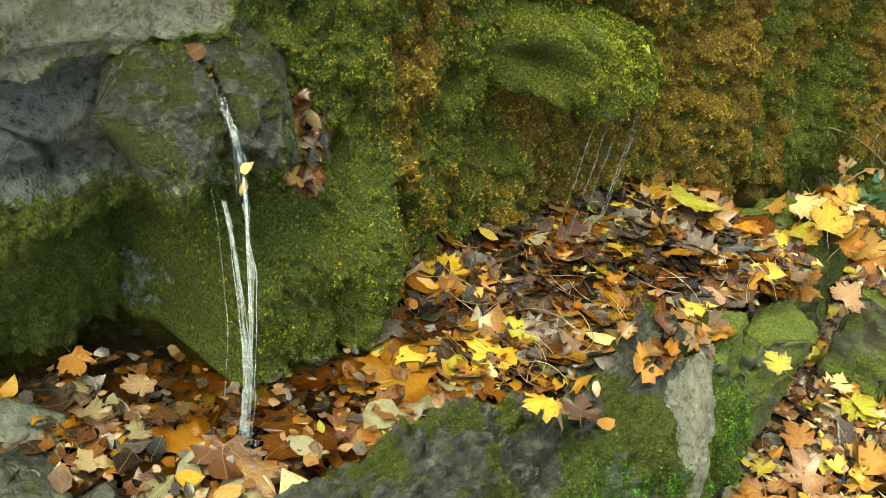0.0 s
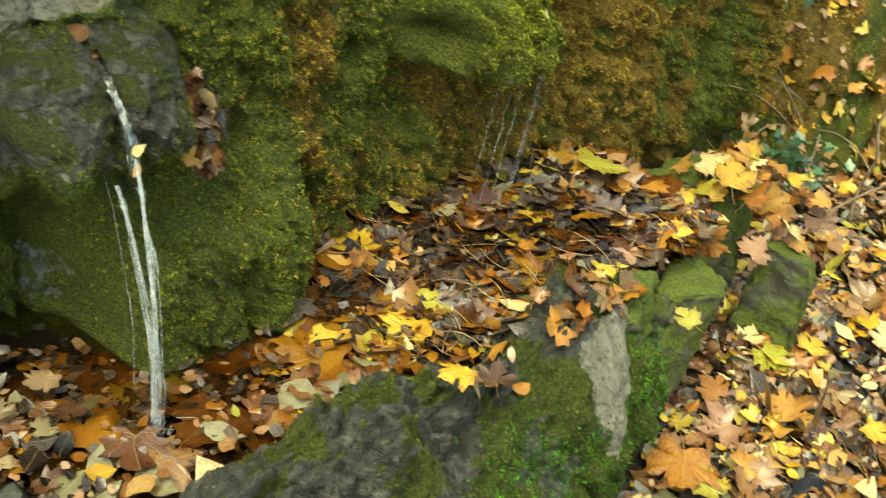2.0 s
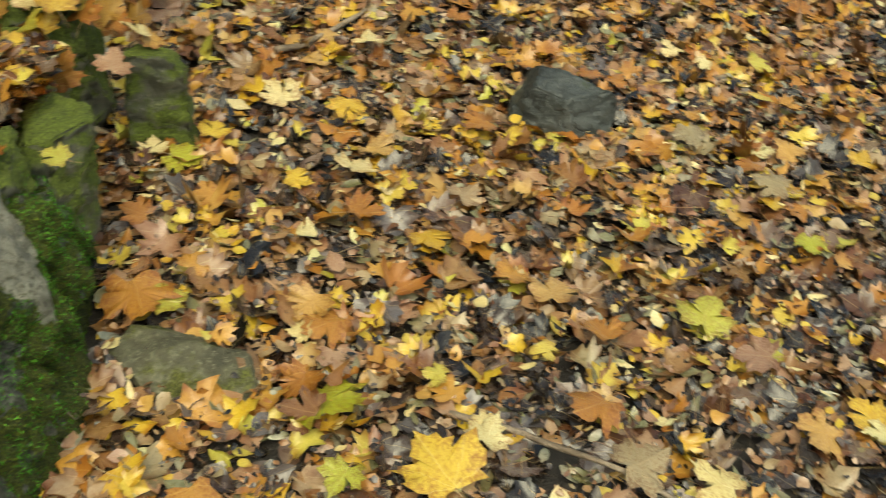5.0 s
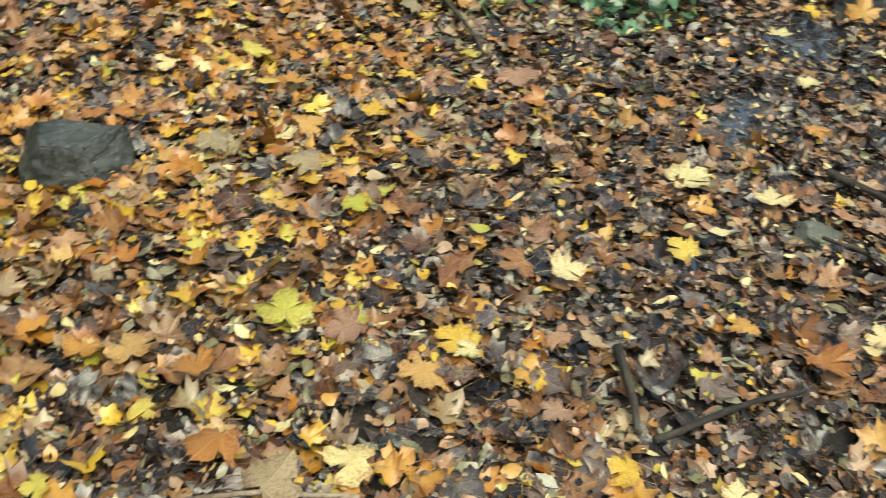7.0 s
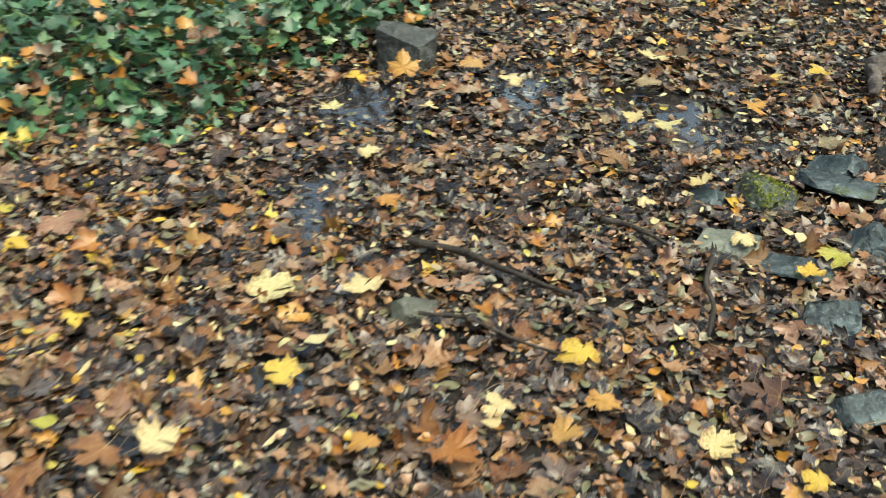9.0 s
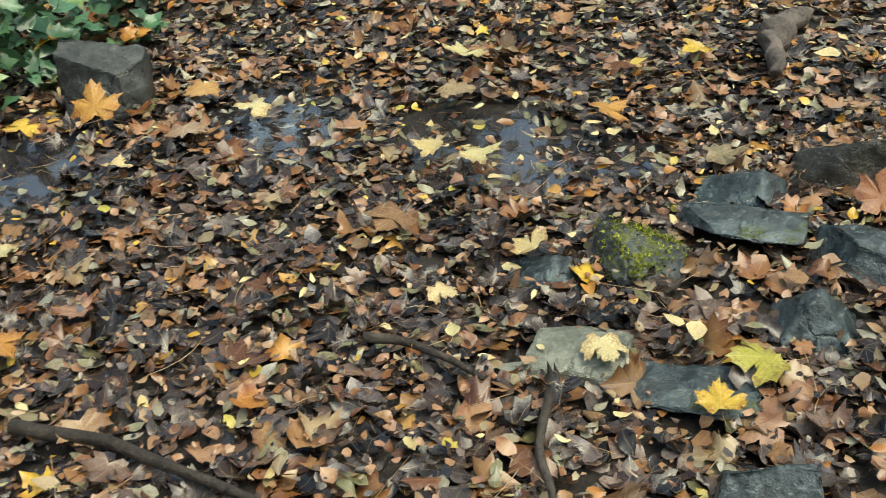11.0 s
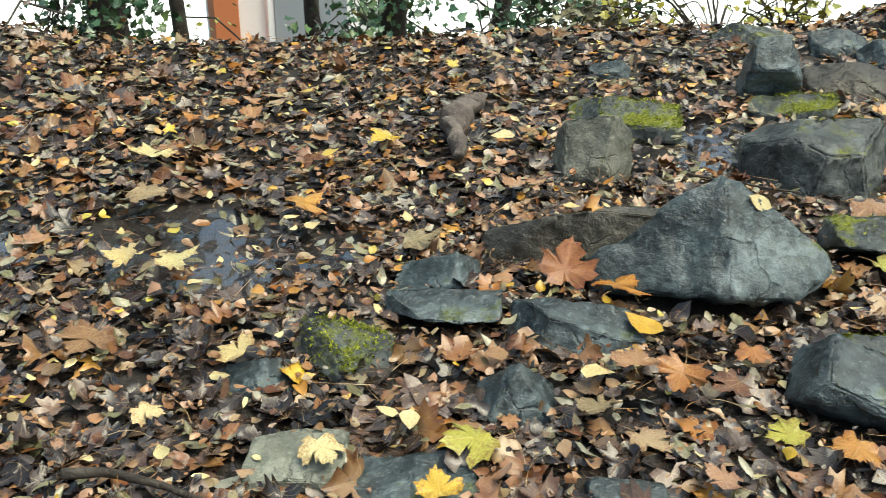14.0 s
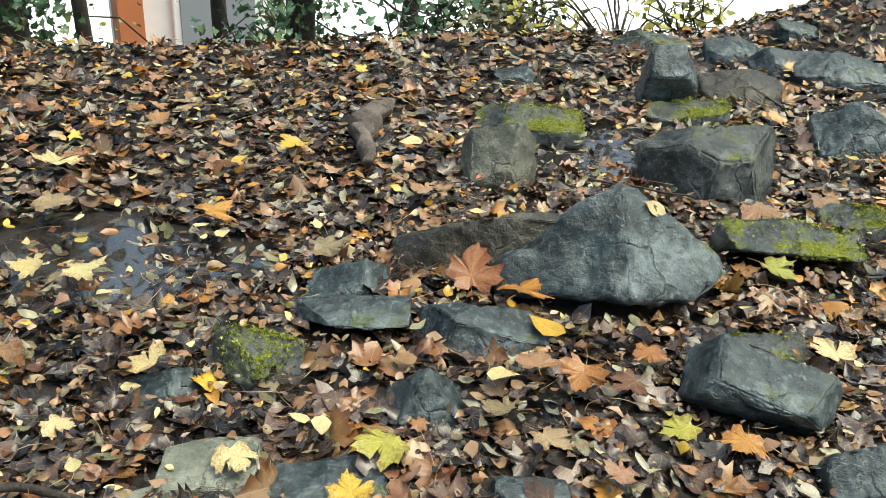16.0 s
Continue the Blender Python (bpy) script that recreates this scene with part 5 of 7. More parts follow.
# ---------------------------------------------------------------- spouts
def spout_mesh(name, s0, skew, half, profile, mat, seed, groove=0.03, groove_at=0.0, bare_most=0.0, pale_most=0.0):
    """A stone spout: a profile (out from the wall, height) swept across its width, with a worn channel over the top and nose."""
    prof = np.array(profile, float)
    run = np.concatenate([[0], np.cumsum(np.linalg.norm(np.diff(prof, axis=0), axis=1))])
    run /= run[-1]
    na, nb = 130, 110
    a, u = np.meshgrid(np.linspace(0, 1, na), np.linspace(-1, 1, nb), indexing="ij")
    o, z = np.interp(a, run, prof[:, 0]), np.interp(a, run, prof[:, 1])
    for _ in range(14):
        o[1:-1], z[1:-1] = (o[:-2] + 2 * o[1:-1] + o[2:]) / 4, (z[:-2] + 2 * z[1:-1] + z[2:]) / 4
    mo, mz = prof[:, 0].mean() - 0.06, prof[:, 1].mean()
    k = np.clip(1 - np.abs(u) ** 7.0, 0, 1) ** 0.38
    od, zd = o - mo, z - mz
    ln = np.hypot(od, zd) + 1e-6
    ribs = vnoise(u * 4.3 + 0.5 * vnoise(u * 2, a * 3, 0, seed), a * 1.6, 0.0, seed + 9)
    bmp = 0.014 * ribs + 0.012 * fbm(u * half, o, z, 11.0, 3, seed) + 0.006 * fbm(u * half, o, z, 34.0, 4, seed + 3, 0.65) - 0.009 * sstep(0.1, 0.0, np.abs(vnoise(u * half * 14, o * 5, z * 6, seed + 5)))
    channel = groove * np.exp(-((u * half - groove_at - 0.012 * vnoise(a * 7, 0, 0, seed)) / 0.016) ** 2) * sstep(0.60, 0.48, a) * sstep(0.06, 0.2, a)
    r = ln * k * (1 + bmp / 0.09) - channel * k
    s2 = s0 + half * u * (1 - 0.10 * sstep(0.0, 0.2, o)) * (1 + 0.22 * (1 - k)) + skew * o + 0.01 * fbm(a * 3, u * 2, 0, 1.0, 3, seed + 11)
    p = wall_point(s2.ravel(), (mz + zd / ln * r).ravel(), (mo + od / ln * r).ravel())
    patch = fbm(s2, o, z, 34.0, 4, seed + 13, 0.65)
    bare = sstep(-0.25, 0.35, patch + bare_most)
    pale = sstep(0.3, 0.6, vnoise(u * 9.0, a * 2.2, 0.0, seed + 15) + 0.5 * patch) * sstep(0.25, 0.4, a) * pale_most * sstep(0.35, -0.1, u)
    own = np.stack([np.clip(bare, 0, 1), 0.3 + 0 * bare, np.clip(pale, 0, 1), 1 + 0 * bare], -1).reshape(-1, 4)
    return mesh_from(name, p, grid_faces(na, nb, True), mat, colour=own)


spout_a = new("stone_spout", spout_mesh("stone_spout", 0.298, -0.10, 0.132, ((-0.08, 0.868), (0.03, 0.866), (0.10, 0.852), (0.17, 0.824), (0.215, 0.785), (0.225, 0.735), (0.19, 0.705), (0.10, 0.695), (-0.08, 0.68)), MAT_SPOUT, 5, 0.024, -0.008, 0.15, 0.5))
tagged(spout_a, "weathered stone spout with a worn water channel", "spout", "spring spouts")
spout_b = new("stone_spout", spout_mesh("stone_spout", 0.985, 0.5, 0.115, ((-0.08, 0.85), (0.05, 0.85), (0.13, 0.84), (0.18, 0.815), (0.205, 0.77), (0.20, 0.71), (0.17, 0.685), (0.06, 0.69), (-0.08, 0.70)), MAT_WALL, 9, 0.045, 0.06, -0.95, 0.0))
tagged(spout_b, "moss-covered stone spout with a dripping channel", "spout", "spring spouts")


MOSS_TUFT = (np.array([(0.0, 0.4), (0.5, 0.25), (0.12, 0.55), (0.2, 0.98), (-0.12, 0.62), (-0.5, 0.6), (-0.15, 0.25)]), np.array([(0, 1, 2), (0, 3, 4), (0, 5, 6)]))


def spout_moss(ob, count, mat, want):
    """Moss shoots on the upper faces and flanks of a spout."""
    rng = np.random.default_rng(len(ob.data.vertices) + count)
    me = ob.data
    co, no = np.empty(len(me.vertices) * 3), np.empty(len(me.vertices) * 3)
    me.vertices.foreach_get("co", co)
    me.vertices.foreach_get("normal", no)
    co, no = co.reshape(-1, 3), no.reshape(-1, 3)
    i = rng.integers(0, len(co), count)
    patch = fbm(co[i, 0], co[i, 1], co[i, 2], 11.0, 3, 29)
    i = i[rng.uniform(0, 1, count) < want + 1.3 * patch]
    away = no[i] * np.sign(np.sum(no[i] * (co[i] - co.mean(0)), axis=1, keepdims=True))
    part("moss", scatter("moss", co[i] + rng.normal(0, 0.002, (len(i), 3)), rng.uniform(0.004, 0.009, len(i)), MOSS_TUFT, mat, rng, 35, 0.9, lean=away), ob, "short green moss")


spout_moss(spout_a, 34000, MAT_EDGE_MOSS, 0.36)
spout_moss(spout_b, 42000, MAT_MOSS, 0.75)


def stone_moss(ob, count, mat, seed):
    """Tufts of moss in patches on the upper faces of a stone."""
    rng = np.random.default_rng(seed)
    me = ob.data
    co, no = np.empty(len(me.vertices) * 3), np.empty(len(me.vertices) * 3)
    me.vertices.foreach_get("co", co)
    me.vertices.foreach_get("normal", no)
    co, no = co.reshape(-1, 3), no.reshape(-1, 3)
    i = rng.integers(0, len(co), 5 * count)
    patch = fbm(co[i, 0], co[i, 1], co[i, 2], 9.0, 3, seed)
    i = i[rng.uniform(0, 1, len(i)) < np.clip(1.6 * patch + 0.1 + 0.5 * no[i, 2] + 3.0 * co[i, 0], 0, 1) * sstep(0.1, 0.5, no[i, 2])][:count]
    if len(i) < 300:
        return
    tagged(part("moss", scatter("moss", co[i] + rng.normal(0, 0.004, (len(i), 3)), rng.uniform(0.006, 0.012, len(i)), MOSS_TUFT, mat, rng, 35, 0.9, lean=no[i]), ob, "bright green moss cushions"), kind="stuff")


for ob in [o for o in bpy.data.objects if o.type == "MESH" and o.data.materials and o.data.materials[0] in (MAT_SLATE_CAP, MAT_SLATE_MOSS)]:
    stone_moss(ob, 2200 if ob.data.materials[0] == MAT_SLATE_CAP else 700, MAT_MOSS, 5 + int(1000 * ob.dimensions[0]))


def white_water():
    """Fast falling water: thin bright strands that let much of the wall show through."""
    m, nt, b = material("white_falling_water", 0.15, 0.8)
    b.inputs["Base Color"].default_value = (0.80, 0.86, 0.92, 1)
    b.inputs["Alpha"].default_value = 0.26
    n = noise_tex(nt, 60.0, 3.0)
    bump(nt, b, n.outputs[0], 0.8, 0.01)
    return m


MAT_FALL = white_water()
MAT_VEIL = white_water()
MAT_VEIL.name = "water_veil"
MAT_VEIL.node_tree.nodes["Principled BSDF"].inputs["Alpha"].default_value = 0.17


def fall_paths(starts, ends, rng, wob=0.004, n=40, draw=1.0):
    out, radii = [], []
    for a, b, r in zip(starts, ends, rng):
        t = np.linspace(0, 1, n)[:, None]
        g = 1 - (1 - t) ** draw
        p = np.asarray(a) * (1 - g) + np.asarray(b) * g
        p[:, 2] = a[2] + (b[2] - a[2]) * np.linspace(0, 1, n)
        k = float(np.sum(np.asarray(a)) * 31)
        p[:, 0] += wob * vnoise(np.linspace(0, 9, n), k, 0, 3)
        p[:, 1] += wob * vnoise(np.linspace(0, 9, n), k, 5, 4)
        out.append(p)
        radii.append(r * (0.35 + 1.3 * np.abs(vnoise(np.linspace(0, 16, n), k, 9, 6))))
    return out, radii


SPLASH = (-0.243, 1.19, POOL_Z + 0.003)
tip = wall_point(np.array([0.258]), np.array([0.73]), np.array([0.228]))[0]
starts, ends, thick = [], [], []
wrng = np.random.default_rng(17)
for k in range(12):
    lane = (-0.020, 0.006, 0.017)[k % 3]
    starts.append(tip + (lane + wrng.normal(0, 0.0018), wrng.normal(0, 0.002), 0.04 if k % 3 == 1 else -0.005))
    ends.append((SPLASH[0] + 0.2 * lane + wrng.normal(0, 0.005), SPLASH[1] + wrng.normal(0, 0.005), POOL_Z))
    thick.append(float(wrng.uniform(0.0006, 0.0021)))
starts.append(tip + (-0.045, 0.03, -0.01))
ends.append((SPLASH[0] - 0.05, SPLASH[1] + 0.07, POOL_Z))
thick.append(0.0008)
fp, fr = fall_paths(starts, ends, thick, 0.004, 60, 2.6)
run_o = np.array([0.085, 0.12, 0.155, 0.185, 0.21, 0.226, 0.23])
run_z = np.array([0.853, 0.844, 0.829, 0.811, 0.786, 0.755, 0.725])
film_p, film_r = [], []
for k in range(5):
    run_s = 0.298 - 0.10 * run_o - 0.008 + wrng.normal(0, 0.0035) + 0.004 * np.sin(run_o * 60 + k)
    film_p.append(wall_point(run_s, run_z - 0.003, run_o - 0.001))
    film_r.append(np.full(7, float(wrng.uniform(0.002, 0.0042))))
tagged(new("water_film", tubes("water_film", film_p, film_r, MAT_STREAM, 7)), "clear water running in the channel of the spout", "water", kind="stuff")
core_p, core_r = fall_paths([tip + (-0.018, 0, -0.005), tip + (0.012, 0, 0.0)], [(SPLASH[0] - 0.003, SPLASH[1], POOL_Z), (SPLASH[0] + 0.003, SPLASH[1], POOL_Z)], [0.0052, 0.0046], 0.004, 60, 2.6)
tagged(new("water_stream", tubes("water_stream", core_p, core_r, MAT_VEIL, 9)), "thin clear veil of falling water", "water", kind="stuff")
stream = new("water_stream", tubes("water_stream", fp, fr, MAT_FALL, 6))
tagged(stream, "clear water falling from the spout into the pool", "water", kind="stuff")
tip_b = wall_point(np.array([1.15]), np.array([0.68]), np.array([0.16]))[0]
starts = [tip_b + (dx * 0.747, dx * 0.665, 0.0) for dx in (-0.10, -0.06, -0.03, 0.02, 0.028)]
ends = [(p[0] - 0.006, p[1] - 0.002 * k, POOL_Z + 0.02) for k, p in enumerate(starts)]
fp, fr = fall_paths(starts, ends, [0.0008, 0.0007, 0.0008, 0.0013, 0.0008], 0.0025)
drips = new("water_stream", tubes("water_stream", fp, fr, MAT_FALL, 5))
tagged(drips, "thin threads of water dripping from the mossy spout", "water", kind="stuff")


def splash_mesh():
    """Foam thrown up where the stream strikes the pool."""
    bm = bmesh.new()
    rng = np.random.default_rng(4)
    for _ in range(170):
        a, r = rng.uniform(0, 2 * np.pi), abs(rng.normal(0, 0.022))
        m = Matrix.Translation((SPLASH[0] + r * math.cos(a), SPLASH[1] + r * math.sin(a), POOL_Z + max(0, 0.03 - r) * rng.uniform(0, 1)))
        bmesh.ops.create_icosphere(bm, subdivisions=1, radius=float(rng.uniform(0.0006, 0.0016)), matrix=m)
    me = bpy.data.meshes.new("splash")
    bm.to_mesh(me)
    bm.free()
    me.materials.append(MAT_FALL)
    return me


tagged(new("splash", splash_mesh()), "white splash where the water strikes the pool", "water", kind="stuff")

# ---------------------------------------------------------------- leaves in and round the pool
prng = np.random.default_rng(8)


def pool_places(count, l0, l1, w0, w1, lift):
    l, w = prng.uniform(l0, l1, count), prng.uniform(w0, w1, count)
    inner = EDGE_A + l[:, None] * EDGE_D + 0.05 * EDGE_W
    outer = WALL_O + (l[:, None] - 0.05) * WALL_D + 0.05 * WALL_N
    p = inner * (1 - w[:, None]) + outer * w[:, None]
    s, q = wall_sq(p[:, 0], p[:, 1])
    ok = q > 0.04 + 0.17 * (sstep(0.22, 0.3, s) * sstep(0.75, 0.66, s))
    heap = 0.045 * sstep(0.75, 1.3, l) * sstep(0.1, 0.6, w)
    z = POOL_Z + heap + prng.uniform(lift[0], lift[1], count)
    return np.concatenate([p, z[:, None]], -1)[ok]


def pool_litter(label, count, area, lift, outline, mat, size, tilt):
    p = pool_places(count, *area, lift)
    ob = new("pool_leaves", scatter("pool_leaves", p, prng.uniform(size[0], size[1], len(p)), outline, mat, prng, tilt * 0.5, 0.2 if tilt < 8 else 0.5))
    return tagged(ob, label, "leaf litter", kind="stuff")


BACK, LEFT, MIDDLE = (0.55, 1.5, 0.0, 1.0), (-0.6, 0.12, 0.35, 1.0), (-0.3, 0.95, 0.0, 0.9)
pool_litter("dark soaked leaves lying in the pool", 1000, BACK, (-0.02, 0.024), MAPLE_LOW, MAT_DARK, (0.04, 0.085), 22)
pool_litter("amber brown soaked leaves lying in the pool", 300, BACK, (-0.012, 0.022), MAPLE_LOW, MAT_SOAKED, (0.05, 0.11), 20)
pool_litter("brown soaked leaves lying in the pool", 260, BACK, (-0.01, 0.018), MAPLE_LOW, MAT_BROWN, (0.04, 0.09), 22)
pool_litter("dark brown soaked leaves under the water", 420, MIDDLE, (-0.06, -0.02), MAPLE_LOW, MAT_DARK, (0.05, 0.09), 5)
pool_litter("amber soaked leaves under the water", 120, MIDDLE, (-0.035, -0.006), MAPLE, MAT_SOAKED, (0.05, 0.10), 5)
pool_litter("olive soaked leaves just under the water", 30, MIDDLE, (-0.02, -0.006), OVAL, MAT_OLIVE, (0.03, 0.06), 5)
pool_litter("dark crumbs of leaves in the water", 700, (-0.6, 1.0, 0.0, 1.0), (-0.012, 0.012), SHRED, MAT_DARK, (0.012, 0.035), 20)
pool_litter("brown crumbs of leaves in the water", 380, (-0.6, 1.0, 0.0, 1.0), (-0.010, 0.014), SHRED, MAT_BROWN, (0.010, 0.032), 20)
pool_litter("amber crumbs of leaves in the water", 260, (-0.6, 1.0, 0.0, 1.0), (-0.010, 0.012), SHRED, MAT_SOAKED, (0.012, 0.035), 20)
pool_litter("pale crumbs of leaves in the water", 110, (-0.6, 1.0, 0.0, 1.0), (0.0, 0.014), SHRED, MAT_TAN, (0.008, 0.024), 20)
pool_litter("amber leaves floating in the pool", 4, (0.1, 0.75, 0.0, 0.5), (0.0, 0.004), MAPLE, MAT_SOAKED, (0.08, 0.13), 5)
pool_litter("brown soaked leaves floating at the rim of the pool", 30, (-0.3, 0.95, 0.0, 0.22), (-0.004, 0.01), MAPLE_LOW, MAT_BROWN, (0.04, 0.08), 10)
pool_litter("olive soaked leaves floating at the rim of the pool", 26, (-0.3, 0.95, 0.0, 0.22), (-0.002, 0.01), OVAL_WIDE, MAT_OLIVE, (0.05, 0.09), 8)
pool_litter("tan leaves heaped at the back of the pool", 90, BACK, (0.0, 0.022), OVAL_WIDE, MAT_TAN, (0.04, 0.075), 20)
pool_litter("orange leaves heaped at the back of the pool", 70, BACK, (0.0, 0.022), MAPLE_LOW, MAT_ORANGE, (0.04, 0.09), 20)
pool_litter("yellow leaves floating at the back of the pool", 60, BACK, (0.005, 0.024), OVAL_WIDE, MAT_YELLOW, (0.03, 0.065), 18)
pool_litter("yellow maple leaves at the back of the pool", 24, BACK, (0.005, 0.024), MAPLE, MAT_YELLOW, (0.06, 0.11), 14)
pool_litter("pale leaves floating in the pool", 40, BACK, (0.005, 0.022), OVAL, MAT_CREAM, (0.04, 0.08), 18)
pool_litter("olive leaves at the back of the pool", 130, BACK, (0.0, 0.024), OVAL, MAT_OLIVE, (0.04, 0.08), 16)
pool_litter("dark amber soaked leaves at the foot of the wall", 110, LEFT, (-0.01, 0.016), MAPLE_LOW, MAT_SOAKED, (0.035, 0.075), 16)
pool_litter("dark leaves at the foot of the wall", 420, LEFT, (-0.02, 0.016), OVAL_WIDE, MAT_DARK, (0.03, 0.06), 18)
pool_litter("brown soaked leaves at the foot of the wall", 90, LEFT, (-0.01, 0.018), OVAL_WIDE, MAT_BROWN, (0.03, 0.06), 18)
pool_litter("olive leaves at the foot of the wall", 30, LEFT, (-0.01, 0.02), OVAL, MAT_OLIVE, (0.03, 0.06), 18)
pool_litter("tan soaked leaves at the foot of the wall", 16, LEFT, (0.0, 0.022), MAPLE, MAT_TAN, (0.04, 0.075), 14)
pool_litter("orange soaked leaves at the foot of the wall", 14, LEFT, (0.0, 0.022), OVAL_WIDE, MAT_ORANGE, (0.025, 0.05), 16)
px_, py_ = pool_places(120, 0.55, 1.45, 0.0, 1.0, (0.02, 0.05))[:, :2].T
pool_straw = new("leaf_stalks", tubes("leaf_stalks", stalk_paths(srng, px_, py_, POOL_Z + 0.03 + 0 * px_, srng.uniform(0.05, 0.11, len(px_))), np.full(len(px_), 0.0011), MAT_STEM, 4))
tagged(pool_straw, "thin pale leaf stalks lying on the pool leaves", "leaf litter", kind="stuff")
for kind, tint, x, y, size, z in (
    ("oval", "orange", -0.02, 1.53, 0.035, 0.385), ("oval", "lime", -0.13, 1.23, 0.03, POOL_Z + 0.006), ("oval", "orange", -0.235, 1.07, 0.06, POOL_Z + 0.01), ("oval", "cream", -0.13, 1.09, 0.10, POOL_Z + 0.008),
    ("maple", "yellow", 0.195, 1.262, 0.065, 0.455), ("oval", "orange", 0.30, 1.25, 0.045, 0.455), ("maple", "brown", 0.27, 1.30, 0.06, 0.43), ("maple", "yellow", 0.55, 2.02, 0.11, 0.43), ("oval", "yellow", 0.10, 1.78, 0.06, 0.40),
    ("maple", "lime", 0.0, 1.22, 0.09, POOL_Z + 0.004), ("maple", "brown", 0.02, 1.33, 0.11, POOL_Z - 0.014), ("maple", "tan", -0.42, 1.22, 0.06, POOL_Z + 0.03), ("maple", "brown", -0.36, 1.17, 0.05, POOL_Z + 0.03), ("maple", "tan", -0.46, 1.15, 0.055, POOL_Z + 0.035),
    ("maple", "orange", -0.52, 1.24, 0.055, POOL_Z + 0.03), ("oval", "yellow", -0.30, 1.08, 0.05, POOL_Z + 0.01), ("maple", "yellow", 0.66, 1.565, 0.06, 0.395),
):
    single_leaf(kind, tint, x, y, size, z, where="in the spring pool")
# leaves caught on and beside the spout
sp = lambda s_, z_, o_: [float(v) for v in wall_point(np.array([s_]), np.array([z_]), np.array([o_]))[0]]
for kind, tint, (x, y, z), size, tilt in (
    ("oval", "brown", sp(0.275, 0.858, 0.045), 0.05, (15, 0)), ("oval", "orange", sp(0.30, 0.874, 0.02), 0.03, (15, 0)), ("oval", "brown", sp(0.27, 0.846, 0.09), 0.035, (25, 0)), ("oval", "cream", sp(0.272, 0.775, 0.222), 0.028, (55, 20)), ("oval", "orange", sp(0.265, 0.752, 0.232), 0.026, (70, 10)),
    ("maple", "brown", sp(0.43, 0.745, 0.10), 0.04, (60, 20)), ("maple", "tan", sp(0.445, 0.725, 0.11), 0.036, (70, -30)), ("oval", "tan", sp(0.455, 0.70, 0.12), 0.045, (50, 30)), ("oval", "brown", sp(0.44, 0.69, 0.12), 0.045, (60, 0)), ("maple", "orange", sp(0.415, 0.675, 0.13), 0.036, (65, 0)), ("oval", "brown", sp(0.46, 0.715, 0.10), 0.04, (75, 40)), ("oval", "brown", sp(0.43, 0.765, 0.09), 0.035, (60, -40)),
    ("oval", "tan", sp(1.01, 0.872, 0.04), 0.045, (20, 0)), ("oval", "cream", sp(1.135, 0.80, 0.16), 0.035, (60, 0)),
):
    single_leaf(kind, tint, x, y, size, z, tilt=tilt, where="caught on the mossy spout")
crng = np.random.default_rng(63)
for words, n, outline, mat in (("dark wet leaves stuck to the moss beside the spout", 22, OVAL_WIDE, MAT_DARK), ("brown leaves stuck to the moss beside the spout", 16, MAPLE_LOW, MAT_BROWN), ("pale leaves stuck to the moss beside the spout", 7, OVAL_WIDE, MAT_TAN)):
    cs, cz = 0.435 + crng.normal(0, 0.018, n), 0.715 + crng.normal(0, 0.032, n)
    cp = wall_point(cs, cz, 0.095 + 0.25 * (0.74 - cz) + crng.uniform(0, 0.025, n))
    tagged(new("leaf_clump", scatter("leaf_clump", cp, crng.uniform(0.022, 0.045, n), outline, mat, crng, 40, 1.2, lean=np.tile([WALL_N[0], WALL_N[1], 0.5], (n, 1)))), words, "leaf litter", kind="stuff")
# heap of bright maple leaves on the slab beside the pool
for k in range(46):
    a, r = single_rng.uniform(0, 2 * np.pi), abs(single_rng.normal(0, 0.12))
    x, y = 0.98 + 1.15 * r * math.cos(a), 2.24 + 0.8 * r * math.sin(a)
    tint = str(single_rng.choice(["orange", "yellow", "cream", "tan", "brown"], p=[0.32, 0.2, 0.14, 0.22, 0.12]))
    single_leaf("maple", tint, x, y, float(single_rng.uniform(0.055, 0.095)), 0.25 + 0.11 * math.exp(-(r / 0.14) ** 2) + single_rng.uniform(0, 0.05), tilt=(single_rng.normal(18, 18), single_rng.normal(0, 18)), where="in a heap beside the pool")
for tint, x, y, z, size in (("yellow", 0.92, 2.17, 0.38, 0.10), ("yellow", 0.83, 2.11, 0.35, 0.09), ("orange", 0.87, 2.03, 0.28, 0.10), ("tan", 1.06, 2.2, 0.36, 0.09)):
    single_leaf("maple", tint, x, y, size, z, tilt=(32, 10), where="on top of the leaf heap")

# ---------------------------------------------------------------- moss
mrng = np.random.default_rng(21)


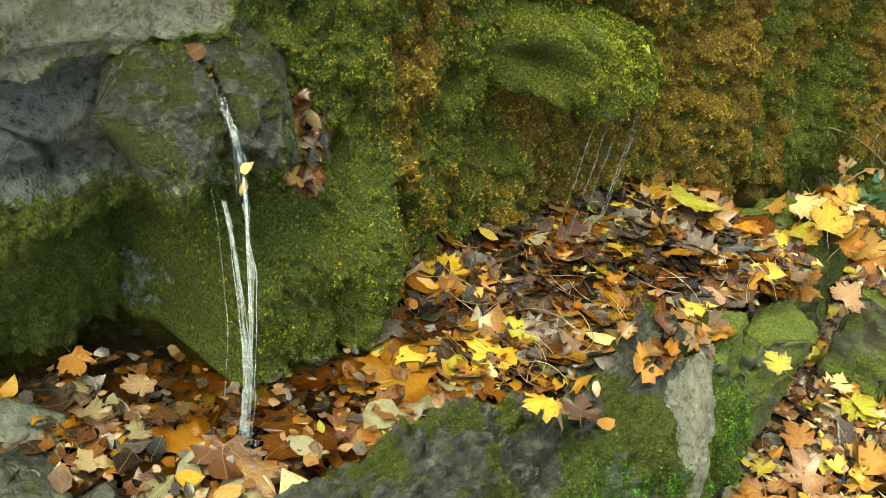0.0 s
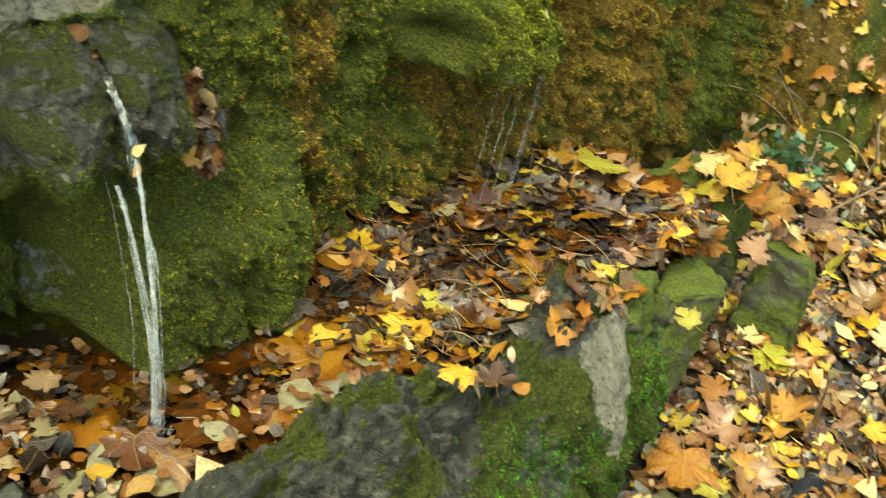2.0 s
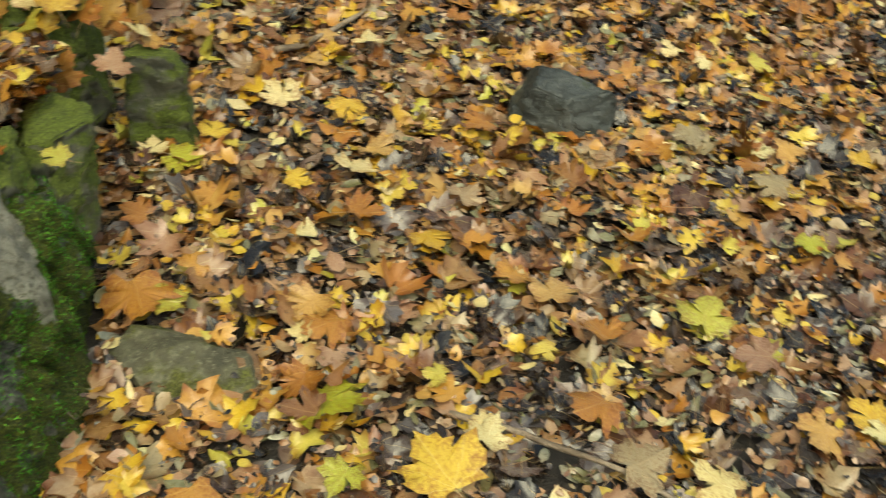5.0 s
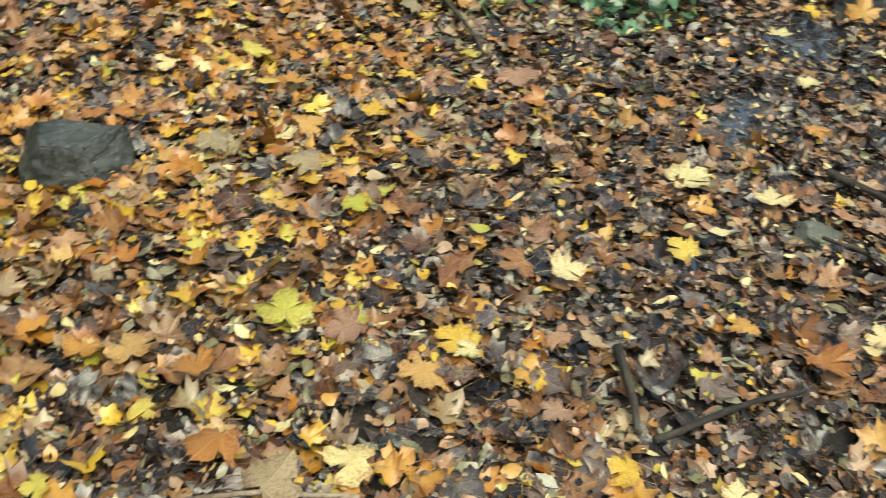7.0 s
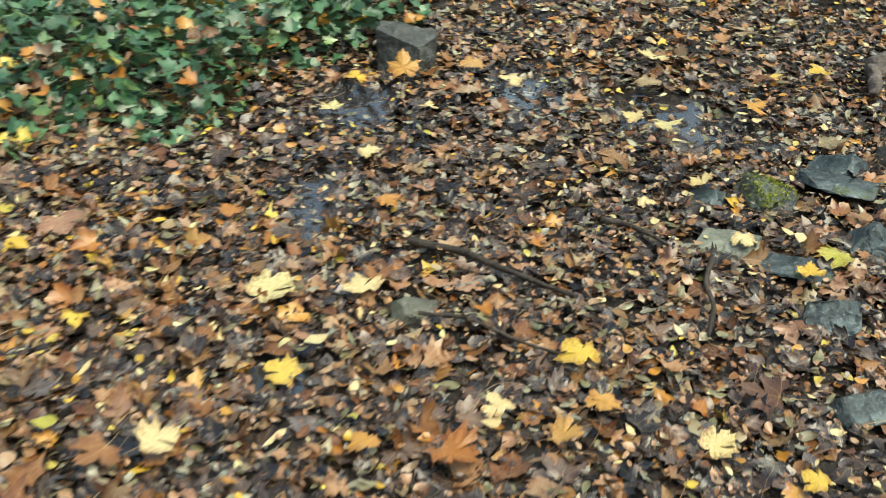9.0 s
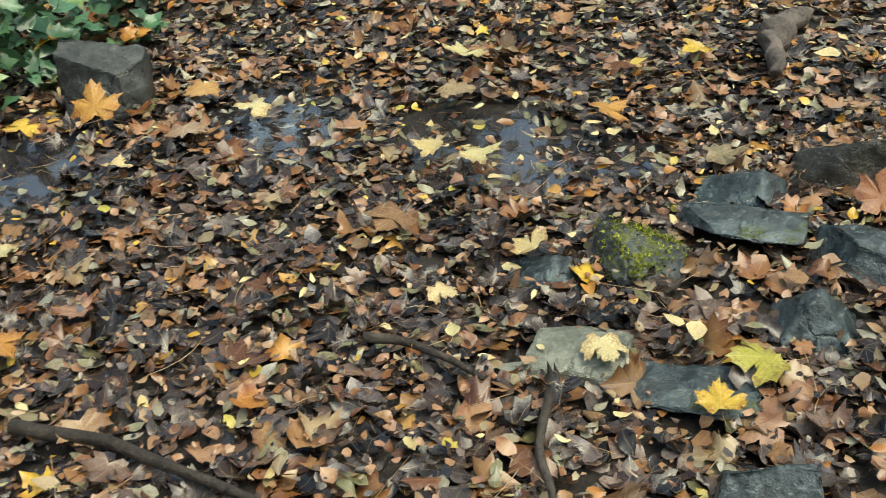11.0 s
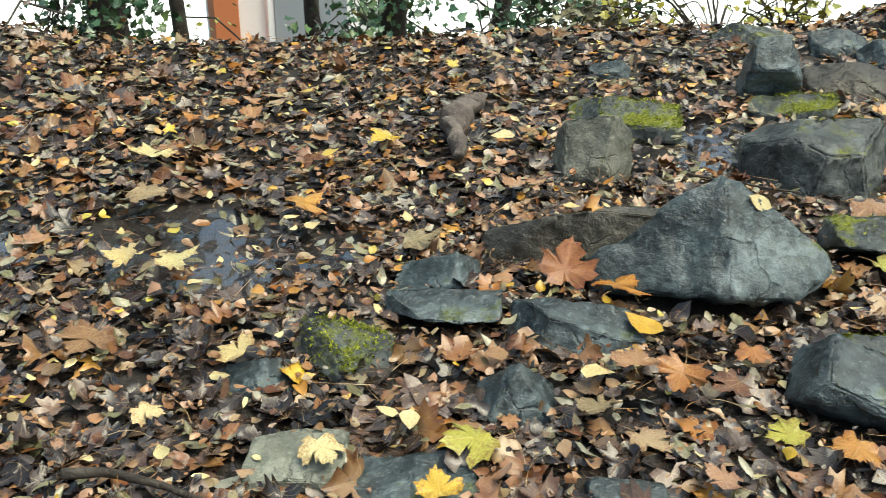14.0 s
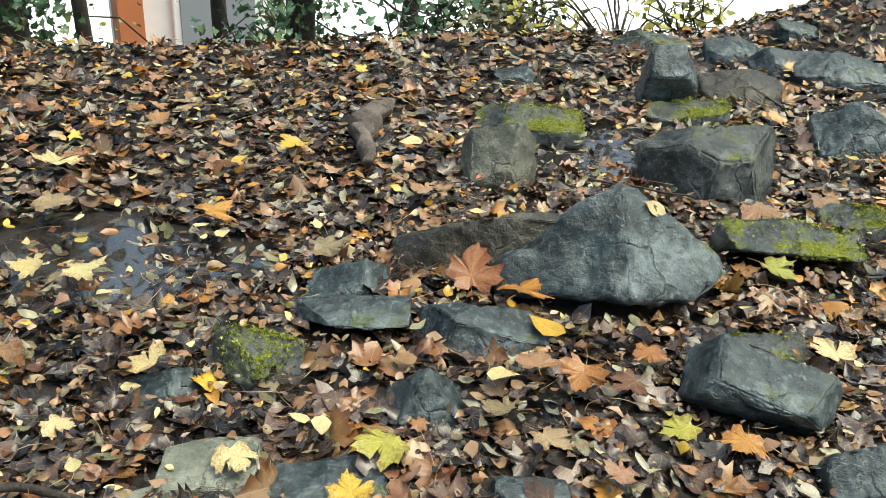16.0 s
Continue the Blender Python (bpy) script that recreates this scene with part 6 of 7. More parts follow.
def fuzz(name, clumps, shoots, radius, mat, pick, size, label):
    """Moss in round clumps: each a spray of short shoots standing out from its middle."""
    s, z = mrng.uniform(-0.1, 2.4, clumps), mrng.uniform(0.28, 1.05, clumps)
    rock, ochre, pale = wall_cover(s, z)
    ok = mrng.uniform(0, 1, clumps) < pick(rock, ochre, pale, s, z)
    s, z = s[ok], z[ok]
    o = wall_off(s, z)
    mid = np.repeat(wall_point(s, z, o - 0.001), shoots, axis=0)
    out = np.array([WALL_N[0], WALL_N[1], 0.0])
    d = mrng.normal(size=(len(mid), 3))
    d /= np.linalg.norm(d, axis=1, keepdims=True)
    d += np.clip(-(d @ out), 0, None)[:, None] * 2 * out
    r = np.repeat(mrng.uniform(radius[0], radius[1], len(s)), shoots)
    pts = mid + d * (r * mrng.uniform(0.75, 1.0, len(r)))[:, None] + np.array([0, 0, -0.2]) * r[:, None]
    return tagged(new(name, scatter(name, pts, mrng.uniform(size[0], size[1], len(pts)), MOSS_TUFT, mat, mrng, 22, 0.9, lean=d + 0.25 * out)), label, "moss", kind="stuff")


fuzz("moss", 20000, 8, (0.003, 0.007), MAT_MOSS, lambda r, o, p, s, z: sstep(0.22, 0.30, s + 0.05 * fbm(s, z, 0, 9.0, 2, 5)) * (1 - np.maximum(r, p)) * (1 - 0.8 * o), (0.004, 0.0075), "deep green moss cushions covering the rock wall")
# darker moss tint below and left of the spout stands in for shade
fuzz("moss", 15000, 8, (0.003, 0.007), MAT_EDGE_MOSS, lambda r, o, p, s, z: sstep(0.32, 0.24, s + 0.05 * fbm(s, z, 0, 9.0, 2, 5)) * (1 - np.maximum(r, p)), (0.004, 0.0075), "olive moss on the left of the wall, shade put into its colour")
fuzz("moss", 24000, 8, (0.003, 0.008), MAT_OCHRE, lambda r, o, p, s, z: (1 - np.maximum(r, p)) * (0.08 + 0.92 * o) * sstep(0.3, 0.5, s), (0.0045, 0.0085), "ochre and rusty moss hanging on the rock wall")

edge_xyz = np.stack([ex, ey, eh], -1)
du, dv = np.gradient(edge_xyz, axis=0), np.gradient(edge_xyz, axis=1)
en_ = np.cross(dv, du)
en_ /= np.linalg.norm(en_, axis=-1, keepdims=True) + 1e-9
pick_u, pick_v = mrng.integers(2, ENL - 2, 90000), mrng.integers(15, ENA - 8, 90000)
ok = mrng.uniform(0, 1, 90000) < (1 - edge_bare[pick_u, pick_v]) * sstep(0.0, 0.05, edge_xyz[pick_u, pick_v, 2])
pick_u, pick_v = pick_u[ok], pick_v[ok]
en_ *= np.sign(np.sum(en_ * np.stack([ew * EDGE_W[0], ew * EDGE_W[1], eh - 0.1], -1), -1, keepdims=True))
edge_moss = new("moss", scatter("moss", edge_xyz[pick_u, pick_v] + mrng.normal(0, 0.003, (len(pick_u), 3)), mrng.uniform(0.004, 0.008, len(pick_u)), MOSS_TUFT, MAT_EDGE_MOSS, mrng, 35, 0.9, lean=en_[pick_u, pick_v]))
tagged(edge_moss, "short bright green moss on the edge stone", "moss", kind="stuff")

pick_u, pick_v = mrng.integers(2, ENL - 2, 60000), mrng.integers(int(0.5 * ENA), ENA - 6, 60000)
el_, eh_ = EL[pick_u, pick_v], edge_xyz[pick_u, pick_v, 2]
ok = mrng.uniform(0, 1, 60000) < sstep(0.35, 0.65, el_) * sstep(0.38, 0.25, eh_) * sstep(0.0, 0.05, eh_) * (1 - e_pale[pick_u, pick_v]) * (0.9 + fbm(el_, eh_, 0, 9.0, 3, 17))
pick_u, pick_v = pick_u[ok], pick_v[ok]
tagged(new("moss", scatter("moss", edge_xyz[pick_u, pick_v] + mrng.normal(0, 0.003, (len(pick_u), 3)), mrng.uniform(0.005, 0.009, len(pick_u)), MOSS_TUFT, MAT_EMERALD, mrng, 35, 0.9, lean=en_[pick_u, pick_v])), "vivid emerald moss low on the edge stone", "moss", kind="stuff")

# leaves and stalks lying on the edge stone
for words, n, outline, mat, size in (("brown leaves lying on the edge stone", 34, MAPLE_LOW, MAT_BROWN, (0.03, 0.06)), ("orange leaves lying on the edge stone", 18, MAPLE_LOW, MAT_ORANGE, (0.03, 0.06)), ("dark wet leaves lying on the edge stone", 40, OVAL_WIDE, MAT_DARK, (0.025, 0.055)), ("tan leaves lying on the edge stone", 14, OVAL, MAT_TAN, (0.03, 0.06))):
    iu = np.clip(((0.55 + 0.75 * mrng.uniform(0, 1, n) ** 0.7 + 0.55) / 2.02 * ENL).astype(int), 2, ENL - 3)
    iv = (ENA * mrng.uniform(0.2, 0.48, n)).astype(int)
    tagged(new("leaves_on_stone", scatter("leaves_on_stone", edge_xyz[iu, iv] + np.array([0, 0, 0.008]), mrng.uniform(size[0], size[1], n), outline, mat, mrng, 16, 0.9, lean=en_[iu, iv] + np.array([0, 0, 0.6]))), words, "leaf litter", kind="stuff")

# ---------------------------------------------------------------- mossy bank past the end of the wall
BU, BV = np.meshgrid(np.linspace(0, 3.0, 210), np.linspace(-0.1, 1.5, 112), indexing="ij")
bx = np.interp(BU, (0.0, 0.75, 1.5, 3.0), (1.18, 1.86, 2.62, 4.0))
by = np.interp(BU, (0.0, 0.75, 1.5, 3.0), (2.80, 3.12, 3.24, 3.60))
bn = fbm(BU, BV, 0, 3.0, 3, 241)
boff = 0.07 * bn + 0.05 * fbm(BU, BV, 0, 8.0, 3, 243) + 0.035 * cushions(BU + 0.03 * bn, 0.75 * BV, 12.0, 244)[0] + 0.02 * cushions(BU, BV, 31.0, 245)[0]
bank_xyz = np.stack([bx - 0.30 * boff, by - 0.95 * boff + 0.42 * BV, BV - 0.02], -1)
b_ochre = np.clip(0.55 + 0.8 * fbm(BU * 2, BV * 0.6, 0, 3.0, 3, 247), 0, 1)
b_bare = np.clip(sstep(0.35, 0.7, fbm(BU, BV, 0, 5.0, 3, 249)), 0, 1)
bank_cov = np.stack([b_bare, b_ochre, 0 * BU, 0 * BU + 1], -1).reshape(-1, 4)
bank = new("wall_bank", mesh_from("wall_bank", bank_xyz.reshape(-1, 3), grid_faces(210, 112), MAT_WALL, colour=bank_cov))
tagged(bank, "steep bank overgrown with ochre and green moss", "bank", kind="structure")
face = -np.cross(np.gradient(bank_xyz, axis=0), np.gradient(bank_xyz, axis=1))
face /= np.linalg.norm(face, axis=-1, keepdims=True) + 1e-9
face *= np.sign(-face[..., 1:2])
for words, n, mat, want in (("ochre moss tufts on the steep bank", 26000, MAT_OCHRE, b_ochre), ("green moss tufts on the steep bank", 20000, MAT_MOSS, 1 - 0.6 * b_ochre)):
    iu, iv = mrng.integers(0, 210, n), mrng.integers(4, 77, n)
    ok = mrng.uniform(0, 1, n) < want[iu, iv] * (1 - b_bare[iu, iv])
    iu, iv = iu[ok], iv[ok]
    pts = bank_xyz[iu, iv] + mrng.normal(0, 0.006, (len(iu), 3))
    tagged(new("moss", scatter("moss", pts, mrng.uniform(0.008, 0.016, len(iu)), MOSS_TUFT, mat, mrng, 35, 0.9, lean=face[iu, iv])), words, "moss", kind="stuff")
for words, n, outline, mat, size in (("orange leaves caught on the mossy bank", 320, MAPLE_LOW, MAT_ORANGE, (0.035, 0.08)), ("yellow leaves caught on the mossy bank", 150, MAPLE_LOW, MAT_YELLOW, (0.03, 0.075)), ("tan leaves caught on the mossy bank", 420, OVAL_WIDE, MAT_TAN, (0.025, 0.055))):
    iu, iv = mrng.integers(0, 210, n), (6 + 70 * mrng.uniform(0, 1, n) ** 2.2).astype(int)
    ok = mrng.uniform(0, 1, n) < 0.75 + 1.2 * fbm(iu * 0.01, iv * 0.01, 0, 4.0, 2, 251)
    iu, iv = iu[ok], iv[ok]
    tagged(new("bank_leaves", scatter("bank_leaves", bank_xyz[iu, iv] + 0.012 * face[iu, iv], mrng.uniform(size[0], size[1], len(iu)), outline, mat, mrng, 30, 0.9, lean=face[iu, iv] + np.array([0, 0, 0.7]))), words, "leaf litter", kind="stuff")
for k, (x0, y0, dx, dy, ln) in enumerate(((1.62, 2.72, -0.05, 0.05, 0.62), (1.96, 2.62, -0.22, 0.12, 0.8), (1.42, 2.62, 0.3, 0.1, 0.4))):
    tt = np.linspace(0, 1, 16)
    tw = np.stack([x0 + dx * tt + 0.02 * vnoise(tt * 5, k, 0, 5), y0 + dy * tt + 0.02 * vnoise(tt * 5, k, 3, 5), float(land(x0, y0)) + 0.01 + ln * tt * (0.9 if k < 2 else 0.5)], -1)
    tagged(new("twig", tubes("twig", [tw], [0.0055], MAT_TWIG, 6)), "thin bare twig standing up from the leaves", "twig", "twigs by the bank")

# ---------------------------------------------------------------- sticks and twigs
def stick(name, label, a, b, radius, mat, lift=0.048, bend=0.04, category="stick"):
    t = np.linspace(0, 1, 14)
    x, y = a[0] + (b[0] - a[0]) * t, a[1] + (b[1] - a[1]) * t
    ln = math.hypot(b[0] - a[0], b[1] - a[1])
    k = a[0] * 13.7
    x, y = x + bend * ln * vnoise(t * 3, k, 0, 2), y + bend * ln * vnoise(t * 3, k, 4, 2)
    z = land(x, y) + lift + 0.3 * bend * ln * vnoise(t * 4, k, 8, 2)
    ob = new(name, tubes(name, [np.stack([x, y, z], -1)], [radius * (1 - 0.45 * t + 0.12 * vnoise(t * 12, k, 1, 3))], mat, 7))
    return tagged(ob, label, category, "sticks in the litter")


for a, b, r, mat, label in (
    ((2.97, -0.36), (2.64, -0.77), 0.013, MAT_BARK, "dark wet stick lying in the leaves"), ((2.79, -1.17), (2.45, -1.06), 0.009, MAT_BARK, "short dark stick beside the pale stone"),
    ((1.70, -0.02), (1.99, -0.31), 0.009, MAT_BARK, "thin dark stick among the leaves"), ((1.95, 0.09), (1.71, 0.0), 0.012, MAT_BARK, "short black stick among the leaves"),
    ((1.60, 2.29), (1.99, 2.40), 0.011, MAT_TWIG, "pale bent stick on the leaf slope"), ((1.12, 0.93), (1.35, 0.48), 0.008, MAT_TWIG, "thin brown stick under maple leaves"),
    ((3.02, -0.93), (2.86, -1.1), 0.010, MAT_BARK, "dark stick end in the leaves"), ((3.41, -2.64), (3.15, -2.79), 0.004, MAT_BARK, "thin dark twig before the boulder"),
    ((3.77, 1.17), (3.28, 0.82), 0.010, MAT_BARK, "dark twig at the rim of the ivy"), ((2.62, -0.35), (2.35, -0.75), 0.006, MAT_BARK, "thin dark twig in the litter"),
):
    stick("stick", label, a, b, r, mat)
lt = np.linspace(0, 1, 40)
lx, ly = 4.26 - 0.46 * lt + 0.03 * np.sin(4 * lt), -2.54 + 0.38 * lt + 0.04 * np.sin(3 * lt)
lz = land(lx, ly) + 0.035 + 0.02 * np.sin(2.6 * lt)
log_r = (0.046 - 0.02 * lt) * (1 + 0.35 * fbm(lt * 1.0, 0 * lt, 0, 4.0, 3, 12)) * np.sqrt(np.clip(1 - np.abs(2 * lt - 1) ** 10, 0.05, 1))
log_me = tubes("log", [np.stack([lx, ly, lz], -1)], [log_r], MAT_LOG, 22)
log_co = np.empty(len(log_me.vertices) * 3)
log_me.vertices.foreach_get("co", log_co)
log_co = log_co.reshape(-1, 3)
log_co += 0.012 * np.stack([fbm(log_co[:, 0], log_co[:, 1], log_co[:, 2], 24.0, 3, k) for k in (301, 302, 303)], -1)
log_me.vertices.foreach_set("co", log_co.ravel())
tagged(new("log", log_me), "short rotten log lying in the litter", "log", "sticks in the litter")
trng = np.random.default_rng(5)
twigs = new("bare_twigs")
twigs.location = (1.30, 2.78, 0.28)
for k in range(12):
    p0 = np.array([trng.normal(0, 0.07), trng.normal(0, 0.07), 0.0])
    d = np.array([trng.normal(-0.25, 0.35), trng.normal(-0.4, 0.3), trng.uniform(0.15, 0.8)])
    t = np.linspace(0, 1, 8)[:, None]
    part("twig", tubes("twig", [p0 + d * t * 0.45 + np.array([0, 0, -0.12]) * t ** 2], [0.0028], MAT_TWIG, 5), twigs)
tagged(twigs, "bleached bare twigs sticking out beside the wall", "twigs")

# ivy trailing down the end of the wall
vine = new("ivy_vine")
vine.location = (1.17, 2.80, 0.0)
vt = np.linspace(0, 1, 20)
vx, vy, vz = 0.03 * vnoise(vt * 4, 1, 0, 3), 0.03 * vnoise(vt * 4, 5, 0, 3), 0.95 - 0.72 * vt
part("stem", tubes("stem", [np.stack([vx, vy, vz], -1)], [0.004 * np.ones(20)], MAT_TWIG, 5), vine)
vrng = np.random.default_rng(3)
vk = vrng.integers(0, 20, 26)
vp = np.stack([vx[vk], vy[vk], vz[vk]], -1) + vrng.normal(0, 0.03, (26, 3))
part("leaves", scatter("leaves", vp, vrng.uniform(0.03, 0.05, 26), IVY, MAT_IVY, vrng, 30, 0.6, lean=np.tile([0.5, -0.8, 0.4], (26, 1))), vine)
tagged(vine, "thin ivy vine trailing down beside the wall", "ivy")
clump_p = np.array([1.30, 2.62, 0.20]) + vrng.normal(0, 1, (60, 3)) * np.array([0.07, 0.07, 0.05])
tagged(new("ivy_tuft", scatter("ivy_tuft", clump_p, vrng.uniform(0.03, 0.055, 60), IVY, MAT_IVY, vrng, 35, 0.6)), "small tuft of ivy at the foot of the bank", "ivy", kind="stuff")

# ---------------------------------------------------------------- ivy on the ground
irng = np.random.default_rng(55)
ix, iy = irng.uniform(2.6, 7.0, 20000), irng.uniform(-0.9, 4.2, 20000)
inside = ix - np.interp(iy, (-0.9, -0.43, 0.0, 0.4, 0.9, 1.42, 1.8, 2.3), (5.1, 4.5, 4.08, 3.72, 3.66, 3.72, 4.1, 5.2)) + 0.16 * fbm(ix, iy, 0, 3.0, 3, 87)
keep = (inside > 0.0) & (iy > -0.62) & (irng.uniform(0, 1, 20000) < 0.35 + 0.65 * sstep(0.0, 0.35, inside)) & (wall_sq(ix, iy)[1] > 0.0)
ix, iy, inside = ix[keep], iy[keep], inside[keep]
iz = land(ix, iy) + 0.03 + irng.uniform(0.0, 0.2, len(ix)) * sstep(0, 0.4, inside)
ivy = new("ivy", scatter("ivy", np.stack([ix, iy, iz], -1), irng.uniform(0.045, 0.085, len(ix)), IVY, MAT_IVY, irng, 33, 0.7))
tagged(ivy, "dense dark green ivy covering the ground", "ivy", kind="stuff")
for words, n, mat in (("orange leaves lying on the ivy", 420, MAT_ORANGE), ("brown leaves lying on the ivy", 500, MAT_BROWN), ("yellow leaves lying on the ivy", 160, MAT_YELLOW)):
    k = irng.integers(0, len(ix), n)
    k = k[irng.uniform(0, 1, n) < 1.1 - 0.8 * sstep(0.2, 1.6, inside[k])]
    tagged(new("leaves_on_ivy", scatter("leaves_on_ivy", np.stack([ix[k], iy[k], iz[k] + 0.02], -1), irng.uniform(0.03, 0.075, len(k)), MAPLE_LOW, mat, irng, 28, 1.0)), words, "leaf litter", kind="stuff")

# ---------------------------------------------------------------- trees and a house past the brow
def tree(at, radius, height, lean, seed, ivy_clad, label):
    rng = np.random.default_rng(seed)
    base = new("tree")
    z0 = float(land(at[0], at[1])) - 0.1
    base.location = (at[0], at[1], z0)
    t = np.linspace(0, 1, 24)
    px, py, pz = lean[0] * t + 0.05 * vnoise(t * 5, seed, 0, 1), lean[1] * t + 0.05 * vnoise(t * 5, seed, 3, 1), height * t
    part("trunk", tubes("trunk", [np.stack([px, py, pz], -1)], [0.72 * radius * (1.15 - 0.6 * t + 0.3 * np.exp(-t * 25))], MAT_BARK, 12), base)
    limbs = []
    for k in range(11):
        f = rng.uniform(0.08, 0.95)
        p0 = np.array([np.interp(f, t, px), np.interp(f, t, py), height * f])
        d = np.array([rng.normal(0, 1), rng.normal(0, 1), rng.uniform(0.2, 1.0)])
        tt = np.linspace(0, 1, 9)[:, None]
        limbs.append(p0 + d * tt * rng.uniform(0.5, 1.3) + 0.06 * rng.normal(size=(9, 3)) * tt)
    for limb in limbs:
        part("limb", tubes("limb", [limb], [radius * 0.12], MAT_BARK, 6), base)
    ends = np.concatenate([l[3:] for l in limbs])
    c = np.repeat(ends, 4, axis=0) + rng.normal(0, 0.16, (len(ends) * 4, 3))
    part("crown", scatter("crown", c, rng.uniform(0.025, 0.05, len(c)), OVAL_WIDE, MAT_LIME if seed % 2 else MAT_BROWN, rng, 45, 0.8), base, "thin autumn leaves")
    if ivy_clad:
        n = 3200
        f = rng.uniform(0, 0.8, n)
        a = rng.uniform(0, 2 * np.pi, n)
        r = radius * 1.2 + np.abs(rng.normal(0, 0.09, n)) * (1.3 - f)
        pts = np.stack([np.interp(f, t, px) + r * np.cos(a), np.interp(f, t, py) + r * np.sin(a), height * f], -1)
        part("ivy_cover", scatter("ivy_cover", pts, rng.uniform(0.028, 0.055, n), IVY, MAT_IVY, rng, 35, 0.6, lean=np.stack([np.cos(a), np.sin(a), 0.2 + 0 * a], -1)), base, "dark ivy climbing the trunk")
    return tagged(base, label, "tree", "trees past the brow")


TREES = (
    ((6.05, -1.82), 0.10, 5.0, (0.1, 0.0), 61, True, "ivy-clad tree standing past the brow"),
    ((6.6, -2.31), 0.05, 5.0, (0.0, 0.1), 62, False, "slim dark tree past the brow"),
    ((6.91, -3.14), 0.06, 5.0, (0.05, 0.0), 63, False, "slim straight tree past the brow"),
    ((6.3, -3.28), 0.10, 5.0, (0.0, 0.1), 64, True, "broad ivy-covered tree past the brow"),
    ((6.6, -4.1), 0.07, 5.0, (-0.5, -0.6), 65, False, "leaning tree past the brow"),
    ((5.65, -4.25), 0.09, 5.0, (0.0, 0.0), 66, True, "ivy-clad tree with yellowing leaves past the brow"),
    ((4.33, -5.0), 0.045, 5.0, (0.1, 0.0), 67, False, "dark tree trunk past the brow"),
)
for at, r, h, lean, seed, clad, label in TREES:
    tree(at, r, h, lean, seed, clad, label)


def undergrowth(at, spread, height, n, mat, seed, label):
    """A loose shrub: thin stems with many small leaves."""
    rng = np.random.default_rng(seed)
    base = new("shrub")
    base.location = (at[0], at[1], float(land(at[0], at[1])) - 0.03)
    tips = []
    for k in range(14):
        t = np.linspace(0, 1, 9)[:, None]
        d = np.array([rng.normal(0, spread), rng.normal(0, spread), height * rng.uniform(0.6, 1.1)])
        path = d * t + 0.05 * rng.normal(size=(9, 3)) * t
        tips.append(path[2:])
        part("stem", tubes("stem", [path], [0.006], MAT_BARK, 5), base)
    tips = np.concatenate(tips)
    c = tips[rng.integers(0, len(tips), n)] + rng.normal(0, 0.10, (n, 3))
    part("foliage", scatter("foliage", c, rng.uniform(0.03, 0.06, n), IVY, mat, rng, 40, 0.7), base)
    return tagged(base, label, "shrub", "undergrowth at the brow")


for at, spread, height, n, mat, seed, label in (
    ((5.35, -3.40), 0.16, 0.55, 420, MAT_IVY, 71, "dark leafy shrub at the brow"),
    ((5.25, -3.72), 0.18, 0.50, 420, MAT_OLIVE, 72, "olive leafy shrub at the brow"),
    ((5.15, -3.98), 0.16, 0.42, 260, MAT_LIME, 73, "yellow-green shrub at the brow"),
    ((6.15, -1.62), 0.12, 0.55, 170, MAT_IVY, 74, "ivy-tangled shrub at the brow"),
    ((5.85, -2.85), 0.16, 0.45, 260, MAT_IVY, 75, "low dark shrub beside the trees"),
    ((4.75, -4.65), 0.22, 0.35, 160, MAT_LIME, 76, "thin yellowing shrub at the brow"),
):
    undergrowth(at, spread, height, n, mat, seed, label)

brush = new("bare_bush")
brush.location = (4.85, -4.25, float(land(4.85, -4.25)))
bush_rng = np.random.default_rng(44)
for k in range(22):
    a, ln = bush_rng.uniform(0, 2 * np.pi), bush_rng.uniform(0.35, 0.9)
    tt = np.linspace(0, 1, 10)
    rise = bush_rng.uniform(0.08, 0.45)
    side = bush_rng.normal(0, 0.12)
    path = np.stack([ln * tt * math.cos(a) + side * tt ** 2 + 0.015 * vnoise(tt * 6, k, 0, 7), ln * tt * math.sin(a) - side * tt ** 2 + 0.015 * vnoise(tt * 6, k, 5, 7), rise * np.sin(tt * 2.3)], -1)
    part("branch", tubes("branch", [path], [float(bush_rng.uniform(0.003, 0.007))], MAT_BARK, 5), brush)
tagged(brush, "leafless bush with thin arching branches at the brow", "bush")


def plaster(name, tint):
    m, nt, b = material(name, 0.8)
    n = noise_tex(nt, 3.0, 5.0)
    nt.links.new(ramp(nt, n.outputs[0], [(0.3, tuple(0.92 * v for v in tint)), (0.7, tint)]), b.inputs["Base Color"])
    return m


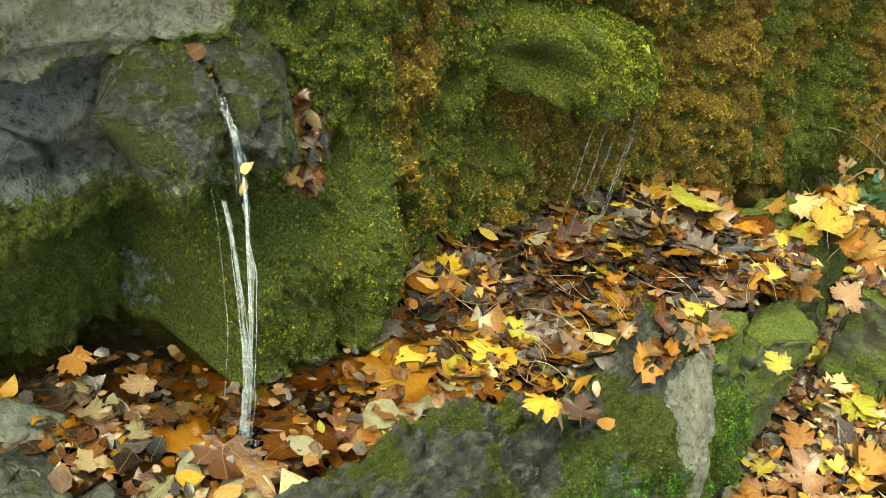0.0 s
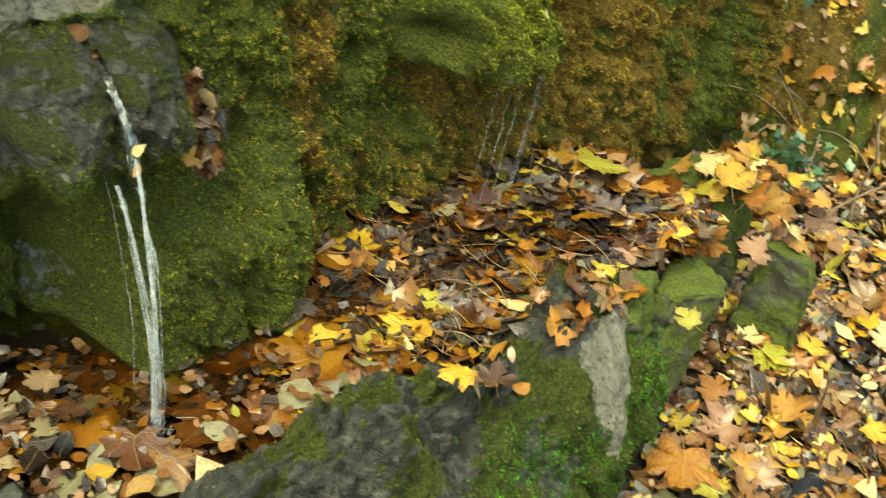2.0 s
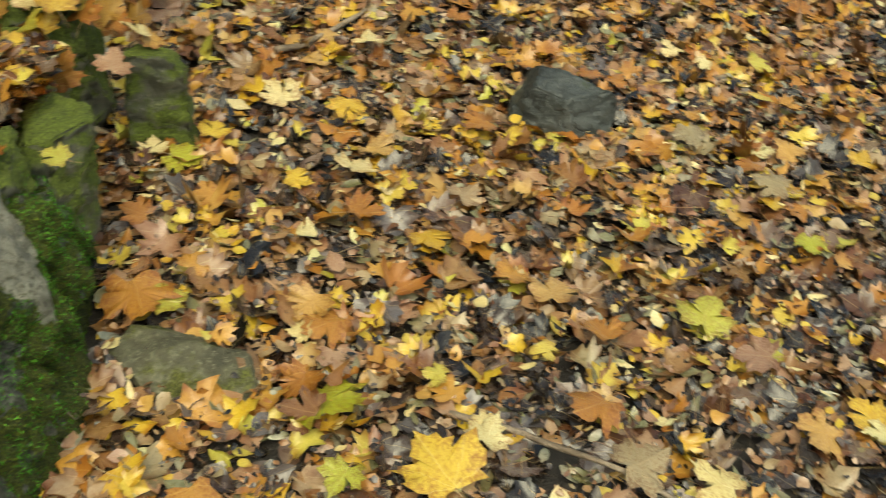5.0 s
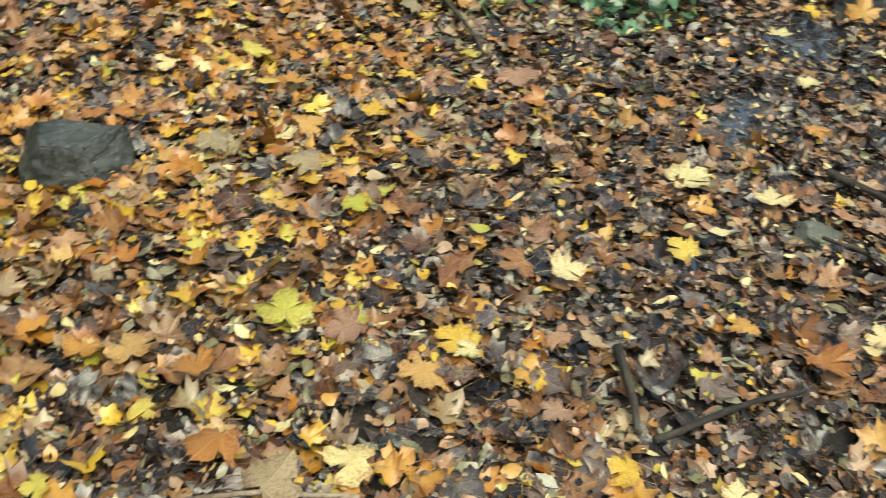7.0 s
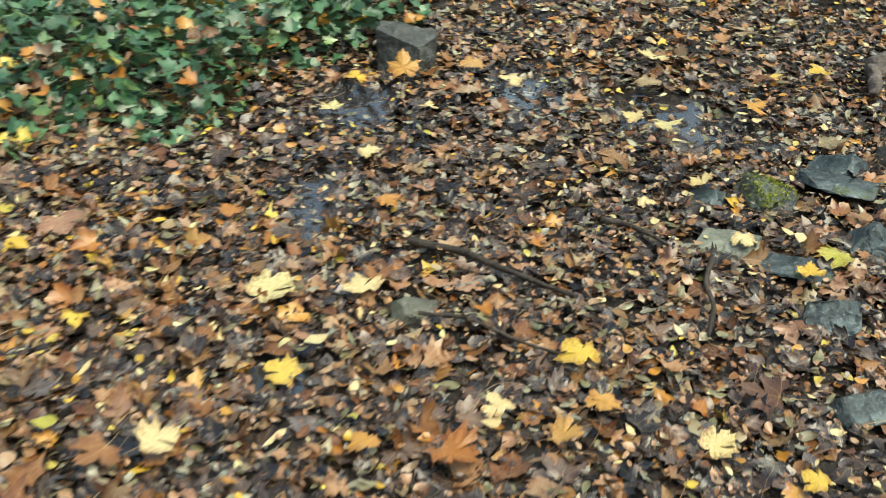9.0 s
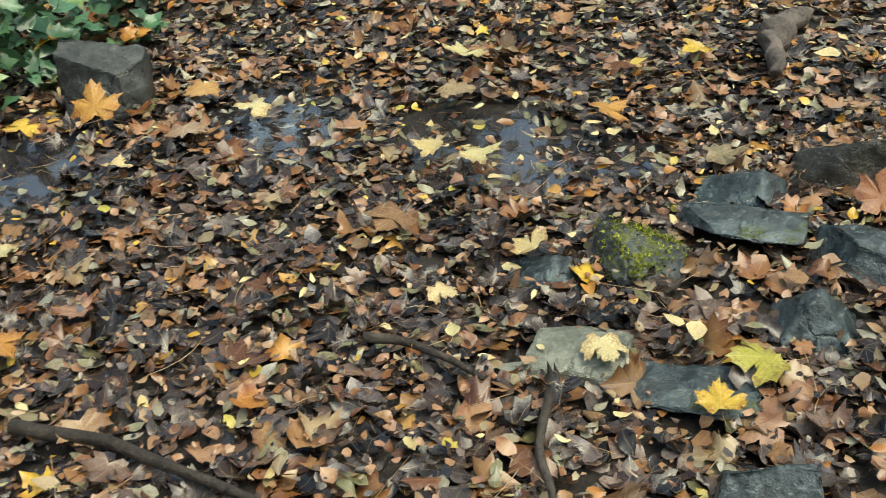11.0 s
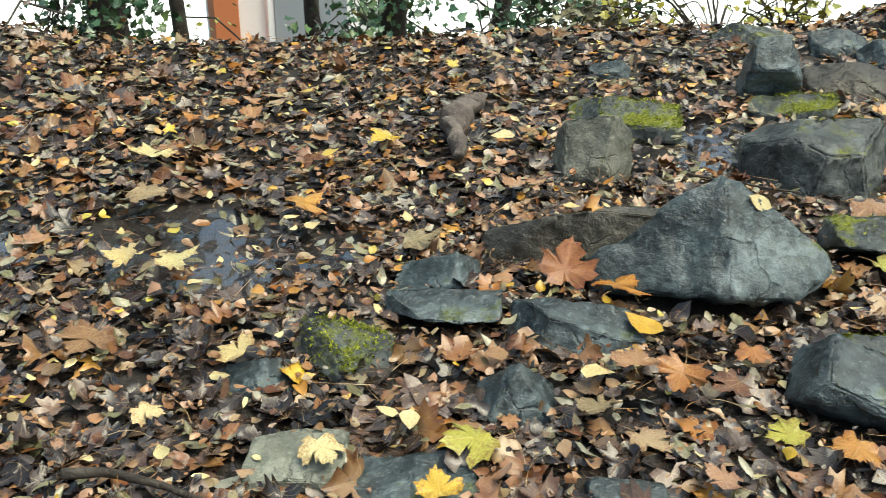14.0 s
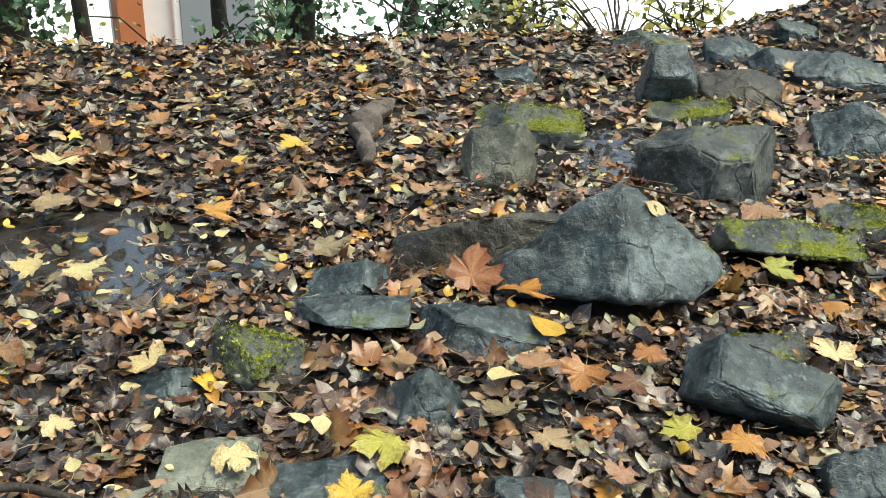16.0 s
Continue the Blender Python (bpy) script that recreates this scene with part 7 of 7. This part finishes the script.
MAT_WHITE, MAT_BAND, MAT_RED = plaster("white_plaster", (0.9, 0.9, 0.89)), plaster("ochre_plaster", (0.62, 0.42, 0.12)), plaster("orange_plaster", (0.6, 0.2, 0.08))
MAT_PANE, _nt, _b = material("window_glass", 0.06, 0.8)
_b.inputs["Base Color"].default_value = (0.32, 0.35, 0.38, 1)
MAT_ROOF = plaster("roof_tile", (0.16, 0.07, 0.05))


def box_mesh(name, size, mat, bevel=0.01):
    bm = bmesh.new()
    bmesh.ops.create_cube(bm, size=1.0, matrix=Matrix.Diagonal((*size, 1)))
    bmesh.ops.bevel(bm, geom=list(bm.edges), offset=bevel, segments=1, affect="EDGES")
    me = bpy.data.meshes.new(name)
    bm.to_mesh(me)
    bm.free()
    me.materials.append(mat)
    return me


house = new("house")
house.matrix_world = pose(14.6, -10.6, -7.0, 0, 0, -97.4)
wall_obj = part("wall", box_mesh("wall", (2.5, 1.6, 11), MAT_WHITE), house)
wall_obj.location = (-3.85, 0.8, 5.5)
band = part("band", box_mesh("band", (2.54, 0.1, 0.35), MAT_BAND), house, "ochre band under the windows")
band.location = (-3.85, -0.03, 2.6)
roof = part("roof", box_mesh("roof", (3.4, 2.6, 0.5), MAT_ROOF, 0.1), house)
roof.location = (-3.85, 0.8, 11.25)
win_frame, win_pane = box_mesh("frame", (1.3, 0.12, 1.7), MAT_WHITE), box_mesh("pane", (1.1, 0.04, 1.5), MAT_PANE, 0.004)
for col in (-3.9,):
    for row in (4.4, 7.6):
        w = part("window", win_frame, house)
        w.location = (col, -0.04, row)
        g = part("pane", win_pane, w)
        g.location = (0, -0.06, 0)
pier = part("pier", box_mesh("pier", (0.35, 0.4, 11), MAT_RED), house, "orange painted pier")
pier.location = (-5.2, -0.2, 5.5)
tagged(house, "white plastered house with an ochre band", "house")

# added glowing sheet that stands in for the white brightness past the brow
glow_sheet, _nt, _b = material("glowing_sheet", 1.0, 0.0)
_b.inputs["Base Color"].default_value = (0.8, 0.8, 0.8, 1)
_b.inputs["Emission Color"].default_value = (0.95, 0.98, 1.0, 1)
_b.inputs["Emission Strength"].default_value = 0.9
backdrop = new("backdrop", box_mesh("backdrop", (220, 1.0, 90), glow_sheet, 0.05))
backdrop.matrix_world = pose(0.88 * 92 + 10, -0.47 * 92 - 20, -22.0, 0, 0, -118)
tagged(backdrop, "glowing white sheet added for the bright background past the brow", "backdrop", kind="structure")
